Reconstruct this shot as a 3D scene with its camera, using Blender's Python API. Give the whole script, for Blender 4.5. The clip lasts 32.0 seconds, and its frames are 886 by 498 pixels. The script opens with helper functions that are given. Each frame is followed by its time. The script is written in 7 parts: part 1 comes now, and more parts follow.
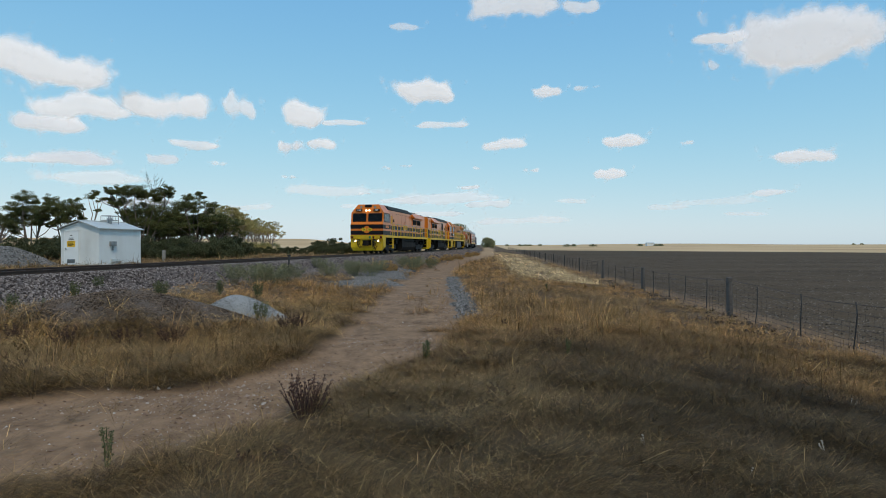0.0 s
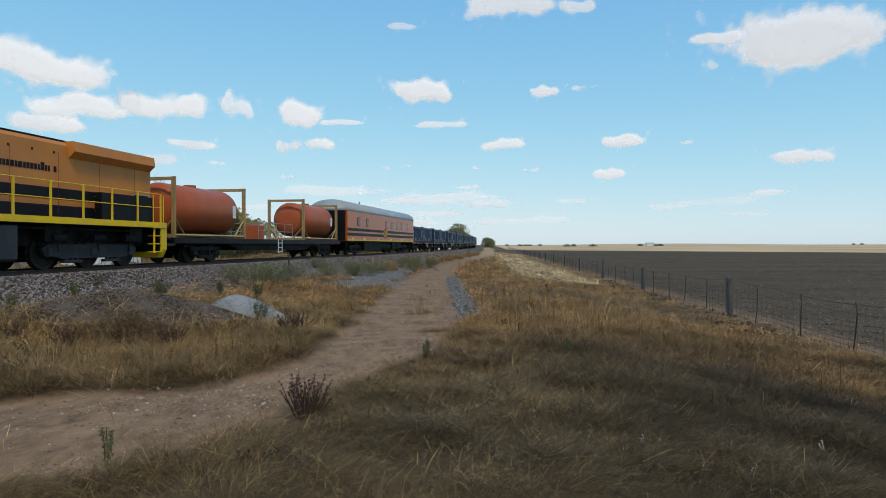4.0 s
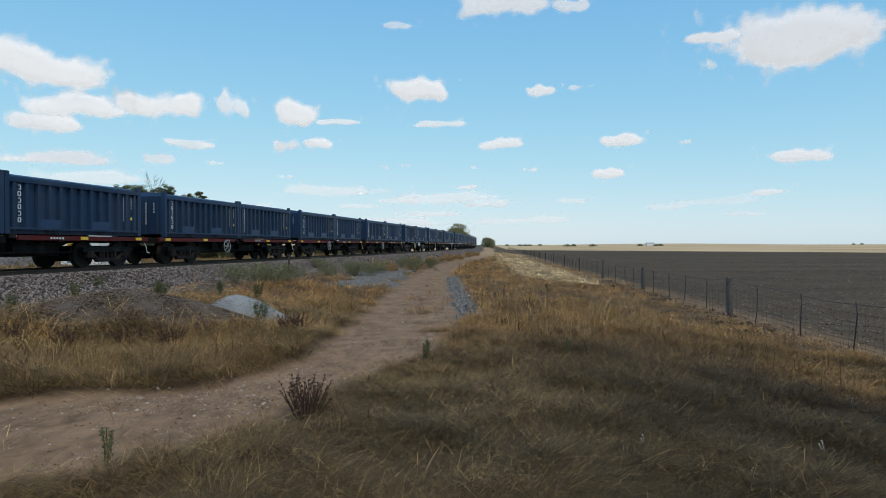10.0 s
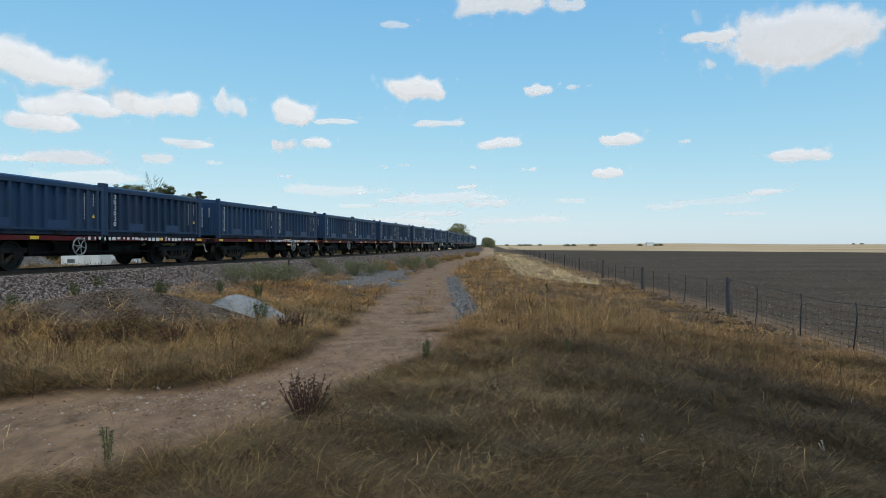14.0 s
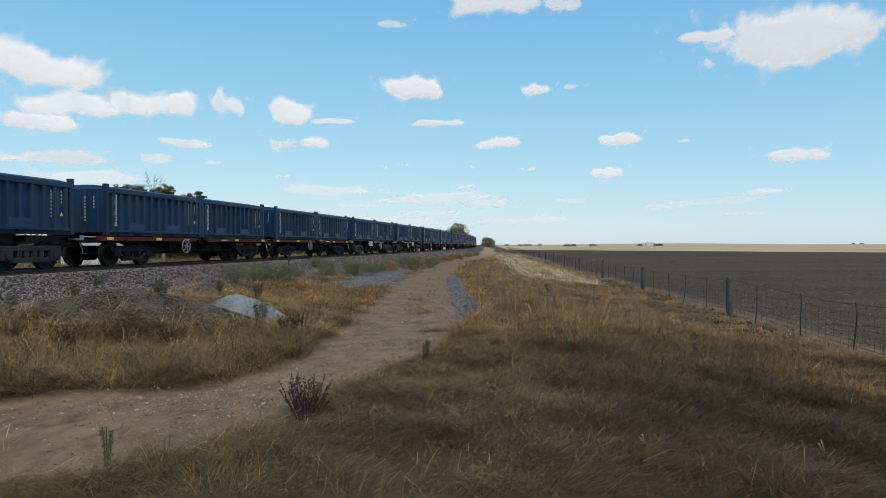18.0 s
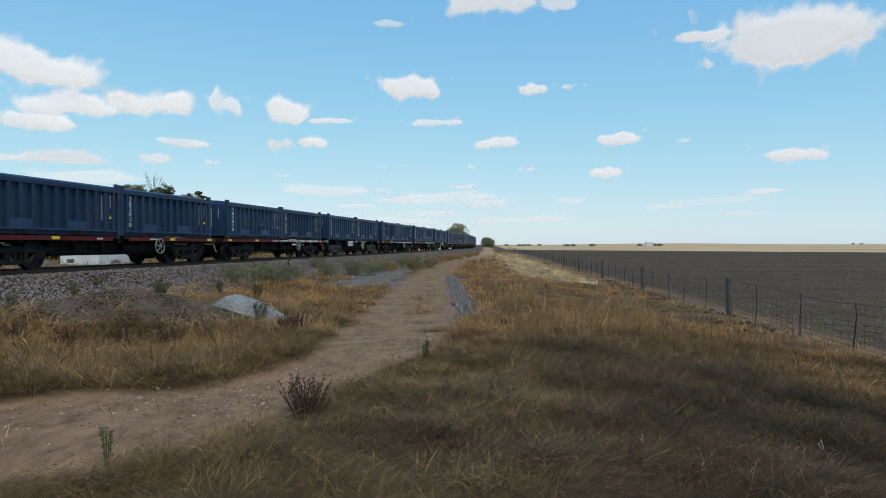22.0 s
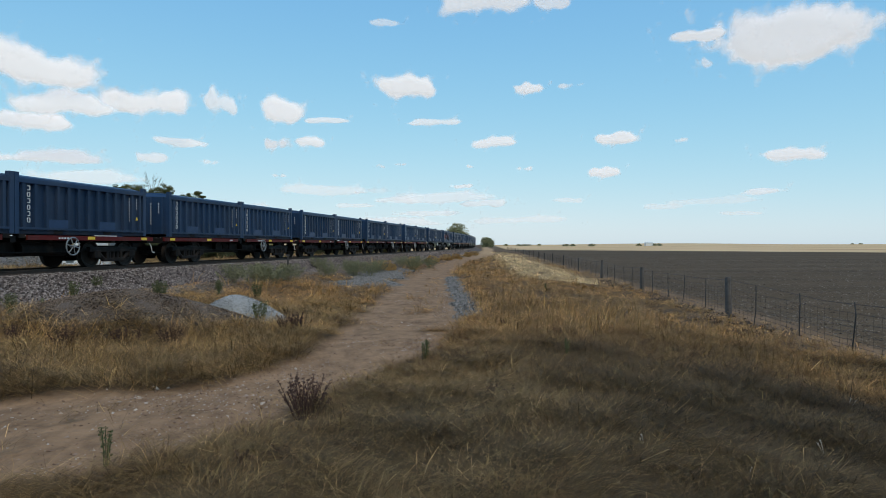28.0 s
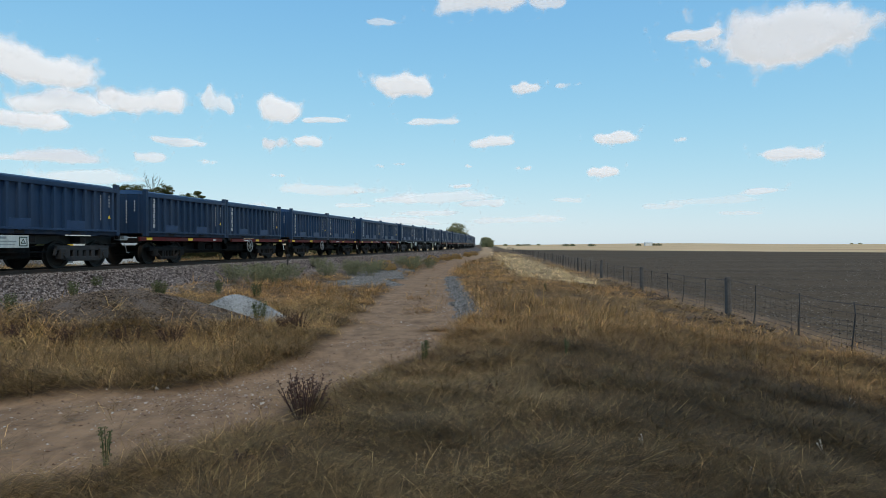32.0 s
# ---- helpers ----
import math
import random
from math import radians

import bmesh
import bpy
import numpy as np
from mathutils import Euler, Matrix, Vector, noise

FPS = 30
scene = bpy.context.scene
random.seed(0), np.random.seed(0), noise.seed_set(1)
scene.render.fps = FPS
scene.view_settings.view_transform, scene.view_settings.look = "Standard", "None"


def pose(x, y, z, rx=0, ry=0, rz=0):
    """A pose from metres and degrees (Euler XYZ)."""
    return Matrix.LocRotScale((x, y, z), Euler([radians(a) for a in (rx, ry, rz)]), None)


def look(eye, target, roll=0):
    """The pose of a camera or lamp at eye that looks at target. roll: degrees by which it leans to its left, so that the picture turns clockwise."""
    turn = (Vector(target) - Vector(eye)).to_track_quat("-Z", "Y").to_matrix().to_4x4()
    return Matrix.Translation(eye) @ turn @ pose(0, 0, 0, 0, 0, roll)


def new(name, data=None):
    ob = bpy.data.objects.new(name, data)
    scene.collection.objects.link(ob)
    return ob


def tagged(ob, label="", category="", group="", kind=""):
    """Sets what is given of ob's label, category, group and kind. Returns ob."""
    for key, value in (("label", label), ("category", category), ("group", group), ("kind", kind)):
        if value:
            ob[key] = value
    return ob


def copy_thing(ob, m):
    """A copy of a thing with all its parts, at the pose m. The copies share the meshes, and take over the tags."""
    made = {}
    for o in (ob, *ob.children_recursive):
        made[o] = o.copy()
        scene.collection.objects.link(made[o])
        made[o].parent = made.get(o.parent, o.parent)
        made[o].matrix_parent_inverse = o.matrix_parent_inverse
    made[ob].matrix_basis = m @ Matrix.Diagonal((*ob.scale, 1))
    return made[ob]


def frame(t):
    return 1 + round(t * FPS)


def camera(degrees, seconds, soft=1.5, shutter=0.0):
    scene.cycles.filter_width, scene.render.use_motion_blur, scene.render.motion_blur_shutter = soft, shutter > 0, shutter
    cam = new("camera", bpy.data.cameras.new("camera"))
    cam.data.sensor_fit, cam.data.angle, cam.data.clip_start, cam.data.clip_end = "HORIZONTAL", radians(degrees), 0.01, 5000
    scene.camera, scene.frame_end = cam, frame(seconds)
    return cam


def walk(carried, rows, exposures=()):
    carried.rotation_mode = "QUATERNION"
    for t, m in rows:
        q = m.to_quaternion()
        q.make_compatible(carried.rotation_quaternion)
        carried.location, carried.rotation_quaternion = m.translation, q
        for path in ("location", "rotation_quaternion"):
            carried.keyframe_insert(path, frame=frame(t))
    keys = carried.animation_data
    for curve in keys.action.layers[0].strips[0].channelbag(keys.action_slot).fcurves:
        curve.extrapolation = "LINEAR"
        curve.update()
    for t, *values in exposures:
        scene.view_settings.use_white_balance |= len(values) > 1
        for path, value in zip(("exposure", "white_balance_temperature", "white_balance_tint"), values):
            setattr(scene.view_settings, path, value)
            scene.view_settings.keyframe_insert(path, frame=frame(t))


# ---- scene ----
# ---- camera ----
# still camera on a tripod that settles by a tenth of a degree; track, fence and road all run away from it
cam = camera(69.5, 32.0, soft=0.75)
CAM_Z = 1.75
walk(cam, [(t, pose(0, 0, CAM_Z, 89.64 + dp, 0, -dy)) for t, dy, dp in
           ((0, 0, 0), (8, 0, 0), (17, 0.01, -0.02), (25, 0.06, -0.02), (32, 0.12, -0.03))],
     [(0, -0.09), (1.5, -0.06), (3.2, 0.0), (32, 0.0)])

# ---- world and sun ----
SUN_EL, SUN_AZ = radians(57), radians(156)      # azimuth counted from +y towards +x
world = bpy.data.worlds.new("sky")
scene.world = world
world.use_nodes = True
wn = world.node_tree.nodes
sky = wn.new("ShaderNodeTexSky")
sky.sky_type, sky.sun_disc = "NISHITA", False
sky.sun_elevation, sky.sun_rotation = SUN_EL, SUN_AZ
sky.altitude, sky.air_density, sky.dust_density, sky.ozone_density = 0, 1.0, 0.35, 2.5
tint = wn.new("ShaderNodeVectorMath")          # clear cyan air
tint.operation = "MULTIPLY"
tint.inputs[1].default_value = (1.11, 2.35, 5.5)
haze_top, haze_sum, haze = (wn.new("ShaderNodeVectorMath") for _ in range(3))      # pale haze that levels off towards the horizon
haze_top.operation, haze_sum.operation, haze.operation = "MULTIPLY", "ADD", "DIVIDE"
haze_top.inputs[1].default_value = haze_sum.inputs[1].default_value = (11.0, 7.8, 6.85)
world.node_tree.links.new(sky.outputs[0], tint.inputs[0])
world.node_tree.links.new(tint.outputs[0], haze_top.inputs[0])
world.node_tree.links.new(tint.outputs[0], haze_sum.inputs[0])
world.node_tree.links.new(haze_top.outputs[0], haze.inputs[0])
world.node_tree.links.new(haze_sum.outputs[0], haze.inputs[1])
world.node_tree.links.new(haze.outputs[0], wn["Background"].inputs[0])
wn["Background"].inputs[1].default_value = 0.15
sun = new("sun", bpy.data.lights.new("sun", "SUN"))
sun.data.energy, sun.data.angle, sun.data.color = 2.0, radians(10), (1.0, 0.83, 0.62)
sun.matrix_world = look((0, 0, 0), (-math.sin(SUN_AZ) * math.cos(SUN_EL), -math.cos(SUN_AZ) * math.cos(SUN_EL), -math.sin(SUN_EL)))


# ---- materials ----
def mat(name, col, rough=0.6, metal=0.0, var=0.25, scale=6.0, col2=None, fine=60.0, bump=0.3, bump_d=0.004, spec=0.5, coat=0.0, dirt=None, dirt_amt=0.0, per_object=0.0):
    """Two scales of noise between two colours, fine bump, optional dust."""
    m = bpy.data.materials.new(name)
    m.use_nodes = True
    n, l = m.node_tree.nodes, m.node_tree.links
    b = n["Principled BSDF"]
    b.inputs["Roughness"].default_value, b.inputs["Metallic"].default_value = rough, metal
    b.inputs["Specular IOR Level"].default_value = spec
    b.inputs["Coat Weight"].default_value = coat
    tc = n.new("ShaderNodeTexCoord")
    big, small = n.new("ShaderNodeTexNoise"), n.new("ShaderNodeTexNoise")
    big.inputs["Scale"].default_value, small.inputs["Scale"].default_value = scale, fine
    big.inputs["Detail"].default_value = small.inputs["Detail"].default_value = 6
    l.new(tc.outputs["Object"], big.inputs["Vector"])
    l.new(tc.outputs["Object"], small.inputs["Vector"])
    c2 = col2 or tuple(max(0.0, c * (1 - var * 1.6)) for c in col)
    ramp = n.new("ShaderNodeValToRGB")
    ramp.color_ramp.elements[0].position, ramp.color_ramp.elements[1].position = 0.32, 0.68
    ramp.color_ramp.elements[0].color, ramp.color_ramp.elements[1].color = (*c2, 1), (*col, 1)
    add = n.new("ShaderNodeMath")
    add.operation = "MULTIPLY_ADD"
    add.inputs[1].default_value = 0.55
    half = n.new("ShaderNodeMath")
    half.operation = "MULTIPLY"
    half.inputs[1].default_value = 0.45
    l.new(small.outputs["Fac"], half.inputs[0])
    l.new(big.outputs["Fac"], add.inputs[0])
    l.new(half.outputs[0], add.inputs[2])
    l.new(add.outputs[0], ramp.inputs["Fac"])
    out = ramp.outputs["Color"]
    if per_object:
        info, hsv = n.new("ShaderNodeObjectInfo"), n.new("ShaderNodeHueSaturation")
        mr = n.new("ShaderNodeMapRange")
        mr.inputs["To Min"].default_value, mr.inputs["To Max"].default_value = 1 - per_object, 1 + per_object
        l.new(info.outputs["Random"], mr.inputs["Value"])
        l.new(mr.outputs[0], hsv.inputs["Value"])
        l.new(out, hsv.inputs["Color"])
        out = hsv.outputs["Color"]
    if dirt:
        mix = n.new("ShaderNodeMix")
        mix.data_type = "RGBA"
        d = n.new("ShaderNodeTexNoise")
        d.inputs["Scale"].default_value, d.inputs["Detail"].default_value = scale * 0.6, 8
        mp = n.new("ShaderNodeMapping")
        mp.inputs["Scale"].default_value = (1, 1, 0.25)
        l.new(tc.outputs["Object"], mp.inputs["Vector"])
        l.new(mp.outputs[0], d.inputs["Vector"])
        mr2 = n.new("ShaderNodeMapRange")
        mr2.inputs["From Min"].default_value, mr2.inputs["From Max"].default_value = 0.45, 0.75
        mr2.inputs["To Max"].default_value = dirt_amt
        l.new(d.outputs["Fac"], mr2.inputs["Value"])
        l.new(mr2.outputs[0], mix.inputs["Factor"])
        l.new(out, mix.inputs["A"])
        mix.inputs["B"].default_value = (*dirt, 1)
        out = mix.outputs["Result"]
    l.new(out, b.inputs["Base Color"])
    if bump:
        bp = n.new("ShaderNodeBump")
        bp.inputs["Strength"].default_value, bp.inputs["Distance"].default_value = bump, bump_d
        l.new(small.outputs["Fac"], bp.inputs["Height"])
        l.new(bp.outputs[0], b.inputs["Normal"])
    return m


DUST = (0.22, 0.15, 0.10)
M_ORANGE = mat("orange_paint", (0.70, 0.178, 0.010), 0.30, var=0.12, scale=0.8, bump=0.04, spec=0.4, dirt=(0.30, 0.11, 0.035), dirt_amt=0.35)
M_VAN = mat("deep_orange_paint", (0.50, 0.100, 0.006), 0.34, var=0.12, scale=0.7, bump=0.05, spec=0.32, coat=0.15, dirt=(0.24, 0.08, 0.03), dirt_amt=0.4)
M_FADED = mat("faded_orange_paint", (0.62, 0.225, 0.045), 0.5, var=0.2, scale=0.9, bump=0.1, spec=0.25, dirt=(0.26, 0.15, 0.08), dirt_amt=0.6)
M_BLACKP = mat("black_paint", (0.010, 0.010, 0.014), 0.45, spec=0.12, var=0.3, scale=1.0, bump=0.1, dirt=DUST, dirt_amt=0.05)
M_YELLOW = mat("yellow_paint", (0.80, 0.53, 0.014), 0.45, spec=0.2, var=0.12, scale=2, bump=0.1, dirt=(0.36, 0.22, 0.07), dirt_amt=0.35)
M_UNDER = mat("grimy_underframe", (0.013, 0.012, 0.012), 0.7, spec=0.12, var=0.3, scale=4, dirt=DUST, dirt_amt=0.09)
M_WHEEL = mat("wheel_steel", (0.018, 0.016, 0.015), 0.6, 0.0, spec=0.2, scale=5, dirt=(0.06, 0.045, 0.035), dirt_amt=0.3)
M_GLASS = mat("dark_glass", (0.012, 0.014, 0.018), 0.08, var=0.1, bump=0, spec=0.22)
M_ROOFGREY = mat("grey_roof_paint", (0.34, 0.36, 0.37), 0.45, var=0.12, scale=1.2, bump=0.1, dirt=(0.2, 0.18, 0.16), dirt_amt=0.35)
M_BLUE = mat("blue_container_paint", (0.0175, 0.044, 0.101), 0.45, spec=0.22, var=0.2, scale=1.2, bump=0.12, dirt=(0.05, 0.066, 0.10), dirt_amt=0.55, per_object=0.2)
# darker container blue: shade under the wall painted in, with some grime
M_BLUE_SHADED = mat("shaded_grimy_blue_paint", (0.012, 0.022, 0.045), 0.6, spec=0.15, var=0.3, scale=3, dirt=(0.06, 0.05, 0.04), dirt_amt=0.4)
M_BLUE_PLATE = mat("worn_blue_plate", (0.024, 0.056, 0.130), 0.42, spec=0.25, var=0.2, scale=5, bump=0.15)
M_REDSILL = mat("red_wagon_paint", (0.125, 0.014, 0.014), 0.55, spec=0.15, var=0.25, scale=3, dirt=(0.06, 0.04, 0.035), dirt_amt=0.6, per_object=0.2)
M_WHITE = mat("white_lettering", (0.72, 0.74, 0.75), 0.5, var=0.12, scale=12, bump=0)
M_CODES = mat("faded_white_codes", (0.50, 0.53, 0.56), 0.6, var=0.3, scale=9, bump=0)
M_CLEAN_YELLOW = mat("reflector_yellow", (0.8, 0.55, 0.03), 0.4, var=0.1, scale=8, bump=0)
M_TANK = mat("tank_red_oxide", (0.44, 0.095, 0.03), 0.42, spec=0.2, var=0.15, scale=1.5, bump=0.1, dirt=DUST, dirt_amt=0.3)
M_FRAME = mat("tank_frame_buff", (0.42, 0.27, 0.10), 0.5, var=0.2, scale=4, dirt=(0.1, 0.06, 0.03), dirt_amt=0.5)
M_UNLIT = mat("unlit_lamp_glass", (0.25, 0.26, 0.27), 0.15, bump=0)
M_LAMP = bpy.data.materials.new("headlight_glow")
M_LAMP.use_nodes = True
M_LAMP.node_tree.nodes["Principled BSDF"].inputs["Emission Color"].default_value = (1, 0.86, 0.6, 1)
M_LAMP.node_tree.nodes["Principled BSDF"].inputs["Emission Strength"].default_value = 3.5
M_RAIL = mat("rusty_rail", (0.085, 0.05, 0.035), 0.6, 0.4, scale=4)
M_SLEEPER = mat("concrete_sleeper", (0.30, 0.28, 0.26), 0.9, scale=6)
M_BOGIE = mat("dusty_bogie_steel", (0.036, 0.038, 0.042), 0.65, spec=0.2, var=0.35, scale=4, dirt=DUST, dirt_amt=0.07)
M_BALLAST = mat("ballast", (0.105, 0.083, 0.076), 0.95, var=0.35, scale=3, fine=22, bump=1.0, bump_d=0.05, col2=(0.05, 0.04, 0.038))
M_SHED = mat("white_shed_panel", (0.74, 0.76, 0.75), 0.5, var=0.06, scale=1.5, bump=0.05, dirt=(0.42, 0.38, 0.33), dirt_amt=0.35)
M_SHEDROOF = mat("pale_sheet_roof", (0.55, 0.58, 0.57), 0.45, var=0.1, scale=2, bump=0.05)
M_GREYMETAL = mat("galvanised_metal", (0.35, 0.37, 0.38), 0.45, 0.6, scale=8)
M_POST = mat("weathered_grey_post", (0.13, 0.115, 0.105), 0.9, var=0.35, scale=7, bump=0.6, bump_d=0.01)
M_STEELPOST = mat("dark_steel_post", (0.05, 0.045, 0.045), 0.7, var=0.3)
M_WIRE = mat("rusty_wire", (0.10, 0.075, 0.06), 0.7, 0.3, bump=0)
M_BARK = mat("mallee_bark", (0.24, 0.19, 0.15), 0.9, var=0.4, scale=3, bump=0.6, bump_d=0.02)


# ---- mesh helpers ----
def part(name, bm, material, parent=None, label="", smooth=False):
    me = bpy.data.meshes.new(name)
    bm.to_mesh(me)
    bm.free()
    me.materials.append(material)
    if smooth:
        for p in me.polygons:
            p.use_smooth = True
    ob = new(name, me)
    if parent:
        ob.parent = parent
    if label:
        ob["label"] = label
    return ob


def shared(name, me, parent, m, label=""):
    ob = new(name, me)
    ob.parent, ob.matrix_local = parent, m
    if label:
        ob["label"] = label
    return ob


def raw(name, verts, faces, material, parent=None, smooth=False):
    """A large mesh from arrays: faces is an (n, k) array of vertex indices."""
    me = bpy.data.meshes.new(name)
    verts, faces = np.asarray(verts, np.float32), np.asarray(faces, np.int32)
    k = faces.shape[1]
    me.vertices.add(len(verts))
    me.vertices.foreach_set("co", verts.ravel())
    me.loops.add(faces.size)
    me.loops.foreach_set("vertex_index", faces.ravel())
    me.polygons.add(len(faces))
    me.polygons.foreach_set("loop_start", np.arange(0, faces.size, k, dtype=np.int32))
    me.polygons.foreach_set("use_smooth", np.full(len(faces), smooth))
    me.update(calc_edges=True)
    me.materials.append(material)
    ob = new(name, me)
    if parent:
        ob.parent = parent
    return ob


def box(bm, x0, x1, y0, y1, z0, z1, bevel=0.0):
    v = [bm.verts.new((x, y, z)) for x in (x0, x1) for y in (y0, y1) for z in (z0, z1)]
    fs = [bm.faces.new([v[i] for i in q]) for q in ((0, 1, 3, 2), (4, 6, 7, 5), (0, 4, 5, 1), (2, 3, 7, 6), (0, 2, 6, 4), (1, 5, 7, 3))]
    if bevel:
        es = list({e for f in fs for e in f.edges})
        bmesh.ops.bevel(bm, geom=es, offset=bevel, segments=2, affect="EDGES", profile=0.7)
    return bm


def boxed(x0, x1, y0, y1, z0, z1, bevel=0.0):
    return box(bmesh.new(), x0, x1, y0, y1, z0, z1, bevel)


def tube(bm, pts, r, n=6, r_end=None, cap=True):
    """A round bar through points."""
    pts = [Vector(p) for p in pts]
    rings = []
    for i, p in enumerate(pts):
        d = (pts[min(i + 1, len(pts) - 1)] - pts[max(i - 1, 0)]).normalized()
        a = d.orthogonal().normalized() if abs(d.z) > 0.9 else d.cross(Vector((0, 0, 1))).normalized()
        b = d.cross(a)
        rr = r if r_end is None else r + (r_end - r) * i / (len(pts) - 1)
        rings.append([bm.verts.new(p + rr * (math.cos(k * 6.28318 / n) * a + math.sin(k * 6.28318 / n) * b)) for k in range(n)])
    for q, w in zip(rings, rings[1:]):
        for k in range(n):
            bm.faces.new((q[k], q[(k + 1) % n], w[(k + 1) % n], w[k]))
    if cap:
        bm.faces.new(rings[0][::-1])
        bm.faces.new(rings[-1])
    return bm


def extrude_x(bm, prof, x0, x1, x0s=None, x1s=None):
    """A solid whose cross section (y, z) runs along x. x0s, x1s: per-point x offsets of the two ends."""
    a = [bm.verts.new((x0 + (x0s[i] if x0s else 0), y, z)) for i, (y, z) in enumerate(prof)]
    b = [bm.verts.new((x1 + (x1s[i] if x1s else 0), y, z)) for i, (y, z) in enumerate(prof)]
    n = len(prof)
    for i in range(n):
        bm.faces.new((a[i], a[(i + 1) % n], b[(i + 1) % n], b[i]))
    bm.faces.new(a[::-1])
    bm.faces.new(b)
    bmesh.ops.recalc_face_normals(bm, faces=bm.faces)
    return bm


def disc(bm, c, r, y0, y1, n=24, hub=None):
    """A wheel-like disc whose axle runs along y."""
    prof = [(0.0, y1), (r * 0.25, y1), (r * 0.3, y1 - 0.03), (r * 0.78, y1 - 0.04), (r * 0.85, y1), (r, y1), (r, y0), (0.0, y0)]
    rings = [[bm.verts.new((c[0] + q * math.cos(k * 2 * math.pi / n), c[1] + y, c[2] + q * math.sin(k * 2 * math.pi / n))) for k in range(n)] for q, y in prof[1:-1]]
    for u, w in zip(rings, rings[1:]):
        for k in range(n):
            bm.faces.new((u[k], u[(k + 1) % n], w[(k + 1) % n], w[k]))
    bm.faces.new(rings[0][::-1])
    bm.faces.new(rings[-1])
    bmesh.ops.recalc_face_normals(bm, faces=bm.faces)
    return bm


def thing(name, label, category, group="", kind="", m=None):
    e = new(name)
    tagged(e, label, category, group, kind)
    if m is not None:
        e.matrix_world = m
    return e


# ---- the plan: track, road, fence, levels ----
RAIL_Z = 0.96
PITCH = 13.6377


def heading(s):
    s = np.asarray(s, float)
    q = np.clip(s, 0, 70)
    return np.maximum(0.18788 + 3.55e-5 * q - 1.0693e-5 * q * q - 0.00075 * np.maximum(s - 70, 0), -0.03)


TS = np.arange(-700.0, 1400.0, 1.0)
TH = heading(TS)
TX = np.concatenate([[0], np.cumsum((np.sin(TH[1:]) + np.sin(TH[:-1])) / 2)])
TY = np.concatenate([[0], np.cumsum((np.cos(TH[1:]) + np.cos(TH[:-1])) / 2)])
TX += -13.263 - np.interp(0, TS, TX)
TY += 22.324 - np.interp(0, TS, TY)


def track(s, off=0.0):
    """A place on the track: metres along it, and to its right; with the heading."""
    h = np.interp(s, TS, TH)
    return np.interp(s, TS, TX) + off * np.cos(h), np.interp(s, TS, TY) - off * np.sin(h), h


def track_offset(x, y):
    """Distance to the right of the track's centre line."""
    x, y = np.asarray(x, float), np.asarray(y, float)
    s = np.interp(y, TY, TS)
    for _ in range(3):
        px, py, h = track(s)
        s = s + (x - px) * np.sin(h) + (y - py) * np.cos(h)
    px, py, h = track(s)
    return (x - px) * np.cos(h) - (y - py) * np.sin(h)


ROAD_Y = (-30, 0, 4.5, 5.0, 5.9, 6.5, 7.2, 7.7, 8.4, 10.2, 12, 14.1, 17.5, 23, 30, 43, 60, 76, 110, 152, 400, 4000)
ROAD_X = (-30, -9.5, -4.9, -4.25, -3.9, -3.55, -3.25, -2.5, -1.97, -1.3, -1.0, -0.85, -0.68, -0.73, -0.9, -0.4, 1.2, 3.2, 7.6, 10.9, 28, 280)
ROAD_W = (3, 3, 3.9, 4.2, 4.0, 3.8, 3.4, 2.3, 1.9, 2.2, 2.4, 2.7, 2.9, 2.75, 2.6, 2.3, 2.3, 2.4, 2.6, 2.8, 4.5, 6)


def fence_gap(x, y):
    return x - (8.86 + 0.076 * (y - 19.7))


def smooth(a, b, x):
    t = np.clip((x - a) / (b - a), 0, 1)
    return t * t * (3 - 2 * t)


def lumps(x, y, k):
    """A cheap smooth waviness, about -1 to 1."""
    return (np.sin(x * k + 1.3 * np.sin(y * k * 0.7)) + np.sin(y * k * 1.3 + 1.7 * np.sin(x * k * 0.6 + 2)) + np.sin((x + y) * k * 0.8 + 0.5)) / 3


def road_mask(x, y):
    c, w = np.interp(y, ROAD_Y, ROAD_X), np.interp(y, ROAD_Y, ROAD_W)
    d = np.abs(x - c) + 0.22 * lumps(x, y, 2.1) + 0.10 * lumps(x, y, 7.0)
    return 1 - smooth(w / 2 - 0.25, w / 2 + 0.3, d)


def level(x, y):
    e, g = track_offset(x, y), fence_gap(x, y)
    r = np.hypot(x, y)
    z = 0.24 * (1 - smooth(3.5, 9, e)) + 0.25 * (1 - smooth(-6, -3, e)) - 0.45 * smooth(-6.5, -1.0, g)
    z = z - 0.06 * road_mask(x, y) * (y < 120)
    z = z + (0.05 * lumps(x, y, 0.9) + 0.02 * lumps(x, y, 2.6) * (1 - road_mask(x, y))) * (1 - smooth(60, 150, r)) * smooth(2.6, 4, np.abs(e))
    az = np.degrees(np.arctan2(x, y))
    z = z + smooth(150, 520, r) * 6.0 * (1 - smooth(-13, -4, az))
    z = z + smooth(500, 2200, r) * (5.5 * np.exp(-((az - 20) / 9) ** 2) + 2.5 * smooth(26, 36, az) + 1.2)
    return z


# ---- ground sheet ----
def attribute_mix(n, l, a, b, fac):
    m = n.new("ShaderNodeMix")
    m.data_type = "RGBA"
    l.new(fac, m.inputs["Factor"])
    l.new(a, m.inputs["A"])
    l.new(b, m.inputs["B"])
    return m.outputs["Result"]


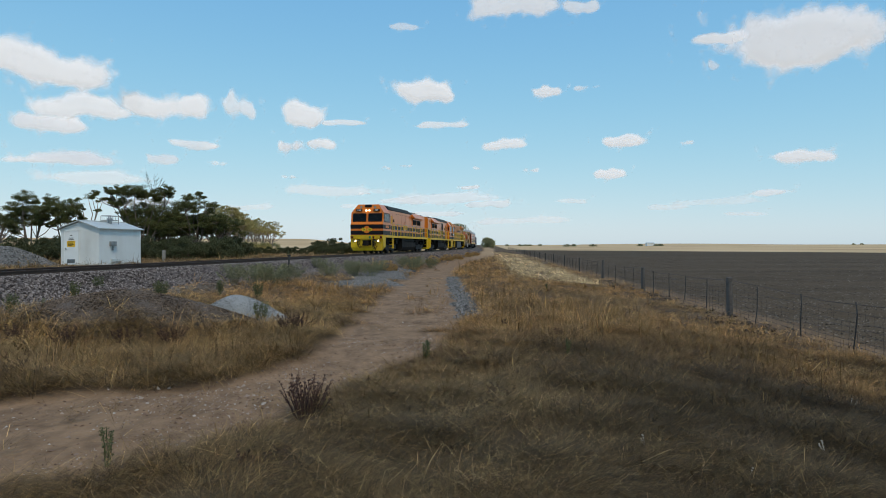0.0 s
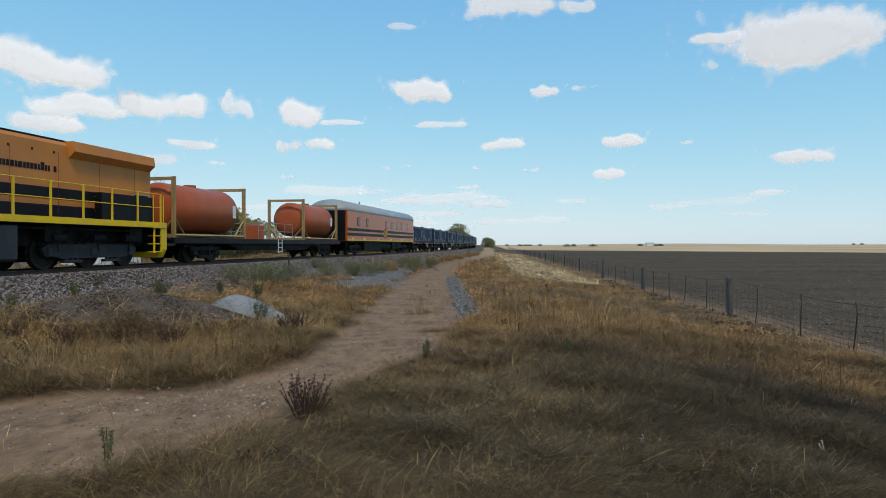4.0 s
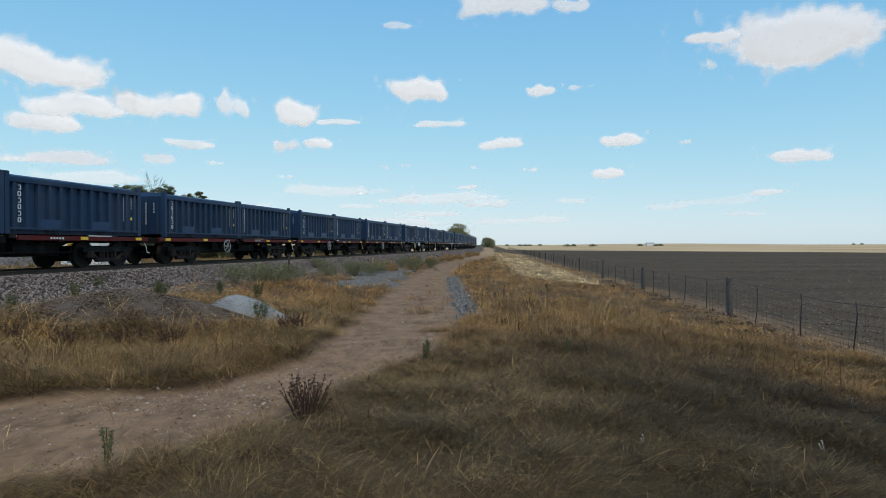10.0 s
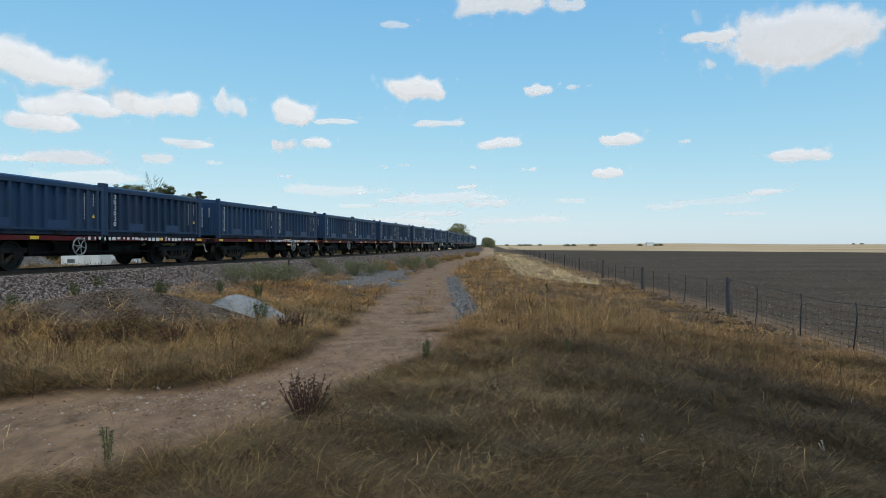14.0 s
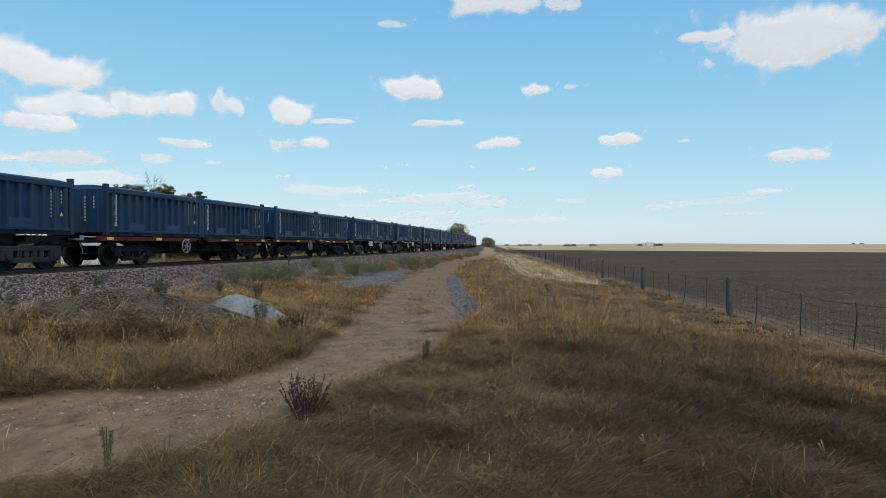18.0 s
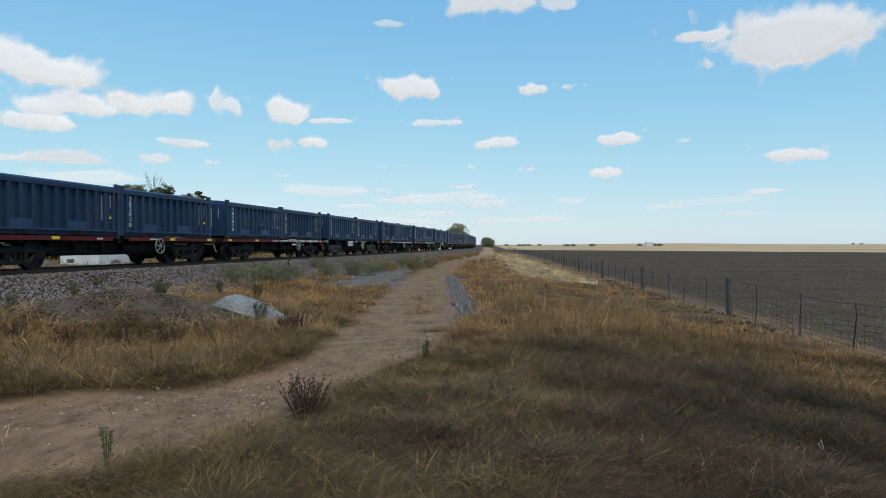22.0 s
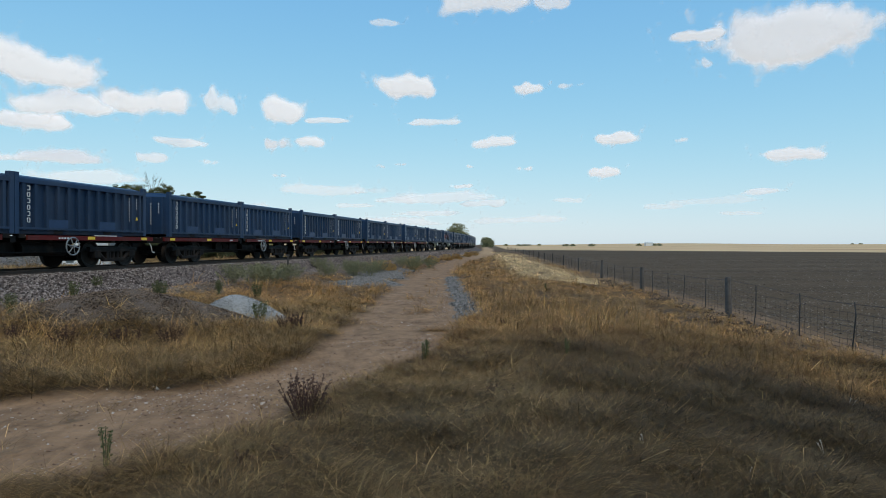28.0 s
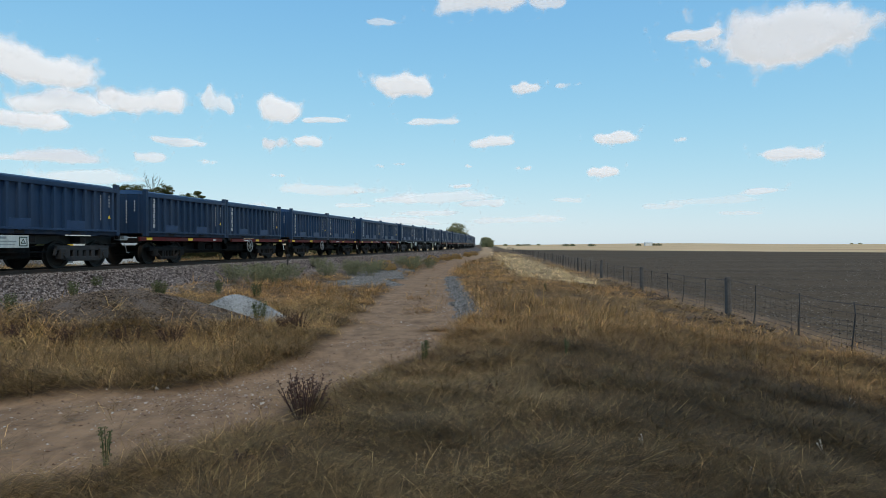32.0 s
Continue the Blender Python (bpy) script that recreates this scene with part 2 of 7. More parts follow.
def two_tone(n, l, vec, c1, c2, scale, detail=8, lo=0.35, hi=0.65):
    t = n.new("ShaderNodeTexNoise")
    t.inputs["Scale"].default_value, t.inputs["Detail"].default_value, t.inputs["Roughness"].default_value = scale, detail, 0.65
    l.new(vec, t.inputs["Vector"])
    r = n.new("ShaderNodeValToRGB")
    r.color_ramp.elements[0].position, r.color_ramp.elements[1].position = lo, hi
    r.color_ramp.elements[0].color, r.color_ramp.elements[1].color = (*c1, 1), (*c2, 1)
    l.new(t.outputs["Fac"], r.inputs["Fac"])
    return r.outputs["Color"], t.outputs["Fac"]


M_GROUND = bpy.data.materials.new("dry_ground")
M_GROUND.use_nodes = True
gn, gl = M_GROUND.node_tree.nodes, M_GROUND.node_tree.links
gv = gn.new("ShaderNodeTexCoord").outputs["Object"]
ga = gn.new("ShaderNodeAttribute")
ga.attribute_name = "zones"
gs = gn.new("ShaderNodeSeparateColor")
gl.new(ga.outputs["Color"], gs.inputs["Color"])
soil, f0 = two_tone(gn, gl, gv, (0.06, 0.04, 0.024), (0.15, 0.10, 0.058), 1.1)
dirt_road, f1 = two_tone(gn, gl, gv, (0.160, 0.098, 0.057), (0.305, 0.195, 0.116), 1.3, 10)
rmap = gn.new("ShaderNodeMapping")          # dark litter swept along the wheel tracks
rmap.inputs["Rotation"].default_value, rmap.inputs["Scale"].default_value = (0, 0, -0.95), (1.5, 0.8, 1.0)
gl.new(gv, rmap.inputs["Vector"])
litter, f6 = two_tone(gn, gl, rmap.outputs[0], (0.085, 0.053, 0.032), (0.285, 0.180, 0.105), 2.8, 12, 0.34, 0.56)
rmid = gn.new("ShaderNodeValue")
rmid.outputs[0].default_value = 0.45
dirt_road = attribute_mix(gn, gl, dirt_road, litter, rmid.outputs[0])
gmap = gn.new("ShaderNodeMapping")          # the drill rows run across, in long pale and dark bands
gmap.inputs["Rotation"].default_value, gmap.inputs["Scale"].default_value = (0, 0, 0.55), (0.12, 1.0, 1.0)
gl.new(gv, gmap.inputs["Vector"])
plough_a, f2 = two_tone(gn, gl, gv, (0.044, 0.029, 0.016), (0.100, 0.068, 0.038), 2.6)
plough_b, f5 = two_tone(gn, gl, gmap.outputs[0], (0.046, 0.031, 0.017), (0.112, 0.078, 0.045), 0.16, 5)
gmid = gn.new("ShaderNodeValue")
gmid.outputs[0].default_value = 0.55
plough = attribute_mix(gn, gl, plough_a, plough_b, gmid.outputs[0])
straw, f3 = two_tone(gn, gl, gv, (0.42, 0.288, 0.155), (0.63, 0.455, 0.262), 0.012)
stone, f4 = two_tone(gn, gl, gv, (0.09, 0.085, 0.08), (0.24, 0.23, 0.225), 9.0)
col = attribute_mix(gn, gl, soil, dirt_road, gs.outputs["Red"])
col = attribute_mix(gn, gl, col, plough, gs.outputs["Green"])
col = attribute_mix(gn, gl, col, straw, gs.outputs["Blue"])
col = attribute_mix(gn, gl, col, stone, ga.outputs["Alpha"])
gb = gn["Principled BSDF"]
gl.new(col, gb.inputs["Base Color"])
gb.inputs["Roughness"].default_value = 0.95
gb.inputs["Specular IOR Level"].default_value = 0.15
gf = gn.new("ShaderNodeTexNoise")
gf.inputs["Scale"].default_value, gf.inputs["Detail"].default_value = 14, 10
gl.new(gv, gf.inputs["Vector"])
gbump = gn.new("ShaderNodeBump")
gbump.inputs["Strength"].default_value, gbump.inputs["Distance"].default_value = 0.8, 0.045
gl.new(gf.outputs["Fac"], gbump.inputs["Height"])
gl.new(gbump.outputs[0], gb.inputs["Normal"])


def gravel_mask(x, y):
    a = smooth(0.45, 0.15, np.abs(x - (0.72 - 0.012 * (y - 16)) + 0.15 * lumps(x, y, 2.5))) * smooth(14, 17, y) * smooth(38, 31, y)
    b = smooth(1.5, 0.7, np.abs(x + 3.4 + 0.5 * lumps(x, y, 1.1))) * smooth(25, 29, y) * smooth(47, 40, y)
    return np.clip(a + b, 0, 1)


def build_ground():
    az = np.radians(np.concatenate([np.arange(-180, -46, 4), np.arange(-46, 46, 0.3), np.arange(46, 180, 4)]))
    rr = np.concatenate([[0.0, 0.25, 0.7], 1.2 * 1.032 ** np.arange(0, 262)])
    R, A = np.meshgrid(rr, az, indexing="ij")
    x, y = (R * np.sin(A)).ravel(), (R * np.cos(A)).ravel()
    z = level(x, y)
    nr, na = R.shape
    i, j = np.meshgrid(np.arange(nr - 1), np.arange(na), indexing="ij")
    q = np.stack([i * na + j, i * na + (j + 1) % na, (i + 1) * na + (j + 1) % na, (i + 1) * na + j], -1).reshape(-1, 4)
    verts = np.concatenate([np.stack([x, y, z], 1)])
    ob = raw("ground", verts, q[:, ::-1], M_GROUND, smooth=True)
    g, e = fence_gap(x, y), track_offset(x, y)
    edge = 276 - 0.94 * (x - 29)
    plough = smooth(0.3, 1.3, g) * (1 - smooth(-3, 3, y - edge))
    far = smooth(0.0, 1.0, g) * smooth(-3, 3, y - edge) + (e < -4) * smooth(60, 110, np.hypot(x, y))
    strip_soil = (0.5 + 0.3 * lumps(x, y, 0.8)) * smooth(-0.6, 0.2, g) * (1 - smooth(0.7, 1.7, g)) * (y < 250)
    # sunlight on the far road, painted in as part straw colour
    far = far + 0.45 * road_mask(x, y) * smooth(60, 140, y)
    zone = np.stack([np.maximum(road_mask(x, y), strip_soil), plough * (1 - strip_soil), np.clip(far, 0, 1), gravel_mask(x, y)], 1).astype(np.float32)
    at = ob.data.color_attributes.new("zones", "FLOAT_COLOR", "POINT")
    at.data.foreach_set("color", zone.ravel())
    return tagged(ob, "dry grassy soil with a red dirt track and ploughed paddock", "ground", kind="structure")


build_ground()


# ---- ballast, rails, sleepers ----
def strip(name, prof, s0, s1, step, material, smooth_=False, zjit=0.0):
    """A profile (offset, height) swept along the track."""
    s = np.arange(s0, s1 + step, step)
    vs = []
    for off, z in prof:
        px, py, _ = track(s, off)
        vs.append(np.stack([px, py, np.full_like(px, z) + zjit * lumps(px * 1.0, py * 1.0, 2.3) * (0 < abs(off))], 1))
    v = np.concatenate(vs)
    n, m = len(prof), len(s)
    q = []
    for a in range(n - 1):
        k = np.arange(m - 1)
        q.append(np.stack([a * m + k, a * m + k + 1, (a + 1) * m + k + 1, (a + 1) * m + k], 1))
    return raw(name, v, np.concatenate(q), material, smooth=smooth_)


tagged(strip("ballast_bed", ((-3.3, 0.30), (-2.7, 0.5), (-1.75, 0.80), (-1.2, 0.81), (0, 0.80), (1.2, 0.81), (1.75, 0.80), (2.3, 0.55), (2.9, 0.30), (3.5, 0.1)), -60, 640, 1.0, M_BALLAST, True, 0.03),
       "bed of crushed grey-brown stone under the rails", "ballast", kind="structure")
RAIL = ((-0.07, 0), (-0.07, 0.02), (-0.012, 0.04), (-0.012, 0.12), (-0.036, 0.135), (-0.036, 0.17), (0.036, 0.17), (0.036, 0.135), (0.012, 0.12), (0.012, 0.04), (0.07, 0.02), (0.07, 0))
for side in (-0.7535, 0.7535):
    tagged(strip("rail", [(side + a, RAIL_Z - 0.17 + b) for a, b in RAIL], -60, 640, 2.0, M_RAIL), "rust-brown steel rail on concrete sleepers", "rail", "rails")


# ---- rolling stock: x forward, y to the left, z up from the rail top, origin between the rails ----
MOVING = []          # (thing, metres behind the first container's front at which its origin rides, +1 forward or -1 reversed, lift)


def wheel_mesh(r, name="wheel"):
    bm = disc(bmesh.new(), (0, 0, 0), r, -0.07, 0.07)
    disc(bm, (0, -0.02, 0), r + 0.03, -0.075, -0.03)
    me = bpy.data.meshes.new(name)
    bm.to_mesh(me)
    bm.free()
    me.materials.append(M_WHEEL)
    return me


WHEEL_S, WHEEL_L = wheel_mesh(0.46), wheel_mesh(0.53)


def cast_frame(bm, y, r, half):
    """A deep cast side frame with three windows, sloped down over the axle boxes."""
    box(bm, -half - 0.3, half + 0.3, y - 0.07, y + 0.07, r + 0.14, r + 0.30, 0.03)
    box(bm, -half + 0.1, half - 0.1, y - 0.07, y + 0.07, r - 0.22, r - 0.06, 0.03)
    for d in (-half + 0.02, -0.42, -0.16, 0.16, 0.42, half - 0.02):
        box(bm, d - 0.08, d + 0.08, y - 0.065, y + 0.065, r - 0.18, r + 0.2, 0.02)
    for d in (-1, 1):
        box(bm, d * half - 0.2, d * half + 0.2, y - 0.10, y + 0.13, r - 0.15, r + 0.2, 0.04)
        tube(bm, [(d * half, y + 0.1, r), (d * half, y + 0.17, r)], 0.11, 10)
        tube(bm, [(d * (half + 0.28), y, r + 0.2), (d * (half + 0.34), y, r - 0.02)], 0.06, 6)
    for d in (-0.05, 0.05):
        tube(bm, [(d * 2, y, r - 0.1), (d * 2, y, r + 0.16)], 0.05, 8)


def bogie(parent, x, axles, wheel, r, base, material=M_UNDER):
    """A truck: side frames with axle boxes and springs, and its wheels."""
    bm = bmesh.new()
    half = base / 2 * (len(axles) - 1)
    for s in (-1, 1):
        y = s * 1.02
        if len(axles) == 2 and material is M_BOGIE:
            cast_frame(bm, y, r, half)
            continue
        if len(axles) == 2:
            # cast frame: two chords, columns and slanted arms with open windows between
            box(bm, -half - 0.34, half + 0.34, y - 0.08, y + 0.08, r + 0.08, r + 0.25, 0.03)
            box(bm, -half + 0.36, half - 0.36, y - 0.08, y + 0.08, r - 0.27, r - 0.14, 0.03)
            for d in (-0.36, 0.36):
                box(bm, d - 0.06, d + 0.06, y - 0.075, y + 0.075, r - 0.16, r + 0.1, 0.02)
            for d in (-1, 1):
                tube(bm, [(d * (half - 0.4), y, r - 0.2), (d * (half - 0.05), y, r + 0.1)], 0.085, 6)
                box(bm, d * half - 0.16, d * half + 0.16, y - 0.11, y + 0.12, r - 0.13, r + 0.12, 0.03)
            for d in (-0.2, 0, 0.2):
                tube(bm, [(d, y, r - 0.16), (d, y, r + 0.1)], 0.065, 8)
            continue
        # cranked side frame
        prof = [(-half - 0.35, r + 0.12), (-half - 0.2, r - 0.14), (-half + 0.2, r - 0.14), (-half + 0.42, r - 0.2), (half - 0.42, r - 0.2), (half - 0.2, r - 0.14),
                (half + 0.2, r - 0.14), (half + 0.35, r + 0.12), (half + 0.1, r + 0.24), (-half - 0.1, r + 0.24)]
        a = [bm.verts.new((px, y - 0.07, pz)) for px, pz in prof]
        b = [bm.verts.new((px, y + 0.07, pz)) for px, pz in prof]
        for i in range(len(prof)):
            j = (i + 1) % len(prof)
            bm.faces.new((a[i], a[j], b[j], b[i]))
        bm.faces.new(a)
        bm.faces.new(b[::-1])
        for ax in axles:
            box(bm, ax - 0.14, ax + 0.14, y - 0.1, y + 0.13, r - 0.13, r + 0.13, 0.03)
        for k in range(len(axles) - 1):
            mid = (axles[k] + axles[k + 1]) / 2
            for d in (-0.22, 0, 0.22):
                tube(bm, [(mid + d, y, r - 0.26), (mid + d, y, r + 0.16)], 0.07, 8)
            box(bm, mid - 0.4, mid + 0.4, y - 0.09, y + 0.09, r - 0.34, r - 0.25, 0.02)
    box(bm, -0.25, 0.25, -1.0, 1.0, r - 0.05, r + 0.3)
    for ax in axles:
        tube(bm, [(ax, -0.8, r), (ax, 0.8, r)], 0.08, 8)
    bmesh.ops.recalc_face_normals(bm, faces=bm.faces)
    ob = part("bogie", bm, material, parent)
    ob.location = (x, 0, 0)
    for ax in axles:
        for s in (-1, 1):
            shared("wheel", wheel, ob, pose(ax, s * 0.76, r, 0, 0, 0 if s > 0 else 180))
    return ob


def plates(name, rects, y, material, parent, label="", both=True, thick=0.006):
    """Flat plates (x0, x1, z0, z1) that stand just proud of the two sides."""
    bm = bmesh.new()
    for x0, x1, z0, z1 in rects:
        box(bm, x0, x1, y - 0.002, y + thick, z0, z1)
        if both:
            box(bm, x0, x1, -y - thick, -y + 0.002, z0, z1)
    return part(name, bm, material, parent, label)


def spoked_wheel(parent, x, y, z, r, material, label):
    bm = bmesh.new()
    ring = [(x + r * math.cos(a * math.pi / 10), y, z + r * math.sin(a * math.pi / 10)) for a in range(21)]
    tube(bm, ring, 0.025, 6)
    for a in range(6):
        tube(bm, [(x, y + 0.03, z), (x + r * math.cos(a * math.pi / 3 + 0.2), y, z + r * math.sin(a * math.pi / 3 + 0.2))], 0.018, 5)
    tube(bm, [(x, y - 0.1, z), (x, y + 0.06, z)], 0.05, 8)
    return part("handwheel", bm, material, parent, label)


# -- container --
def container(name="ore_container"):
    """Six metre open-top ore box with a domed cover: ribbed sides, four proud corner posts."""
    c = thing(name, "dark blue ribbed steel ore container with domed cover", "container", "ore containers")
    L, W, H = 6.06, 2.44, 1.68
    # one pressed wall: the plan steps out at every rib
    yo, yi, n = W / 2 - 0.005, W / 2 - 0.095, 13
    side = [(0.14, yi)]
    for i in range(n):
        x = 0.34 + (L - 0.68) * i / (n - 1)
        side += [(x - 0.075, yi), (x - 0.055, yo), (x + 0.045, yo), (x + 0.065, yi)]
    side.append((L - 0.14, yi))
    end = []
    for i in range(4):
        y = 0.8 - 1.6 * i / 3
        end += [(L - 0.07, y + 0.09), (L - 0.01, y + 0.05), (L - 0.01, y - 0.05), (L - 0.07, y - 0.09)]
    plan = side + [(L - 0.07, yi - 0.05)] + end + [(L - 0.07, -yi + 0.05)]
    plan += [(L - x, -y) for x, y in plan]
    bm = bmesh.new()
    lo = [bm.verts.new((x, y, 0.12)) for x, y in plan]
    hi = [bm.verts.new((x, y, H - 0.04)) for x, y in plan]
    for i in range(len(plan)):
        j = (i + 1) % len(plan)
        bm.faces.new((lo[i], lo[j], hi[j], hi[i]))
    bm.faces.new(lo[::-1])
    bm.faces.new(hi)
    bmesh.ops.recalc_face_normals(bm, faces=bm.faces)
    part("body", bm, M_BLUE, c)
    for s in (-1, 1):
        y = s * (W / 2 - 0.05)
        part("bottom_rail", boxed(0.14, L - 0.14, y - 0.10, y + 0.02, 0.0, 0.14), M_BLUE_SHADED, c, "grimy bottom rail with shade painted in")
        part("wall_foot", boxed(0.15, L - 0.15, y - 0.055, y + 0.05, 0.135, 0.20, 0.012), M_BLUE, c)
        part("top_rail", boxed(0.1, L - 0.1, y - 0.055, y + 0.055, H - 0.14, H, 0.02), M_BLUE, c)
        for x in (0, L - 0.16):
            y0, y1 = sorted((s * (W / 2), s * (W / 2 - 0.16)))
            part("corner_post", boxed(x, x + 0.16, y0, y1, 0.0, H + 0.17, 0.012), M_BLUE, c)
    # domed cover
    bm = bmesh.new()
    prof = [(-W / 2 + 0.1, H - 0.02), (-W / 2 + 0.12, H + 0.05), (-0.85, H + 0.12), (-0.4, H + 0.17), (0, H + 0.18), (0.4, H + 0.17), (0.85, H + 0.12), (W / 2 - 0.12, H + 0.05), (W / 2 - 0.1, H - 0.02)]
    extrude_x(bm, prof, 0.17, L - 0.17, x0s=[0, 0.02, 0.12, 0.2, 0.2, 0.2, 0.12, 0.02, 0], x1s=[0, -0.02, -0.12, -0.2, -0.2, -0.2, -0.12, -0.02, 0])
    part("cover", bm, M_BLUE, c)
    for x in (0.34 + 5.38 * 4 / 12, 0.34 + 5.38 * 9 / 12):
        for s in (-1, 1):
            y = s * (W / 2 - 0.01)
            part("fork_pocket_plate", boxed(x - 0.40, x + 0.40, y - 0.03, y + 0.009, 0.2, 0.47, 0.006), M_BLUE_PLATE, c, "scuffed lighter blue plate")
            part("fork_pocket", boxed(x - 0.18, x + 0.18, y - 0.05, y - 0.012, 0.02, 0.13), M_UNDER, c, "dark fork pocket")
    return c


def container_marks(c):
    L, W, H = 6.06, 2.44, 1.68
    # upright row of six block marks at the leading end, columns of small codes at the trailing end
    y = W / 2 + 0.0
    for s, tail in ((1, 0), (-1, 1)):
        lead = L - 0.5
        bm = bmesh.new()
        for i in range(6):
            z = 1.47 - i * 0.195
            yy = s * (W / 2 - 0.005)
            y0, y1 = sorted((yy, yy + s * 0.010))
            x0 = lead - 0.06
            # rounded open block: thin strokes with clipped corners
            box(bm, x0, x0 + 0.026, y0, y1, z - 0.125, z - 0.02)
            box(bm, x0 + 0.02, x0 + 0.10, y0, y1, z - 0.024, z)
            box(bm, x0 + 0.02, x0 + 0.10, y0, y1, z - 0.145, z - 0.121)
            if i % 2:
                box(bm, x0 + 0.095, x0 + 0.121, y0, y1, z - 0.125, z - 0.02)
        part("lettering", bm, M_WHITE, c, "white upright block lettering")["kind"] = "stuff"
        bm = bmesh.new()
        for k, (x, m, dz) in enumerate(((0.98, 8, 0.13), (0.56, 4, 0.13))):
            for i in range(m):
                z = 1.42 - i * 0.115
                y0, y1 = sorted((s * (W / 2 - 0.005), s * (W / 2 + 0.008)))
                box(bm, x - 0.015, x + 0.015, y0, y1, z - 0.074, z)
        part("code_marks", bm, M_CODES, c, "small white code columns")["kind"] = "stuff"
        bm = bmesh.new()
        y0, y1 = s * (W / 2 - 0.004), s * (W / 2 + 0.008)
        a = [bm.verts.new((0.49 + dx, y0, 0.60 + dz)) for dx, dz in ((0, 0), (0.13, 0), (0.065, 0.12))]
        b = [bm.verts.new((0.49 + dx, y1, 0.60 + dz)) for dx, dz in ((0, 0), (0.13, 0), (0.065, 0.12))]
        bm.faces.new(a)
        bm.faces.new(b[::-1])
        for i in range(3):
            bm.faces.new((a[i], a[(i + 1) % 3], b[(i + 1) % 3], b[i]))
        bmesh.ops.recalc_face_normals(bm, faces=bm.faces)
        part("warning_triangle", bm, M_CLEAN_YELLOW, c, "small yellow warning triangle")
    # codes on the leading end
    bm = bmesh.new()
    for y, m in ((0.72, 4), (0.36, 8)):
        for i in range(m):
            box(bm, L - 0.012, L + 0.004, y - 0.021, y + 0.021, 1.40 - i * 0.115 - 0.078, 1.40 - i * 0.115)
    part("end_marks", bm, M_CODES, c, "small white code columns on the end")["kind"] = "stuff"
    return c


# -- container wagon --
M_GREENDARK = mat("dark_green_wagon_paint", (0.011, 0.014, 0.013), 0.6, var=0.3, scale=3, dirt=DUST, dirt_amt=0.1)
M_PLATEWHITE = mat("white_placard", (0.62, 0.65, 0.62), 0.6, var=0.15, scale=6, bump=0, dirt=(0.3, 0.28, 0.25), dirt_amt=0.5)
M_PALEGREEN = mat("pale_green_paint", (0.36, 0.40, 0.30), 0.6)
M_PLACARDGREEN = mat("placard_green", (0.03, 0.06, 0.04), 0.6)
DECK = 1.12


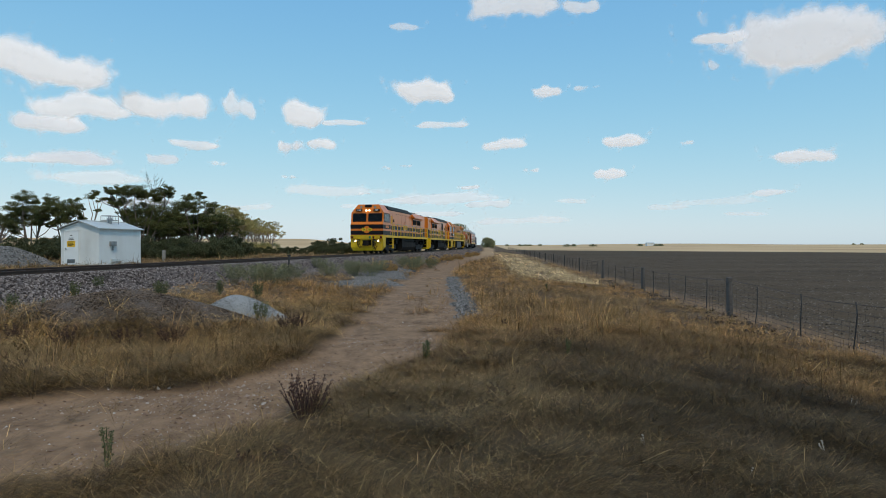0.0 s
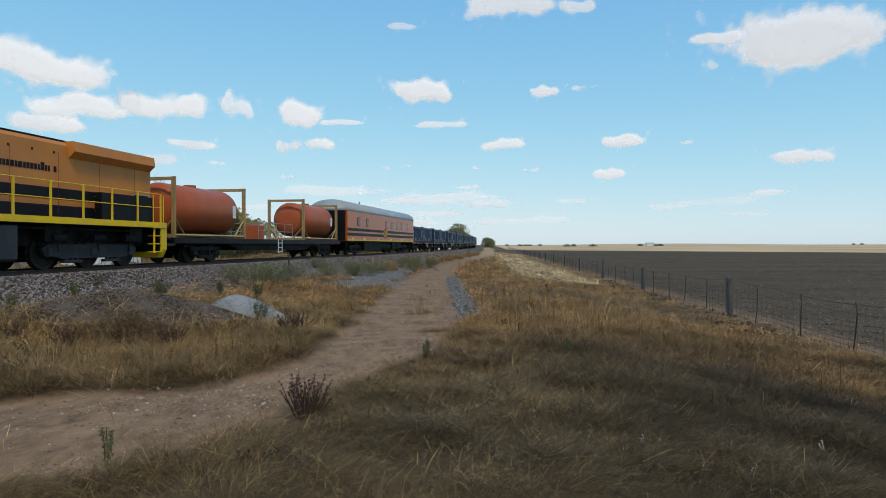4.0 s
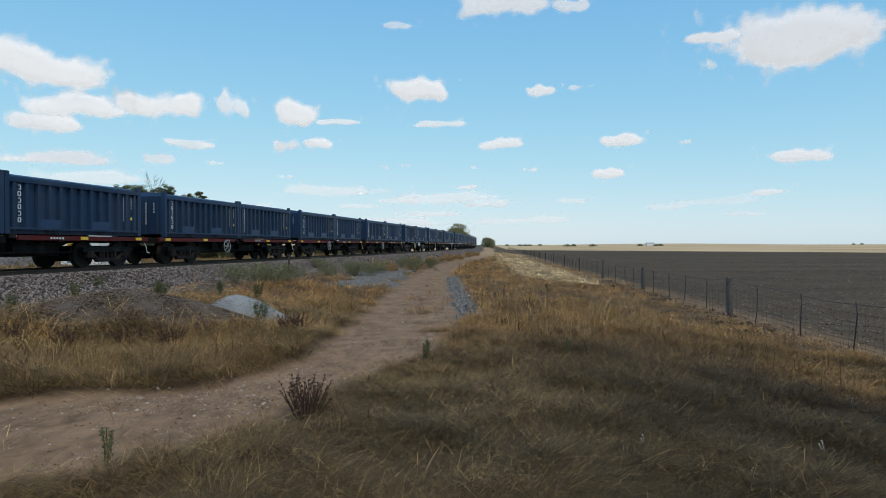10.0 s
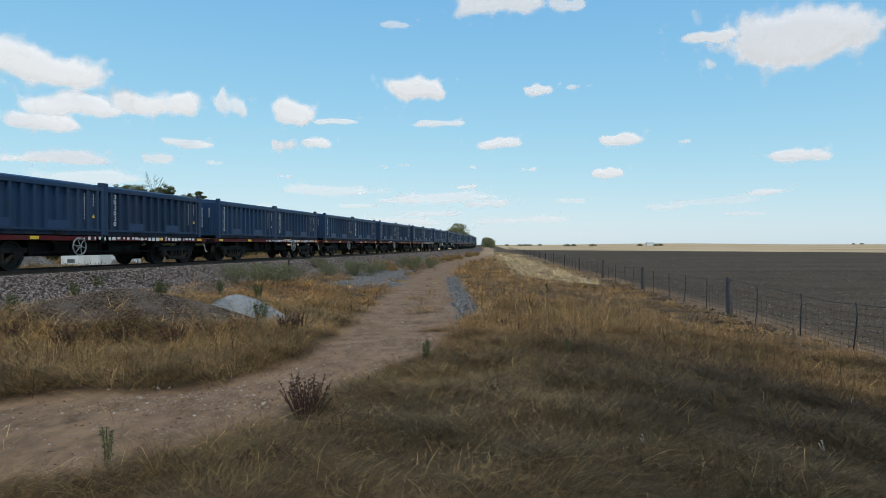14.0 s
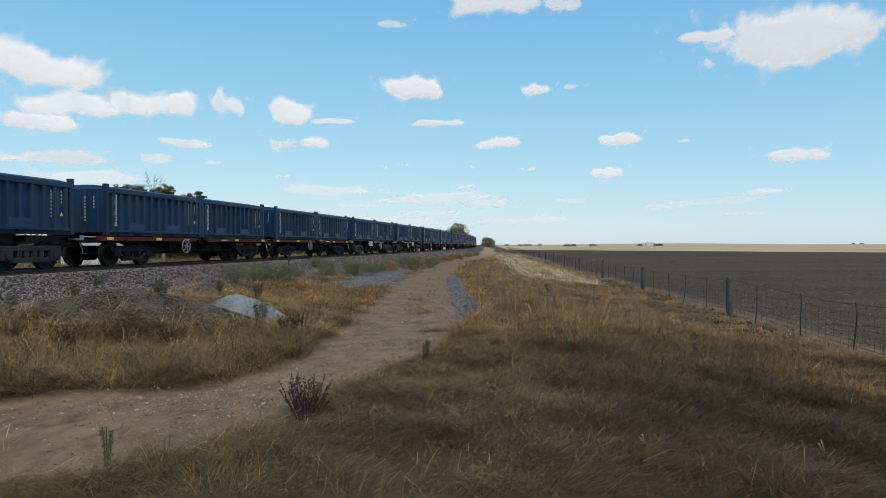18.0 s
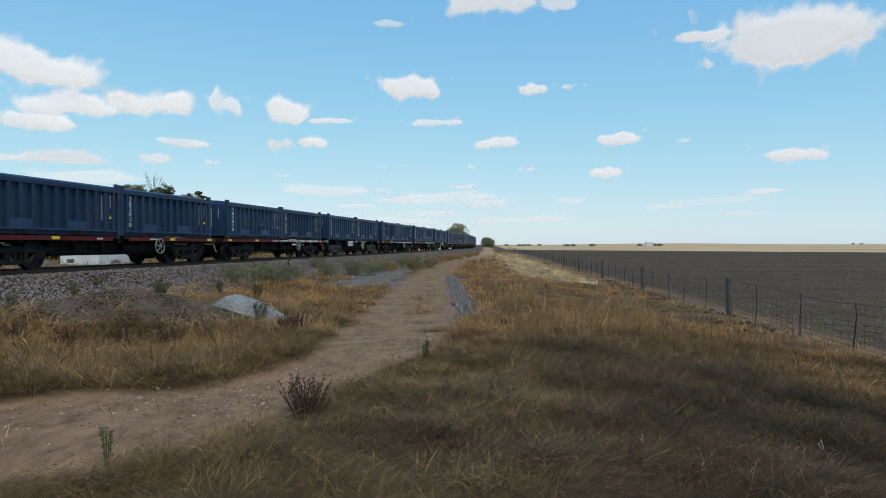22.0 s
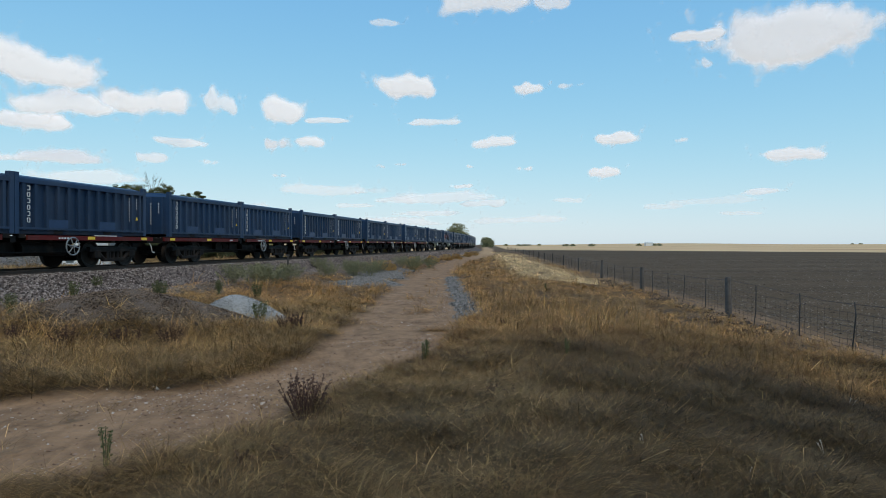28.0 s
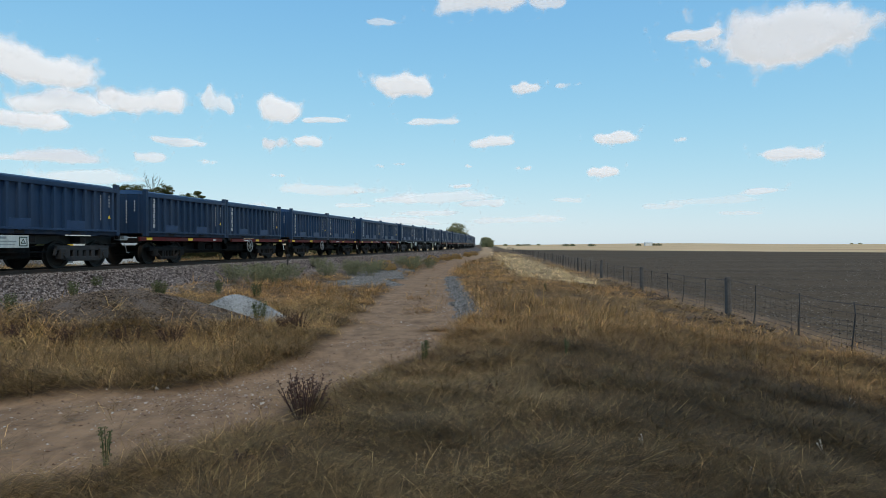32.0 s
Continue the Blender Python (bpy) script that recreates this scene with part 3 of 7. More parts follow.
def wagon(red, scrawl=False, back=False):
    """back: the brake wheel stands behind the middle of the wagon."""
    w = thing("container_flat_wagon", "dark container wagon with rust-red side sills" if red else "black skeletal container wagon with white placard on its side", "wagon", "container wagons")
    sill = M_REDSILL if red else M_GREENDARK
    a, b = -6.45, 6.45
    for s in (-1, 1):
        y0, y1 = sorted((s * 1.16, s * 1.24))
        if red:
            for x0, x1 in ((a, -0.45), (0.45, b)):
                part("side_sill", boxed(x0, x1, y0, y1, DECK - 0.185, DECK - 0.035), sill, w, "red-brown painted sill")
        else:
            part("side_sill", boxed(a, b, y0 - s * 0.5, y1 - s * 0.5, DECK - 0.30, DECK - 0.03), sill, w)
    bm = bmesh.new()
    # fish-bellied centre girder
    for s in (-1, 1):
        prof = [(-6.5, 0.95), (-3.6, 0.9), (-2.6, 0.55), (2.6, 0.55), (3.6, 0.9), (6.5, 0.95), (6.5, 1.06), (-6.5, 1.06)]
        va = [bm.verts.new((x, s * 0.25 - 0.03, z)) for x, z in prof]
        vb = [bm.verts.new((x, s * 0.25 + 0.03, z)) for x, z in prof]
        for i in range(len(prof)):
            j = (i + 1) % len(prof)
            bm.faces.new((va[i], va[j], vb[j], vb[i]))
        bm.faces.new(va)
        bm.faces.new(vb[::-1])
    for x in (-6.3, -4.3, -2.2, 0, 2.2, 4.3, 6.3):
        box(bm, x - 0.1, x + 0.1, -1.15, 1.15, 0.86, 1.06)
    for x in (-6.2, -0.28, 0.28, 6.2):
        for s in (-1, 1):
            box(bm, x - 0.12, x + 0.12, s * 1.1 - 0.1, s * 1.1 + 0.1, 1.0, DECK)
    bmesh.ops.recalc_face_normals(bm, faces=bm.faces)
    part("centre_girder", bm, M_UNDER, w)
    bm = boxed(-2.7, 2.7, -0.62, 0.62, 0.42 if red else 0.34, 0.94, 0.05)
    for x in (-2.0, -0.9, 0.2, 1.5):
        box(bm, x - 0.3, x + 0.3, -0.8, 0.8, 0.5, 0.9, 0.04)
    part("brake_box", bm, M_UNDER, w, "grimy black brake equipment box")
    for x in (-4.45, 4.45):
        bogie(w, x, (-0.9, 0.9), WHEEL_S, 0.46, 1.8, M_UNDER if red else M_BOGIE)
    for x in (-1, 1):
        bm = boxed(x * 6.6 - 0.3, x * 6.6 + 0.3, -0.12, 0.12, 0.72, 0.98)
        box(bm, x * 6.85 - 0.15, x * 6.85 + 0.15, -0.2, 0.2, 0.7, 1.0, 0.04)
        part("coupler", bm, M_UNDER, w)
        if x > 0:
            continue
        bm = bmesh.new()
        tube(bm, [(-6.36, 1.12, 0.9), (-6.4, 1.2, 0.72), (-6.46, 1.2, 0.5), (-6.6, 1.2, 0.48)], 0.016, 6)
        part("grab_iron", bm, M_WHITE if red else M_GREYMETAL, w, "pale bent grab iron")
    bm = bmesh.new()
    tube(bm, [(-1.8, 0.7, 0.66), (-0.6, 0.7, 0.66)], 0.2, 14)
    tube(bm, [(0.6, 0.65, 0.7), (1.1, 0.65, 0.7)], 0.15, 12)
    tube(bm, [(-3, 0.9, 0.55), (3, 0.9, 0.55)], 0.03, 6)
    part("brake_gear", bm, M_UNDER, w)
    if red:
        spoked_wheel(w, -2.2 if back else 1.3, 1.29, 0.74, 0.29, M_GREYMETAL, "pale spoked brake handwheel")
        for x in (-5.9, -3.1, 3.1, 5.9):
            for s in (-1, 1):
                part("reflector", boxed(x - 0.17, x + 0.17, s * 1.242 - 0.006, s * 1.242 + 0.006, DECK - 0.155, DECK - 0.055), M_CLEAN_YELLOW, w, "yellow reflector")
        plates("stencil", [(-2.2 + 0.12 * i, -2.13 + 0.12 * i, DECK - 0.145, DECK - 0.085) for i in range(5)] + [(1.0 + 0.1 * i, 1.06 + 0.1 * i, DECK - 0.145, DECK - 0.085) for i in range(3)], 1.24, M_WHITE, w, "small white stencil marks")["kind"] = "stuff"
    else:
        spoked_wheel(w, -1.5 if back else 1.15, 1.25, 0.72, 0.29, M_PALEGREEN, "pale green spoked handwheel")
        ox = 2.75 if back else 0.0
        part("placard", boxed(ox - 2.0, ox - 0.8, 1.19, 1.215, 0.70, 1.07), M_PLATEWHITE, w, "white placard with dark framed triangle")
        bm = bmesh.new()
        for q in ((-1.95, -1.92, 0.74, 1.03), (-1.68, -1.65, 0.74, 1.03), (-1.92, -1.68, 0.74, 0.77), (-1.92, -1.68, 1.0, 1.03), (-1.88, -1.72, 0.82, 0.85)):
            box(bm, ox + q[0], ox + q[1], 1.213, 1.222, q[2], q[3])
        for d in (-1, 1):
            tube(bm, [(ox - 1.8 + d * 0.08, 1.216, 0.83), (ox - 1.8, 1.216, 0.96)], 0.014, 4)
        part("placard_square", bm, M_PLACARDGREEN, w)
        plates("placard_text", [(ox - 1.2, ox - 0.85, 0.97, 1.03), (ox - 1.55, ox - 1.0, 0.88, 0.905), (ox - 1.5, ox - 0.9, 0.79, 0.81)], 1.217, M_GREYMETAL, w, both=False)
        bm = bmesh.new()
        box(bm, -2.7 if back else 0.9, -0.9 if back else 2.7, 1.1, 1.2, DECK - 0.12, DECK - 0.06)
        box(bm, -0.3, 0.3, 1.08, 1.22, DECK - 0.14, DECK - 0.02, 0.015)
        part("step_rail", bm, M_GREYMETAL, w)
        for x in (-6.3, 6.3):
            part("end_box", boxed(x - 0.22, x + 0.22, 0.95, 1.2, 0.95, 1.12, 0.02), M_GREYMETAL, w)
    if scrawl:
        rng = random.Random(5)
        plates("paint_scrawl", [(x, x + rng.uniform(0.05, 0.2), DECK - 0.18 + rng.uniform(0, 0.05), DECK - 0.05) for x in [-5.5 + 0.25 * i for i in range(26)]], 1.243, M_WHITE, w, "white sprayed scrawl")["kind"] = "stuff"
    return w


BLACK_WAGONS = {3, 4, 11, 19, 20, 23, 24, 29, 32, 41, 42, 46, 47, 52}
SCRAWLED = {13, 14, 15, 18, 28, 30, 31}
WHEEL_BACK = {1, 2, 5, 13, 15, 20, 23, 27, 28, 29, 30, 31, 36, 37, 38, 39, 43, 45, 49, 50, 55, 58}
M_SPRAY = mat("thin_spray_paint", (0.17, 0.22, 0.31), 0.6, var=0.6, scale=3, bump=0)
M_SPRAY_FILL = mat("silver_spray_paint", (0.36, 0.41, 0.47), 0.5, var=0.45, scale=2.2, bump=0.05, dirt=(0.05, 0.08, 0.14), dirt_amt=0.8)
M_SPRAY_RED = mat("red_spray_paint", (0.45, 0.04, 0.05), 0.6, var=0.2, scale=4, bump=0)
box0 = container_marks(container())
used, kinds = set(), {}


def sprayed(c, seed, count, x0, x1, z0, z1, material, thick, label):
    """Looping sprayed strokes on a container's side."""
    rng = random.Random(seed)
    for k in range(count):
        bm = bmesh.new()
        x, z, a = x0 + (x1 - x0) * (k + rng.uniform(0.1, 0.9)) / count, rng.uniform(z0, z1), rng.uniform(0, 6.28)
        pts = []
        for i in range(9):
            pts.append((x, 1.226, z))
            a += rng.uniform(0.2, 1.0)
            x, z = min(x1, max(x0, x + 0.15 * math.cos(a))), min(z1, max(z0, z + 0.24 * math.sin(a)))
        tube(bm, pts, thick, 5)
        part("sprayed_stroke", bm, material, c, label)


def sprayed_panel(c):
    """One side covered in silver paint with dark outlines; the ribs show through as its steps."""
    for i in range(12):
        x = 0.50 + 0.448 * i
        top = 1.30 + 0.12 * math.sin(i * 1.7)
        part("silver_panel", boxed(x - 0.150, x + 0.150, 1.115, 1.133, 0.22, top), M_SPRAY_FILL, c, "patchy silver sprayed paint")
        part("silver_panel", boxed(x + 0.238, x + 0.332, 1.21, 1.2195, 0.22, top - 0.05), M_SPRAY_FILL, c)
    sprayed(c, 3, 9, 0.5, 5.3, 0.45, 1.42, M_BLACKP, 0.032, "black sprayed outline")
    sprayed(c, 17, 4, 0.5, 5.4, 0.5, 1.25, M_SPRAY_RED, 0.018, "red sprayed outline")


for k in range(1, 61):
    kind = (k not in BLACK_WAGONS, k in SCRAWLED, k in WHEEL_BACK)
    if kind in kinds:
        w = copy_thing(kinds[kind], Matrix())
    else:
        w = kinds[kind] = wagon(*kind)
    front = (k - 1) * PITCH
    MOVING.append((w, front + 6.1, 1, 0))
    for half in (0, 1):
        c = box0 if box0 not in used else copy_thing(box0, Matrix())
        used.add(box0)
        MOVING.append((c, front + 6.08 + 6.08 * half, 1, DECK))
        if (k, half) == (42, 0):
            sprayed_panel(c)
        if (k, half) == (20, 0):
            sprayed(c, 9, 10, 1.2, 4.6, 0.3, 0.95, M_SPRAY, 0.022, "pale sprayed paint stroke")
        if (k, half) == (31, 1):
            sprayed(c, 21, 9, 0.8, 5.0, 0.25, 0.6, M_SPRAY, 0.028, "pale sprayed paint stroke")
        if (k, half) == (36, 0):
            sprayed(c, 33, 5, 1.8, 4.6, 0.7, 1.15, M_SPRAY, 0.014, "faint sprayed paint stroke")
        if (k, half) == (28, 0):
            sprayed(c, 43, 5, 1.8, 4.2, 0.7, 1.15, M_SPRAY, 0.012, "faint sprayed paint stroke")


# -- locomotives --
M_GRILLE = mat("rusty_dark_mesh", (0.055, 0.028, 0.016), 0.7, scale=9)
M_HOSEGREEN = mat("green_cock_paint", (0.03, 0.20, 0.08), 0.5)
M_TANKBOX = mat("dark_slate_box", (0.030, 0.034, 0.042), 0.5, spec=0.25, var=0.25, scale=1.5, dirt=DUST, dirt_amt=0.12)
M_EMBLEM = mat("emblem_rust", (0.40, 0.085, 0.012), 0.45, spec=0.2, var=0.1, scale=3, bump=0)


def hex_block(o, axis, at, c, z, rx, rz):
    """A six-sided yellow block of the emblem with its dark mark, on a face whose normal is x or y."""
    def put(pts, t, material, name, parent):
        bm = bmesh.new()
        lay = [[bm.verts.new((at + d, c + u, z + v) if axis == "x" else (c + u, at + d, z + v)) for u, v in pts] for d in (-t, t)]
        n = len(pts)
        for i in range(n):
            bm.faces.new((lay[0][i], lay[0][(i + 1) % n], lay[1][(i + 1) % n], lay[1][i]))
        bm.faces.new(lay[0])
        bm.faces.new(lay[1][::-1])
        bmesh.ops.recalc_face_normals(bm, faces=bm.faces)
        return part(name, bm, material, parent)

    b = put([(-rx, 0), (-rx * 0.65, rz), (rx * 0.65, rz), (rx, 0), (rx * 0.65, -rz), (-rx * 0.65, -rz)], 0.012, M_YELLOW, "emblem_block", o)
    for u in (-0.30, 0.0, 0.30):
        put([(rx * (u - 0.16), rz * 0.6), (rx * (u - 0.02), rz * 0.6), (rx * (u + 0.16), -rz * 0.6), (rx * (u + 0.02), -rz * 0.6)], 0.018, M_BLACKP, "emblem_mark", b)


def locomotive(kind, label, lamp=None):
    """Cab at the +x end, long hood behind it. kind 0: flared radiator at the tail; 1: older, flared box behind the cab."""
    o = thing("diesel_locomotive", label, "locomotive", "locomotives")
    paint = M_ORANGE if kind == 0 else M_FADED
    F, B = 10.5, -10.5
    lamp = lamp or M_UNLIT
    # deck and its yellow edge
    part("deck", boxed(B + 0.2, F - 0.5, -1.42, 1.42, 1.38, 1.60), M_UNDER, o)
    for s in (-1, 1):
        y0, y1 = sorted((s * 1.42, s * 1.48))
        part("deck_edge", boxed(B + 0.1, F - 0.7, y0, y1, 1.40, 1.60), M_YELLOW, o, "yellow deck edge")
    # hood
    hw, top = (1.12, 4.02) if kind == 0 else (1.12, 3.98)
    cab_x = 7.95
    bm = bmesh.new()
    hood = [(-hw, 1.6), (-hw, top - 0.14), (-hw + 0.14, top), (hw - 0.14, top), (hw, top - 0.14), (hw, 1.6)]
    extrude_x(bm, hood, B + 0.55, cab_x)
    part("hood", bm, paint, o, "orange panelled hood")
    part("hood_roof", boxed(B + (1.0 if kind else 7.3), cab_x - 0.25, -1.0 if kind else -1.14, 1.0 if kind else 1.14, top - (0.02 if kind else 0.17), top + (0.05 if kind else 0.1), 0.03 if kind else 0.10), M_UNDER if kind else M_BLACKP, o, "sooty dark roof")
    if not kind:
        part("tail_roof", boxed(B + 1.0, B + 7.3, -0.98, 0.98, top - 0.02, top + 0.07, 0.03), M_UNDER, o, "grimy roof over the radiator")
    plates("hood_stripe", [(B + 0.56, cab_x - 0.01, 1.62, 1.97), (B + 0.56, cab_x - 0.01, 2.15, 2.50)], hw, M_BLACKP, o, "dark navy stripe")
    # door seams and panel lines
    bm = bmesh.new()
    x = B + 1.5
    while x < cab_x - 0.5:
        for s in (-1, 1):
            box(bm, x - 0.012, x + 0.012, s * hw - 0.006, s * hw + 0.006, 1.7, top - 0.4)
        x += 1.85
    part("panel_seams", bm, mat("dark_orange_seam", (0.42, 0.10, 0.012), 0.6), o)
    bm = bmesh.new()
    for i in range(16):
        for s in (-1, 1):
            box(bm, B + 2 + i * 0.85 - 0.03, B + 2.03 + i * 0.85, s * hw - 0.01, s * (hw + 0.01) + 0.005, top - 0.44, top - 0.37)
    part("hood_latches", bm, M_BLACKP, o)
    # flared radiator
    if kind == 0:
        fx0, fx1 = B + 3.0, B + 7.9
    else:
        fx0, fx1 = cab_x - 3.6, cab_x - 0.9
    bm = bmesh.new()
    ow, dz = (0.34, 0.0) if kind == 0 else (0.30, 0.22)
    fl = [(-hw + 0.02, top - 0.62 - dz), (-hw - ow, top - 0.5), (-hw - ow, top - 0.42), (-hw + 0.12, top + 0.06), (hw - 0.12, top + 0.06), (hw + ow, top - 0.42), (hw + ow, top - 0.5), (hw - 0.02, top - 0.62 - dz)]
    extrude_x(bm, fl, fx0, fx1, x0s=[0.3, 0.1, 0.05, 0, 0, 0.05, 0.1, 0.3], x1s=[-0.3, -0.1, -0.05, 0, 0, -0.05, -0.1, -0.3])
    part("radiator_wing", bm, paint, o, "flared overhanging radiator housing")
    if kind == 0:
        gx = (fx0 + 0.35, fx1 - 0.35)
        bm = bmesh.new()
        for s in (-1, 1):
            for i in range(2):
                xa = gx[0] + i * (gx[1] - gx[0]) / 2 + 0.05
                xb = gx[0] + (i + 1) * (gx[1] - gx[0]) / 2 - 0.05
                y0 = s * (hw + 0.02)
                v = [bm.verts.new(p) for p in ((xa, y0, top - 1.16), (xb, y0, top - 1.16), (xb, y0 + s * 0.06, top - 0.6), (xa, y0 + s * 0.06, top - 0.6))]
                bm.faces.new(v)
        bmesh.ops.solidify(bm, geom=list(bm.faces), thickness=0.03)
        bmesh.ops.recalc_face_normals(bm, faces=bm.faces)
        part("radiator_grille", bm, mat("sooty_mesh", (0.02, 0.015, 0.012), 0.8, scale=20), o, "dark wire grille")
        bm = bmesh.new()
        for s in (-1, 1):
            y0 = s * (hw + 0.03)
            for z in (top - 1.2, top - 0.62):
                box(bm, gx[0] - 0.05, gx[1] + 0.05, y0 - 0.05, y0 + 0.05, z - 0.035, z + 0.035)
            for i in range(3):
                x = gx[0] + i * (gx[1] - gx[0]) / 2
                box(bm, x - 0.05, x + 0.05, y0 - 0.05, y0 + 0.05, top - 1.2, top - 0.62)
        part("grille_frame", bm, paint, o)
        bm = bmesh.new()
        for s in (-1, 1):
            y0 = s * (hw + 0.045)
            for i in range(1, 9):
                z = top - 1.16 + i * 0.06
                box(bm, gx[0], gx[1], y0 - 0.012, y0 + 0.012, z - 0.004, z + 0.004)
            for i in range(1, 40):
                x = gx[0] + i * (gx[1] - gx[0]) / 40
                box(bm, x - 0.004, x + 0.004, y0 - 0.012, y0 + 0.012, top - 1.16, top - 0.66)
        part("grille_mesh", bm, M_GRILLE, o, "dark brown wire mesh")
    if kind == 1:
        for s in (-1, 1):
            y0, y1 = sorted((s * (hw - 0.02), s * (hw + 0.05)))
            part("intake_recess", boxed(fx0 + 1.3, fx1 - 0.3, y0, y1, top - 1.0, top - 0.62, 0.01), M_BLACKP, o, "dark air intake under the flared wing")
        bm = bmesh.new()
        tl = [(-hw - 0.02, top - 0.5), (-hw - 0.25, top - 0.3), (-hw - 0.2, top + 0.02), (hw + 0.2, top + 0.02), (hw + 0.25, top - 0.3), (hw + 0.02, top - 0.5)]
        extrude_x(bm, tl, B + 0.6, B + 4.8)
        part("tail_radiator", bm, paint, o, "dusty orange tail radiator housing")
        for s in (-1, 1):
            y0, y1 = sorted((s * hw, s * 1.4))
            part("battery_box", boxed(B + 0.7, B + 3.6, y0, y1, 1.6, 2.5, 0.02), M_BLACKP, o, "dark box beside the hood")
    else:
        part("filter_door", boxed(cab_x - 6.2, cab_x - 4.85, -hw - 0.03, -hw + 0.02, 1.72, 3.72), M_UNDER, o, "tall dark mesh filter door")
        bm = bmesh.new()
        for z in (1.74, 2.7, 3.7):
            box(bm, cab_x - 6.24, cab_x - 4.81, -hw - 0.045, -hw - 0.02, z - 0.03, z + 0.03)
        for x in (cab_x - 6.22, cab_x - 4.83):
            box(bm, x - 0.03, x + 0.03, -hw - 0.045, -hw - 0.02, 1.72, 3.72)
        part("filter_door_frame", bm, M_GREYMETAL, o)
        for s in (-1, 1):
            y0, y1 = sorted((s * hw, s * (hw + 0.03)))
            part("hood_hatch", boxed(cab_x - 2.75 - (0.8 if s < 0 else 0), cab_x - 2.3 - (0.8 if s < 0 else 0), y0, y1, 2.85, 3.1), M_UNDER, o, "small dark vent hatch")
            bm = bmesh.new()
            ring = [(cab_x - 1.75 - (0.9 if s < 0 else 0) + 0.17 * math.cos(a * math.pi / 10), s * (hw + 0.012), 3.05 + 0.33 * math.sin(a * math.pi / 10)) for a in range(21)]
            tube(bm, ring, 0.022, 5)
            part("oval_emblem", bm, M_YELLOW, o, "thin yellow oval emblem")
            part("hood_louvre", boxed(B + 2.0, B + 4.2, y0, s * (hw + 0.02) if s > 0 else y1, 2.1, 2.14), M_UNDER, o)
    # hood end: number board, sand hatch and the dark doors beside it
    nb = part("number_board", boxed(B + 0.52, B + 0.56, -0.42, 0.42, top - 0.6, top - 0.36), M_BLACKP, o, "black number board with pale bars")
    for y in (-0.2, 0.0, 0.2):
        part("number_bar", boxed(B + 0.51, B + 0.53, y - 0.06, y + 0.06, top - 0.54, top - 0.42), M_WHITE, nb)
    part("end_door", boxed(B + 0.52, B + 0.57, -0.36, 0.36, 1.64, 3.1), M_ORANGE, o)
    for s in (-1, 1):
        y0, y1 = sorted((s * hw, s * (hw + 0.03)))
        d = part("hood_door", boxed(B + 0.72, B + 1.5, y0, y1, 1.7, 2.56), M_UNDER, o, "dark hood door with pale edge")
        for q in ((B + 0.68, B + 0.72, 1.66, 2.6), (B + 1.5, B + 1.54, 1.66, 2.6), (B + 0.72, B + 1.5, 1.66, 1.7), (B + 0.72, B + 1.5, 2.56, 2.6)):
            part("door_edge", boxed(q[0], q[1], y0 - 0.004, y1 + 0.004, q[2], q[3]), M_GREYMETAL, d)
        for i in range(5):
            part("louvre", boxed(B + 2.3, B + 3.6, y0 - 0.006, y1 + 0.006, 1.86 + i * 0.16, 1.89 + i * 0.16), M_ORANGE, o)
    if kind == 0:
        part("roof_hatch", boxed(fx1 + 0.25, cab_x - 0.6, -0.82, 0.82, top, top + 0.27, 0.06), M_BLACKP, o, "raised dark roof hatch")
    # fans on the roof
    for i in range(2 if kind == 0 else 3):
        bm = bmesh.new()
        tube(bm, [(fx0 + 1 + 1.7 * i, 0, top + 0.05), (fx0 + 1 + 1.7 * i, 0, top + 0.2)], 0.7, 20)
        part("roof_fan", bm, M_UNDER, o)
    bm = boxed(-0.8, 0.6, -0.35, 0.35, top + 0.1, top + 0.22, 0.03)
    part("exhaust_stack", bm, M_UNDER, o)
    # cab: faceted box that leans back at the brow
    cw = 1.45
    NF = F + 0.12                                   # the nose steps out below the windscreens
    sec = [(-cw, 1.61), (-cw, 2.52), (-cw, 2.70), (-cw, 3.52), (-cw + 0.52, 4.22), (cw - 0.52, 4.22), (cw, 3.52), (cw, 2.70), (cw, 2.52), (cw, 1.61)]
    lean = [0.12, 0.12, -0.02, -0.16, -0.48, -0.48, -0.16, -0.02, 0.12, 0.12]
    bm = bmesh.new()
    extrude_x(bm, sec, cab_x, F, x0s=[0, 0, 0, 0, 0.12, 0.12, 0, 0, 0, 0], x1s=lean)
    part("cab", bm, paint, o, "orange faceted cab")
    # cab stripes wrap front and sides
    bm = bmesh.new()
    for z0, z1 in ((1.63, 1.97), (2.14, 2.49)):
        for s in (-1, 1):
            y0, y1 = sorted((s * (cw - 0.002), s * (cw + 0.006)))
            box(bm, cab_x + 0.01, NF + 0.006, y0, y1, z0, z1)
        box(bm, NF - 0.002, NF + 0.007, -cw, cw, z0, z1)
    part("cab_stripe", bm, M_BLACKP, o, "dark navy stripe")
    # windscreens, brow, side windows
    def front_x(z):
        return F - 0.02 - 0.14 * (z - 2.70) / 0.82 if z < 3.52 else F - 0.16 - 0.32 * (z - 3.52) / 0.7

    for s in (-1, 1):
        bm = bmesh.new()
        y0, y1 = sorted((s * 0.12, s * 1.28))
        pts = [(front_x(z) + 0.012, y, z) for y, z in ((y0, 2.78), (y1, 2.78), (y1, 3.42), (y0, 3.42))]
        bm.faces.new([bm.verts.new(p) for p in pts])
        bmesh.ops.solidify(bm, geom=list(bm.faces), thickness=0.02)
        wnd = part("windscreen", bm, M_GLASS, o, "dark windscreen")
        bm = bmesh.new()
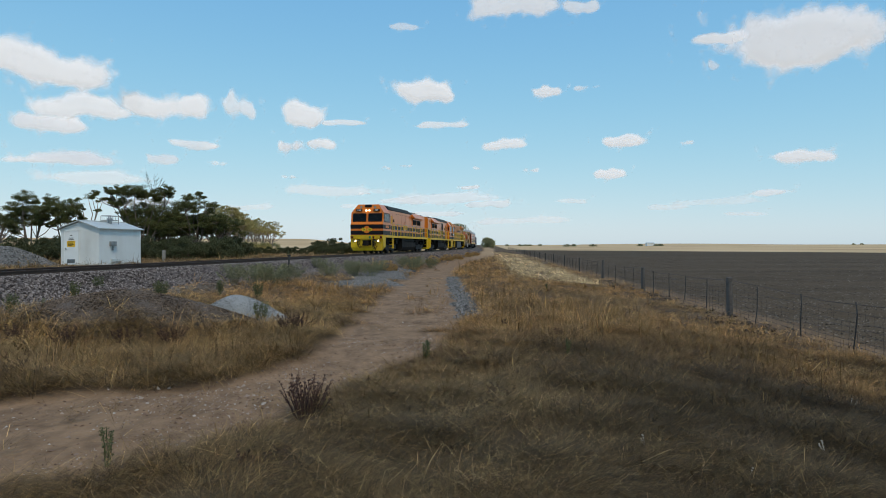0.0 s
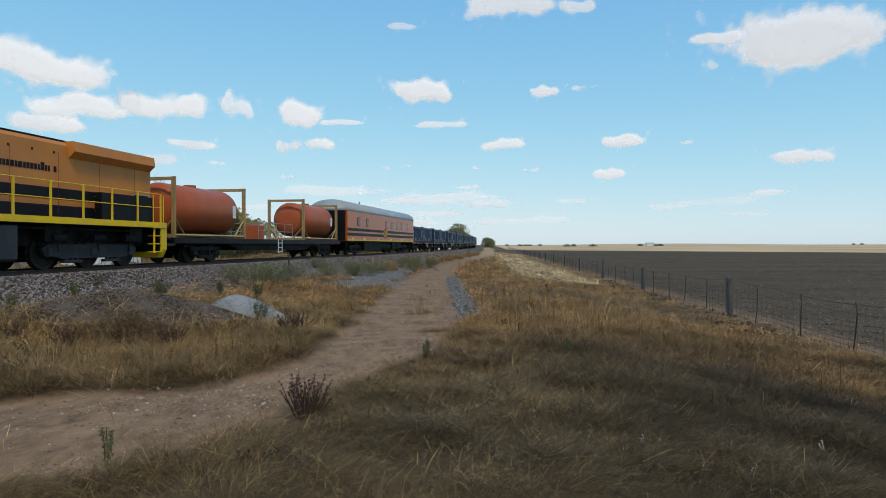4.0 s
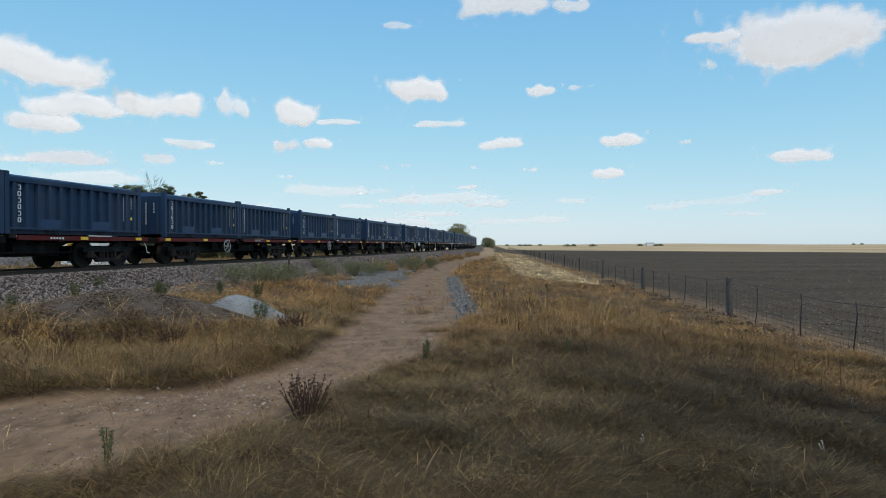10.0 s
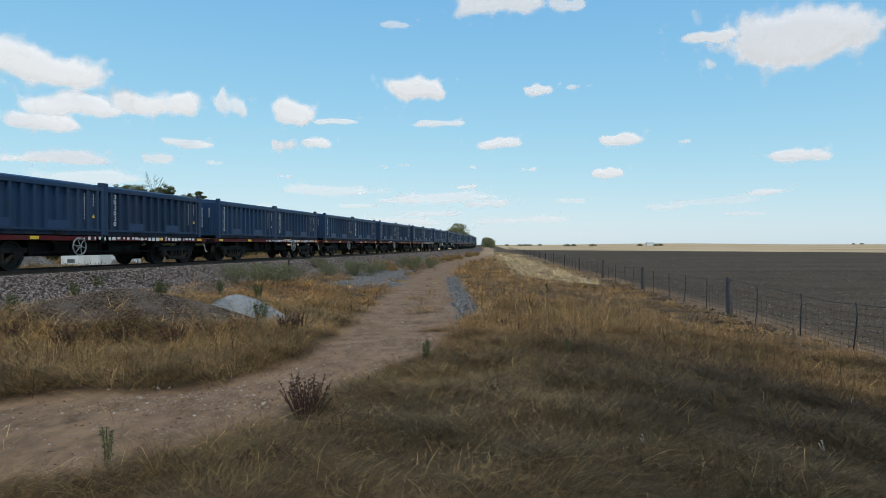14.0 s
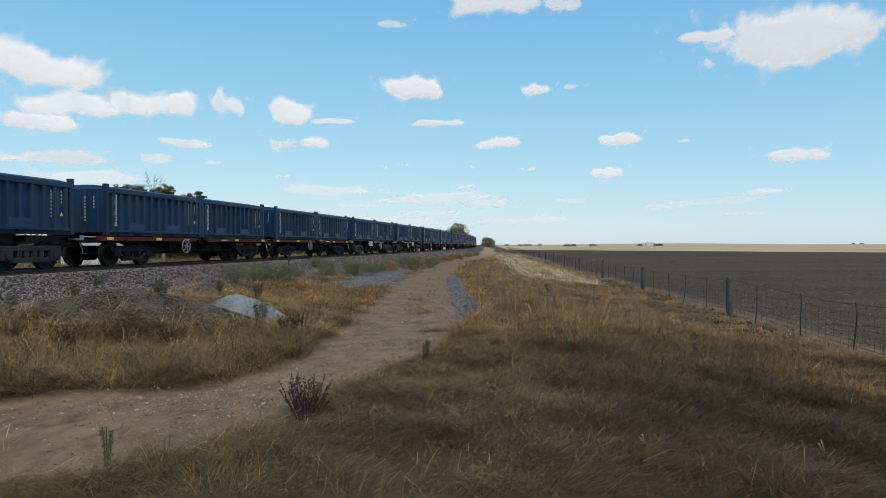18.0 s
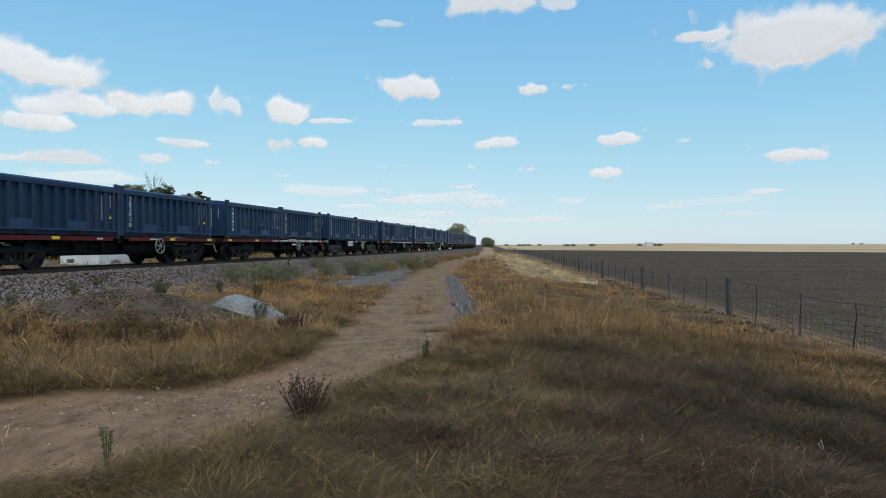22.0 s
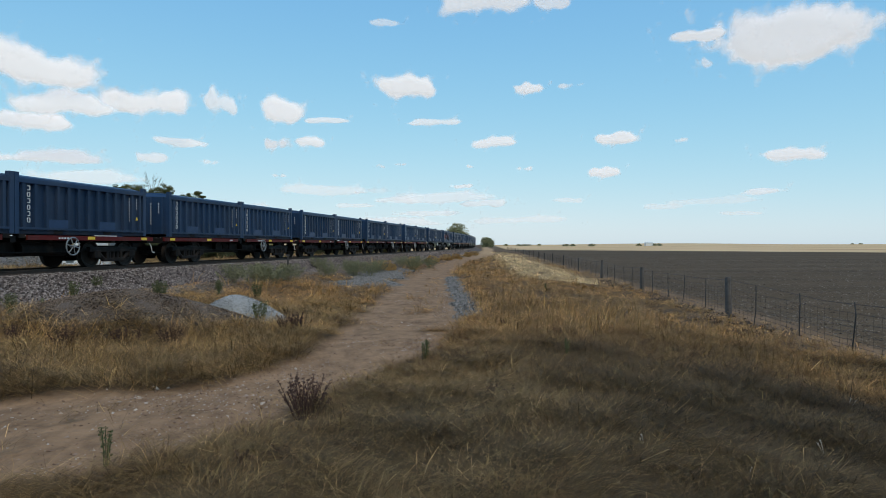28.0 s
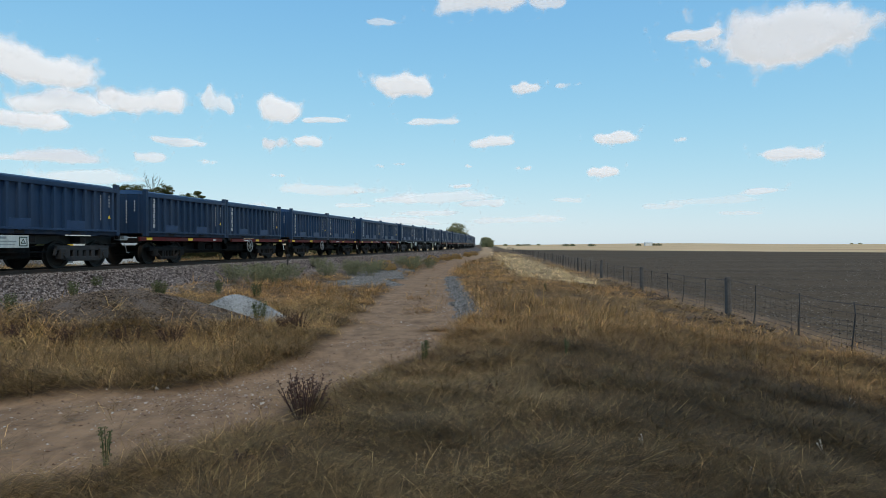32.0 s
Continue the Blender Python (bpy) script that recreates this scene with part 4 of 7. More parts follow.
        for (ya, za), (yb, zb) in zip(((y0, 2.78), (y1, 2.78), (y1, 3.42), (y0, 3.42)), ((y1, 2.78), (y1, 3.42), (y0, 3.42), (y0, 2.78))):
            tube(bm, [(front_x(za) + 0.015, ya, za), (front_x(zb) + 0.015, yb, zb)], 0.035, 4)
        part("windscreen_frame", bm, M_BLACKP, wnd)
        bm = bmesh.new()
        ym = (y0 + y1) / 2
        tube(bm, [(front_x(3.45) + 0.04, ym - 0.2, 3.45), (front_x(2.95) + 0.05, ym + 0.25, 2.95)], 0.012, 4)
        part("wiper", bm, M_BLACKP, wnd)
        yy = s * (cw + 0.004)
        part("side_window", boxed(F - 2.15, F - 0.32, yy - 0.012, yy + 0.012, 2.78, 3.42, 0.0), M_GLASS, o, "dark sliding cab window")
        bm = bmesh.new()
        for x in (F - 2.18, F - 1.22, F - 0.29):
            box(bm, x - 0.035, x + 0.035, yy - 0.02, yy + 0.02, 2.74, 3.46)
        for z in (2.74, 3.46):
            box(bm, F - 2.21, F - 0.26, yy - 0.02, yy + 0.02, z - 0.03, z + 0.03)
        part("side_window_frame", bm, M_BLACKP, o)
        part("cab_door", boxed(cab_x - 1.35 - (0.6 if s < 0 else 0), cab_x - 0.6 - (0.6 if s < 0 else 0), s * (hw + 0.03) - 0.02, s * (hw + 0.03) + 0.02, 1.66, 3.5), M_ORANGE, o, "orange cab door")
        part("door_window", boxed(cab_x - 1.14 - (0.6 if s < 0 else 0), cab_x - 0.81 - (0.6 if s < 0 else 0), s * (hw + 0.05) - 0.012, s * (hw + 0.05) + 0.012, 2.75, 3.35), M_GLASS, o)
        # number boards and brow lamps
        bm = bmesh.new()
        zc = 3.72
        pts = [(front_x(zc + dz) + 0.012, s * 0.78 + dy, zc + dz) for dy, dz in ((-0.26, -0.1), (0.26, -0.1), (0.3, 0), (0.26, 0.1), (-0.26, 0.1), (-0.3, 0))]
        bm.faces.new([bm.verts.new(p) for p in pts])
        bmesh.ops.solidify(bm, geom=list(bm.faces), thickness=0.03)
        nb = part("number_board", bm, M_BLACKP, o, "black number board with pale bars")
        bm = bmesh.new()
        for d in (-0.12, 0, 0.12):
            box(bm, front_x(zc) - 0.005, front_x(zc) + 0.03, s * 0.78 + d - 0.035, s * 0.78 + d + 0.035, zc - 0.06, zc + 0.06)
        part("number_bars", bm, M_WHITE, nb)
        bm = bmesh.new()
        tube(bm, [(front_x(3.72) - 0.03, s * 0.13, 3.70), (front_x(3.72) + 0.04, s * 0.13, 3.70)], 0.075, 14)
        part("headlight", bm, lamp, o)
        bm = bmesh.new()
        tube(bm, [(front_x(4.0) - 0.03, s * 0.62, 4.0), (front_x(4.0) + 0.04, s * 0.62, 4.0)], 0.09, 12)
        part("brow_lamp", bm, M_GREYMETAL, o, "unlit round brow lamp")
        bm = bmesh.new()
        tube(bm, [(F + 0.02, s * 1.02, 1.1), (F + 0.10, s * 1.02, 1.1)], 0.085, 12)
        part("ditch_light", bm, lamp, o)
    part("horn_bracket", boxed(F - 0.62, F - 0.36, -0.3, 0.3, 3.98, 4.2, 0.02), M_BLACKP, o)
    # nose emblem and side emblem: red disc between two yellow blocks
    bm = bmesh.new()
    tube(bm, [(NF, 0, 2.06), (NF + 0.015, 0, 2.06)], 0.3, 20)
    part("nose_emblem", bm, M_ORANGE, o, "round emblem with yellow blocks")
    for d in (-1, 1):
        hex_block(o, "x", NF + 0.012, d * 0.26, 2.06, 0.23, 0.14)
    ex = 0.55 if kind == 0 else 2.0
    for s in (-1, 1):
        bm = bmesh.new()
        tube(bm, [(ex, s * hw, 2.45), (ex, s * (hw + 0.012), 2.45)], 0.54, 28)
        em = part("side_emblem", bm, paint, o, "round orange emblem ringed in rust red with yellow blocks")
        bm = bmesh.new()
        tube(bm, [(ex + 0.54 * math.cos(a * math.pi / 16), s * (hw + 0.010), 2.45 + 0.54 * math.sin(a * math.pi / 16)) for a in range(33)], 0.022, 5)
        part("emblem_ring", bm, M_EMBLEM, em)
        for d in (-1, 1):
            hex_block(o, "y", s * (hw + 0.012), ex + d * 0.43, 2.47, 0.33, 0.24)
        # road number as plain bars on the cab side
        bm = bmesh.new()
        for i in range(6):
            yy = s * (cw + 0.006)
            x = F - 0.85 - i * 0.2
            box(bm, x - 0.07, x + 0.07, yy - 0.006, yy + 0.006, 2.22, 2.44)
        part("number_bars", bm, M_ORANGE if kind == 0 else M_WHITE, o)["kind"] = "stuff"
        if kind == 1:
            bm = bmesh.new()
            rng = random.Random(2)
            x = -0.2
            while x > -5.2:
                wd = rng.uniform(0.06, 0.15)
                y0, y1 = sorted((s * hw, s * (hw + 0.012)))
                box(bm, x - wd, x, y0, y1, 2.98, 3.22 if rng.random() < 0.25 else 3.15)
                x -= wd + (0.16 if rng.random() < 0.12 else 0.035)
            part("name_bars", bm, M_BLACKP, o, "long dark lettering in bars")
    # pilot: yellow plough with coupler pocket and hoses
    bm = bmesh.new()
    prow = [(-1.45, 1.58), (-1.45, 0.58), (-1.28, 0.28), (1.28, 0.28), (1.45, 0.58), (1.45, 1.58)]
    extrude_x(bm, prow, F - 0.75, F + 0.02, x0s=[-0.1, 0, 0.45, 0.45, 0, -0.1], x1s=[0, 0.03, -0.1, -0.1, 0.03, 0])
    part("pilot", bm, M_YELLOW, o, "yellow plough front")
    part("pilot_backing", boxed(F - 0.95, F - 0.84, -1.4, 1.4, 0.5, 1.58), M_UNDER, o)
    part("tail_backing", boxed(B + 0.36, B + 0.45, -1.4, 1.4, 0.5, 1.38), M_UNDER, o)
    # anticlimber: a stack of yellow ledges over the plough, with red and green hose cocks
    part("anticlimber", boxed(F - 0.02, F + 0.12, -1.46, 1.46, 1.24, 1.60, 0.02), M_YELLOW, o, "yellow ribbed anticlimber")
    for i in range(4):
        part("anticlimber_rib", boxed(F + 0.11, F + 0.19, -1.46, 1.46, 1.25 + 0.098 * i, 1.295 + 0.098 * i, 0.008), M_YELLOW, o)
    for s in (-1, 1):
        part("marker_light", boxed(F + 0.16, F + 0.205, s * 1.28 - 0.1, s * 1.28 + 0.1, 1.30, 1.50, 0.02), M_REDSILL, o, "dull red marker light")
        part("ditch_light_box", boxed(F - 0.04, F + 0.06, s * 1.02 - 0.13, s * 1.02 + 0.13, 0.99, 1.22, 0.03), M_YELLOW, o)
        bm = bmesh.new()
        tube(bm, [(F + 0.14, s * 0.62, 1.20), (F + 0.26, s * 0.72, 1.14), (F + 0.26, s * 1.12, 1.14), (F + 0.16, s * 1.22, 0.92)], 0.02, 6)
        part("uncoupling_lever", bm, M_GREYMETAL, o, "pale bent uncoupling lever")
    for y, m in ((0.30, M_HOSEGREEN), (0.62, M_REDSILL)):
        bm = boxed(F + 0.16, F + 0.27, y - 0.08, y + 0.08, 1.34, 1.50, 0.02)
        tube(bm, [(F + 0.24, y, 1.34), (F + 0.26, y + 0.03, 1.22)], 0.03, 6)
        part("hose_cock", bm, m, o, "coloured air hose cock")
    bm = boxed(F - 0.1, F + 0.35, -0.17, 0.17, 0.80, 1.06, 0.05)
    tube(bm, [(F + 0.28, -0.14, 0.72), (F + 0.28, -0.14, 1.16)], 0.16, 10)
    tube(bm, [(F + 0.44, 0.10, 0.76), (F + 0.44, 0.10, 1.12)], 0.12, 10)
    part("coupler", bm, M_UNDER, o)
    pocket = [(-0.5, 0.64, 0.5, 0.70), (-0.5, 1.16, 0.5, 1.22), (-0.5, 0.64, -0.42, 1.22), (0.42, 0.64, 0.5, 1.22)]
    for y0, z0, y1, z1 in pocket:
        part("coupler_pocket", boxed(F - 0.02, F + 0.13, y0, y1, z0, z1, 0.01), M_YELLOW, o)
    # black plate standing in for the shade inside the pocket
    part("pocket_shade", boxed(F - 0.03, F + 0.035, -0.42, 0.42, 0.70, 1.16), M_UNDER, o)
    for y, dip in ((-0.80, 0.55), (-0.72, 0.48), (-0.63, 0.6), (0.54, 0.42), (0.60, 0.5), (0.66, 0.38), (0.72, 0.46), (0.79, 0.58)):
        bm = bmesh.new()
        tube(bm, [(F + 0.14, y, 1.24), (F + 0.27, y - 0.02, 1.05), (F + 0.28, y + 0.05, dip + 0.15), (F + 0.17, y + 0.12, dip), (F + 0.06, y + 0.14, dip + 0.1)], 0.027, 6)
        part("brake_hose", bm, M_UNDER, o, "black air hose")
    # tail: yellow end plate
    bm = bmesh.new()
    extrude_x(bm, prow, B, B + 0.35)
    part("tail_pilot", bm, M_YELLOW, o, "yellow tail plate")
    bm = boxed(B - 0.35, B + 0.1, -0.2, 0.2, 0.78, 1.08, 0.05)
    part("coupler", bm, M_UNDER, o)
    for s in (-1, 1):
        part("rear_cab_window", boxed(cab_x - 0.015, cab_x + 0.01, s * 1.28 - 0.1, s * 1.28 + 0.1, 2.85, 3.4), M_GLASS, o)
    bm = boxed(B + 0.5, F - 0.9, -0.75, 0.75, 0.72, 1.39)
    for x in (-9.0, -5.0, 4.4, 8.6):
        box(bm, x - 0.35, x + 0.35, -1.2, 1.2, 0.85, 1.38, 0.04)
    part("underframe", bm, M_UNDER, o)
    bm = bmesh.new()
    for x in (-8.6, -7.0, -5.2, 4.7, 6.4, 8.2):
        for s in (-1, 1):
            tube(bm, [(x - 0.28, s * 1.16, 0.98), (x + 0.28, s * 1.16, 0.98)], 0.13, 10)
            tube(bm, [(x, s * 1.2, 0.55), (x + 0.15, s * 1.2, 1.3)], 0.025, 5)
    part("brake_cylinders", bm, M_UNDER, o)["kind"] = "stuff"
    # tank, reservoirs, bogies
    bm = bmesh.new()
    tank = [(-1.4, 0.55), (-1.2, 0.22), (1.2, 0.22), (1.4, 0.55), (1.4, 1.02), (-1.4, 1.02)]
    if kind:
        tank = [(-1.42, 0.36), (-1.3, 0.28), (1.3, 0.28), (1.42, 0.36), (1.42, 1.30), (-1.42, 1.30)]
    extrude_x(bm, tank, -3.4, 3.0)
    part("fuel_tank", bm, M_TANKBOX if kind else M_UNDER, o, "dark slate fuel tank" if kind else "black fuel tank")
    bm = bmesh.new()
    for s in (-1, 1):
        tube(bm, [(-2.9, s * 1.15, 1.2), (1.6, s * 1.15, 1.2)], 0.19, 14)
        box(bm, 1.9, 3.0, s * 1.25 - 0.15, s * 1.25 + 0.15, 1.03, 1.38, 0.03)
        tube(bm, [(-9, s * 1.2, 1.25), (8.5, s * 1.2, 1.25)], 0.035, 6)
    part("air_reservoir", bm, M_UNDER, o)
    for x in (-6.9, 6.6):
        bogie(o, x, (-1.9, 0.0, 1.9), WHEEL_L, 0.53, 1.9, M_BOGIE)
    # hand rails: posts and two bars
    for s in (-1, 1):
        xs = [B + 0.35 + i * 1.38 for i in range(13)]
        for x in xs:
            bm = bmesh.new()
            box(bm, x - 0.035, x + 0.035, s * 1.42 - 0.02, s * 1.42 + 0.02, 1.6, 2.68)
            part("rail_post", bm, M_YELLOW, o)
        for z in (2.15, 2.66):
            bm = bmesh.new()
            tube(bm, [(xs[0], s * 1.42, z), (xs[-1], s * 1.42, z)], 0.018, 6)
            part("hand_rail", bm, M_YELLOW if kind else M_GREYMETAL, o)
        for x0, x1 in ((cab_x - 1.35, cab_x - 0.72), (B + 0.22, B + 0.85)):
            for i in range(4):
                part("step", boxed(x0 + 0.1, x1 - 0.1, s * 1.3 - 0.16, s * 1.3 + 0.16, 0.48 + 0.3 * i, 0.515 + 0.3 * i), M_YELLOW, o, "yellow entry step")
            for x in (x0 + 0.08, x1 - 0.08):
                part("step_stringer", boxed(x - 0.02, x + 0.02, s * 1.43 - 0.03, s * 1.43 + 0.03, 0.44, 1.6), M_YELLOW, o)
            for x in (x0, x1):
                bm = bmesh.new()
                tube(bm, [(x, s * 1.45, 1.5), (x, s * 1.45, 2.6), (x + 0.08, s * 1.35, 2.68)], 0.022, 6)
                part("grab_rail", bm, M_YELLOW, o)
    return o


loco_a = locomotive(0, "orange and black diesel locomotive, yellow front, lights lit", M_LAMP)
loco_b = locomotive(0, "orange and black diesel locomotive running hood first, coupled second")
loco_c = locomotive(1, "faded orange diesel locomotive with long lettering on hood")
for ob in (loco_a, loco_b, loco_c):
    ob.scale = (1, 1.03, 1.05)
MOVING += [(loco_a, -99.8, 1, 0), (loco_b, -77.75, -1, 0), (loco_c, -55.4, 1, 0)]


# -- tank wagon with two tank containers --
def tank_container():
    o = thing("tank_container", "red-brown tank container in a buff steel frame", "tank", "tank containers")
    L, W, H = 6.06, 2.44, 2.55
    bm = bmesh.new()
    n = 28
    prof = [(0.22, 0.35), (0.28, 0.75), (0.45, 1.02), (0.62, 1.08), (L - 0.62, 1.08), (L - 0.45, 1.02), (L - 0.28, 0.75), (L - 0.22, 0.35)]
    rings = [[bm.verts.new((x, r * math.cos(a * 2 * math.pi / n), 1.3 + r * math.sin(a * 2 * math.pi / n))) for a in range(n)] for x, r in prof]
    for u, w in zip(rings, rings[1:]):
        for k in range(n):
            bm.faces.new((u[k], u[(k + 1) % n], w[(k + 1) % n], w[k]))
    bm.faces.new(rings[0])
    bm.faces.new(rings[-1])
    bmesh.ops.recalc_face_normals(bm, faces=bm.faces)
    part("tank_shell", bm, M_TANK, o, "red-brown cylindrical tank", True)
    bm = bmesh.new()
    tube(bm, [(L / 2, 0, 2.3), (L / 2, 0, 2.46)], 0.28, 16)
    part("manhole", bm, M_TANK, o)
    for x in (0.06, L - 0.06):
        bm = bmesh.new()
        for y in (-W / 2 + 0.08, W / 2 - 0.08):
            box(bm, x - 0.06, x + 0.06, y - 0.08, y + 0.08, 0, H, 0.01)
        for z in (0.08, H - 0.08):
            box(bm, x - 0.05, x + 0.05, -W / 2 + 0.1, W / 2 - 0.1, z - 0.07, z + 0.07)
        for y in (-1, 1):
            tube(bm, [(x, y * 1.1, 0.75), (x, y * 0.5, 0.15)], 0.05, 4)
        part("end_frame", bm, M_FRAME, o, "buff painted steel end frame")
    for s in (-1, 1):
        bm = bmesh.new()
        tube(bm, [(0.1, s * 1.14, 0.1), (L - 0.1, s * 1.14, 0.1)], 0.06, 4)
        tube(bm, [(0.1, s * 1.14, 0.9), (0.9, s * 1.1, 0.12)], 0.05, 4)
        tube(bm, [(L - 0.1, s * 1.14, 0.9), (L - 0.9, s * 1.1, 0.12)], 0.05, 4)
        part("side_frame", bm, M_FRAME, o)
        bm = bmesh.new()
        y0, y1 = sorted((s * 1.075, s * 1.09))
        box(bm, 0.75, 1.05, y0, y1, 1.0, 1.6)
        part("tank_label", bm, M_WHITE, o, "white label panel")
    return o


def tank_wagon():
    w = thing("tank_flat_wagon", "black flat wagon carrying two tank containers", "wagon")
    for s in (-1, 1):
        y0, y1 = sorted((s * 1.2, s * 1.3))
        part("side_sill", boxed(-10.0, 10.0, y0, y1, 0.86, 1.1), M_BLACKP, w)
    bm = bmesh.new()
    box(bm, -10, 10, -1.2, 1.2, 1.02, 1.08)
    for s in (-1, 1):
        prof = [(-10, 0.9), (-5.5, 0.85), (-4, 0.5), (4, 0.5), (5.5, 0.85), (10, 0.9), (10, 1.0), (-10, 1.0)]
        va = [bm.verts.new((x, s * 1.1 - 0.03, z)) for x, z in prof]
        vb = [bm.verts.new((x, s * 1.1 + 0.03, z)) for x, z in prof]
        for i in range(len(prof)):
            j = (i + 1) % len(prof)
            bm.faces.new((va[i], va[j], vb[j], vb[i]))
        bm.faces.new(va)
        bm.faces.new(vb[::-1])
    bmesh.ops.recalc_face_normals(bm, faces=bm.faces)
    part("deck", bm, M_UNDER, w)
    for x in (-7.3, 7.3):
        bogie(w, x, (-0.9, 0.9), WHEEL_S, 0.46, 1.8)
    bm = bmesh.new()
    for s in (-1, 1):
        for x in (-0.25, 0.25):
            tube(bm, [(x, s * 1.33, 0.35), (x, s * 1.33, 1.1)], 0.02, 4)
        for i in range(3):
            tube(bm, [(-0.25, s * 1.33, 0.4 + 0.25 * i), (0.25, s * 1.33, 0.4 + 0.25 * i)], 0.02, 4)
    part("ladder", bm, M_WHITE, w, "white step ladder")
    bm = bmesh.new()
    for s in (-1, 1):
        for x in (-2.2, -1.1, 0, 1.1, 2.2):
            tube(bm, [(x, s * 1.1, 1.08), (x, s * 1.1, 2.0)], 0.02, 4)
        tube(bm, [(-2.2, s * 1.1, 2.0), (2.2, s * 1.1, 2.0)], 0.02, 4)
        tube(bm, [(-2.2, s * 1.1, 1.55), (2.2, s * 1.1, 1.55)], 0.02, 4)
    part("guard_rail", bm, M_GREYMETAL, w)
    bm = boxed(0.3, 1.0, -0.5, 0.5, 1.08, 1.9, 0.05)
    part("pump_box", bm, M_TANK, w)
    for x in (-1, 1):
        part("coupler", boxed(x * 10.2 - 0.35, x * 10.2 + 0.35, -0.15, 0.15, 0.72, 1.0, 0.04), M_UNDER, w)
    return w


MOVING.append((tank_wagon(), -34.1, 1, 0))
tank0 = tank_container()
MOVING.append((tank0, -37.9, 1, 1.11))
MOVING.append((copy_thing(tank0, Matrix()), -24.4, 1, 1.11))


# -- crew van --
def rounded(cx, cz, hx, hz, r, y0, y1):
    """A flat plate with rounded corners that faces y."""
    pts = []
    for sx, sz, a0 in ((1, 1, 0), (-1, 1, 90), (-1, -1, 180), (1, -1, 270)):
        for k in range(5):
            a = radians(a0 + 22.5 * k)
            pts.append((cx + sx * (hx - r) + r * math.cos(a), cz + sz * (hz - r) + r * math.sin(a)))
    bm = bmesh.new()
    a, b = ([bm.verts.new((x, y, z)) for x, z in pts] for y in (y0, y1))
    for i in range(len(pts)):
        j = (i + 1) % len(pts)
        bm.faces.new((a[i], a[j], b[j], b[i]))
    bm.faces.new(a[::-1])
    bm.faces.new(b)
    bmesh.ops.recalc_face_normals(bm, faces=bm.faces)
    return bm


def crew_van():
    o = thing("crew_carriage", "orange crew carriage with grey arched roof and dark stripes", "carriage")
    a, b, hw = -11.1, 11.1, 1.45
    bm = bmesh.new()
    extrude_x(bm, [(-hw, 1.02), (-hw, 3.12), (hw, 3.12), (hw, 1.02)], a, b)
    part("body", bm, M_VAN, o, "deep orange steel body")
    bm = bmesh.new()
    arch = [(hw + 0.03, 3.12)] + [((hw + 0.03) * math.cos(t * math.pi / 14), 3.12 + 0.78 * math.sin(t * math.pi / 14) ** 0.8) for t in range(1, 14)] + [(-hw - 0.03, 3.12)]
    ends = [-0.0 - 0.55 * max(0.0, (z - 3.2) / 0.7) ** 2 for y, z in arch]
    extrude_x(bm, arch, a, b, x0s=[-e for e in ends], x1s=ends)
    part("roof", bm, M_ROOFGREY, o, "grey arched roof", True)
    part("front_end", boxed(b, b + 0.05, -1.3, 1.3, 1.05, 3.1), M_BLACKP, o, "black end wall")
    part("rear_end", boxed(a - 0.05, a, -1.3, 1.3, 1.05, 3.1), M_BLACKP, o)
    plates("body_stripe", [(a + 0.01, b - 0.01, 1.38, 1.58), (a + 0.01, b - 0.01, 1.72, 1.92)], hw, M_BLACKP, o, "dark navy stripe")
    plates("skirt_line", [(a + 0.01, b - 0.01, 1.03, 1.12)], hw, M_YELLOW, o, "thin yellow line")
    plates("marker", [(x - 0.25, x + 0.25, 1.12, 1.24) for x in (-10.6, -5.7, -1.6, 2.7, 6.8, 9.8)], hw, M_CLEAN_YELLOW, o, "yellow marker")
    for x in (-8.3, -5.75, -3.75, -1.8, 0.1, 6.0, 8.4):
        for s in (-1, 1):
            y = s * (hw + 0.003)
            wd = part("window", rounded(x, 2.41, 0.30, 0.32, 0.09, y - 0.012, y + 0.012), M_BLACKP, o, "dark rounded window")
            part("pane", rounded(x, 2.41, 0.265, 0.285, 0.075, y - 0.016, y + 0.016), M_GLASS, wd)
    for s in (-1, 1):
        bm = bmesh.new()
        tube(bm, [(0.45, s * hw, 1.66), (0.45, s * (hw + 0.012), 1.66)], 0.46, 24)
        part("side_emblem", bm, M_EMBLEM, o, "round emblem with yellow blocks")
        y0, y1 = sorted((s * hw, s * (hw + 0.02)))
        for d in (-1, 1):
            hex_block(o, "y", s * (hw + 0.012), 0.45 + d * 0.38, 1.66, 0.27, 0.19)
        bm = bmesh.new()
        box(bm, a + 0.4, a + 1.1, y0, y1 - 0.008, 2.98, 3.02)
        part("code_marks", bm, M_TANK, o)
    bm = bmesh.new()
    for x0, x1, z0 in ((-6.3, -4.6, 0.46), (-4.5, -2.7, 0.36), (1.2, 3.4, 0.34), (3.5, 6.2, 0.30)):
        for s in (-1, 1):
            box(bm, x0, x1, s * 0.95 - 0.3, s * 0.95 + 0.3, z0, 1.0, 0.04)
    part("underfloor_box", bm, M_UNDER, o)
    for s in (-1, 1):
        bm = bmesh.new()
        tube(bm, [(-2.5, s * 0.9, 0.62), (-2.4, s * 0.9, 0.62), (0.9, s * 0.9, 0.62), (1.0, s * 0.9, 0.62)], 0.29, 16)
        part("air_tank", bm, M_UNDER, o, "long black air tank")
    part("underframe", boxed(a, b, -1.2, 1.2, 0.92, 1.03), M_UNDER, o)
    for x in (-8.2, 8.2):
        bogie(o, x, (-1.15, 1.15), WHEEL_S, 0.46, 2.3)
    for x in (a, b):
        part("coupler", boxed(x - 0.5, x + 0.5, -0.15, 0.15, 0.72, 1.0, 0.04), M_UNDER, o)
    bm = bmesh.new()
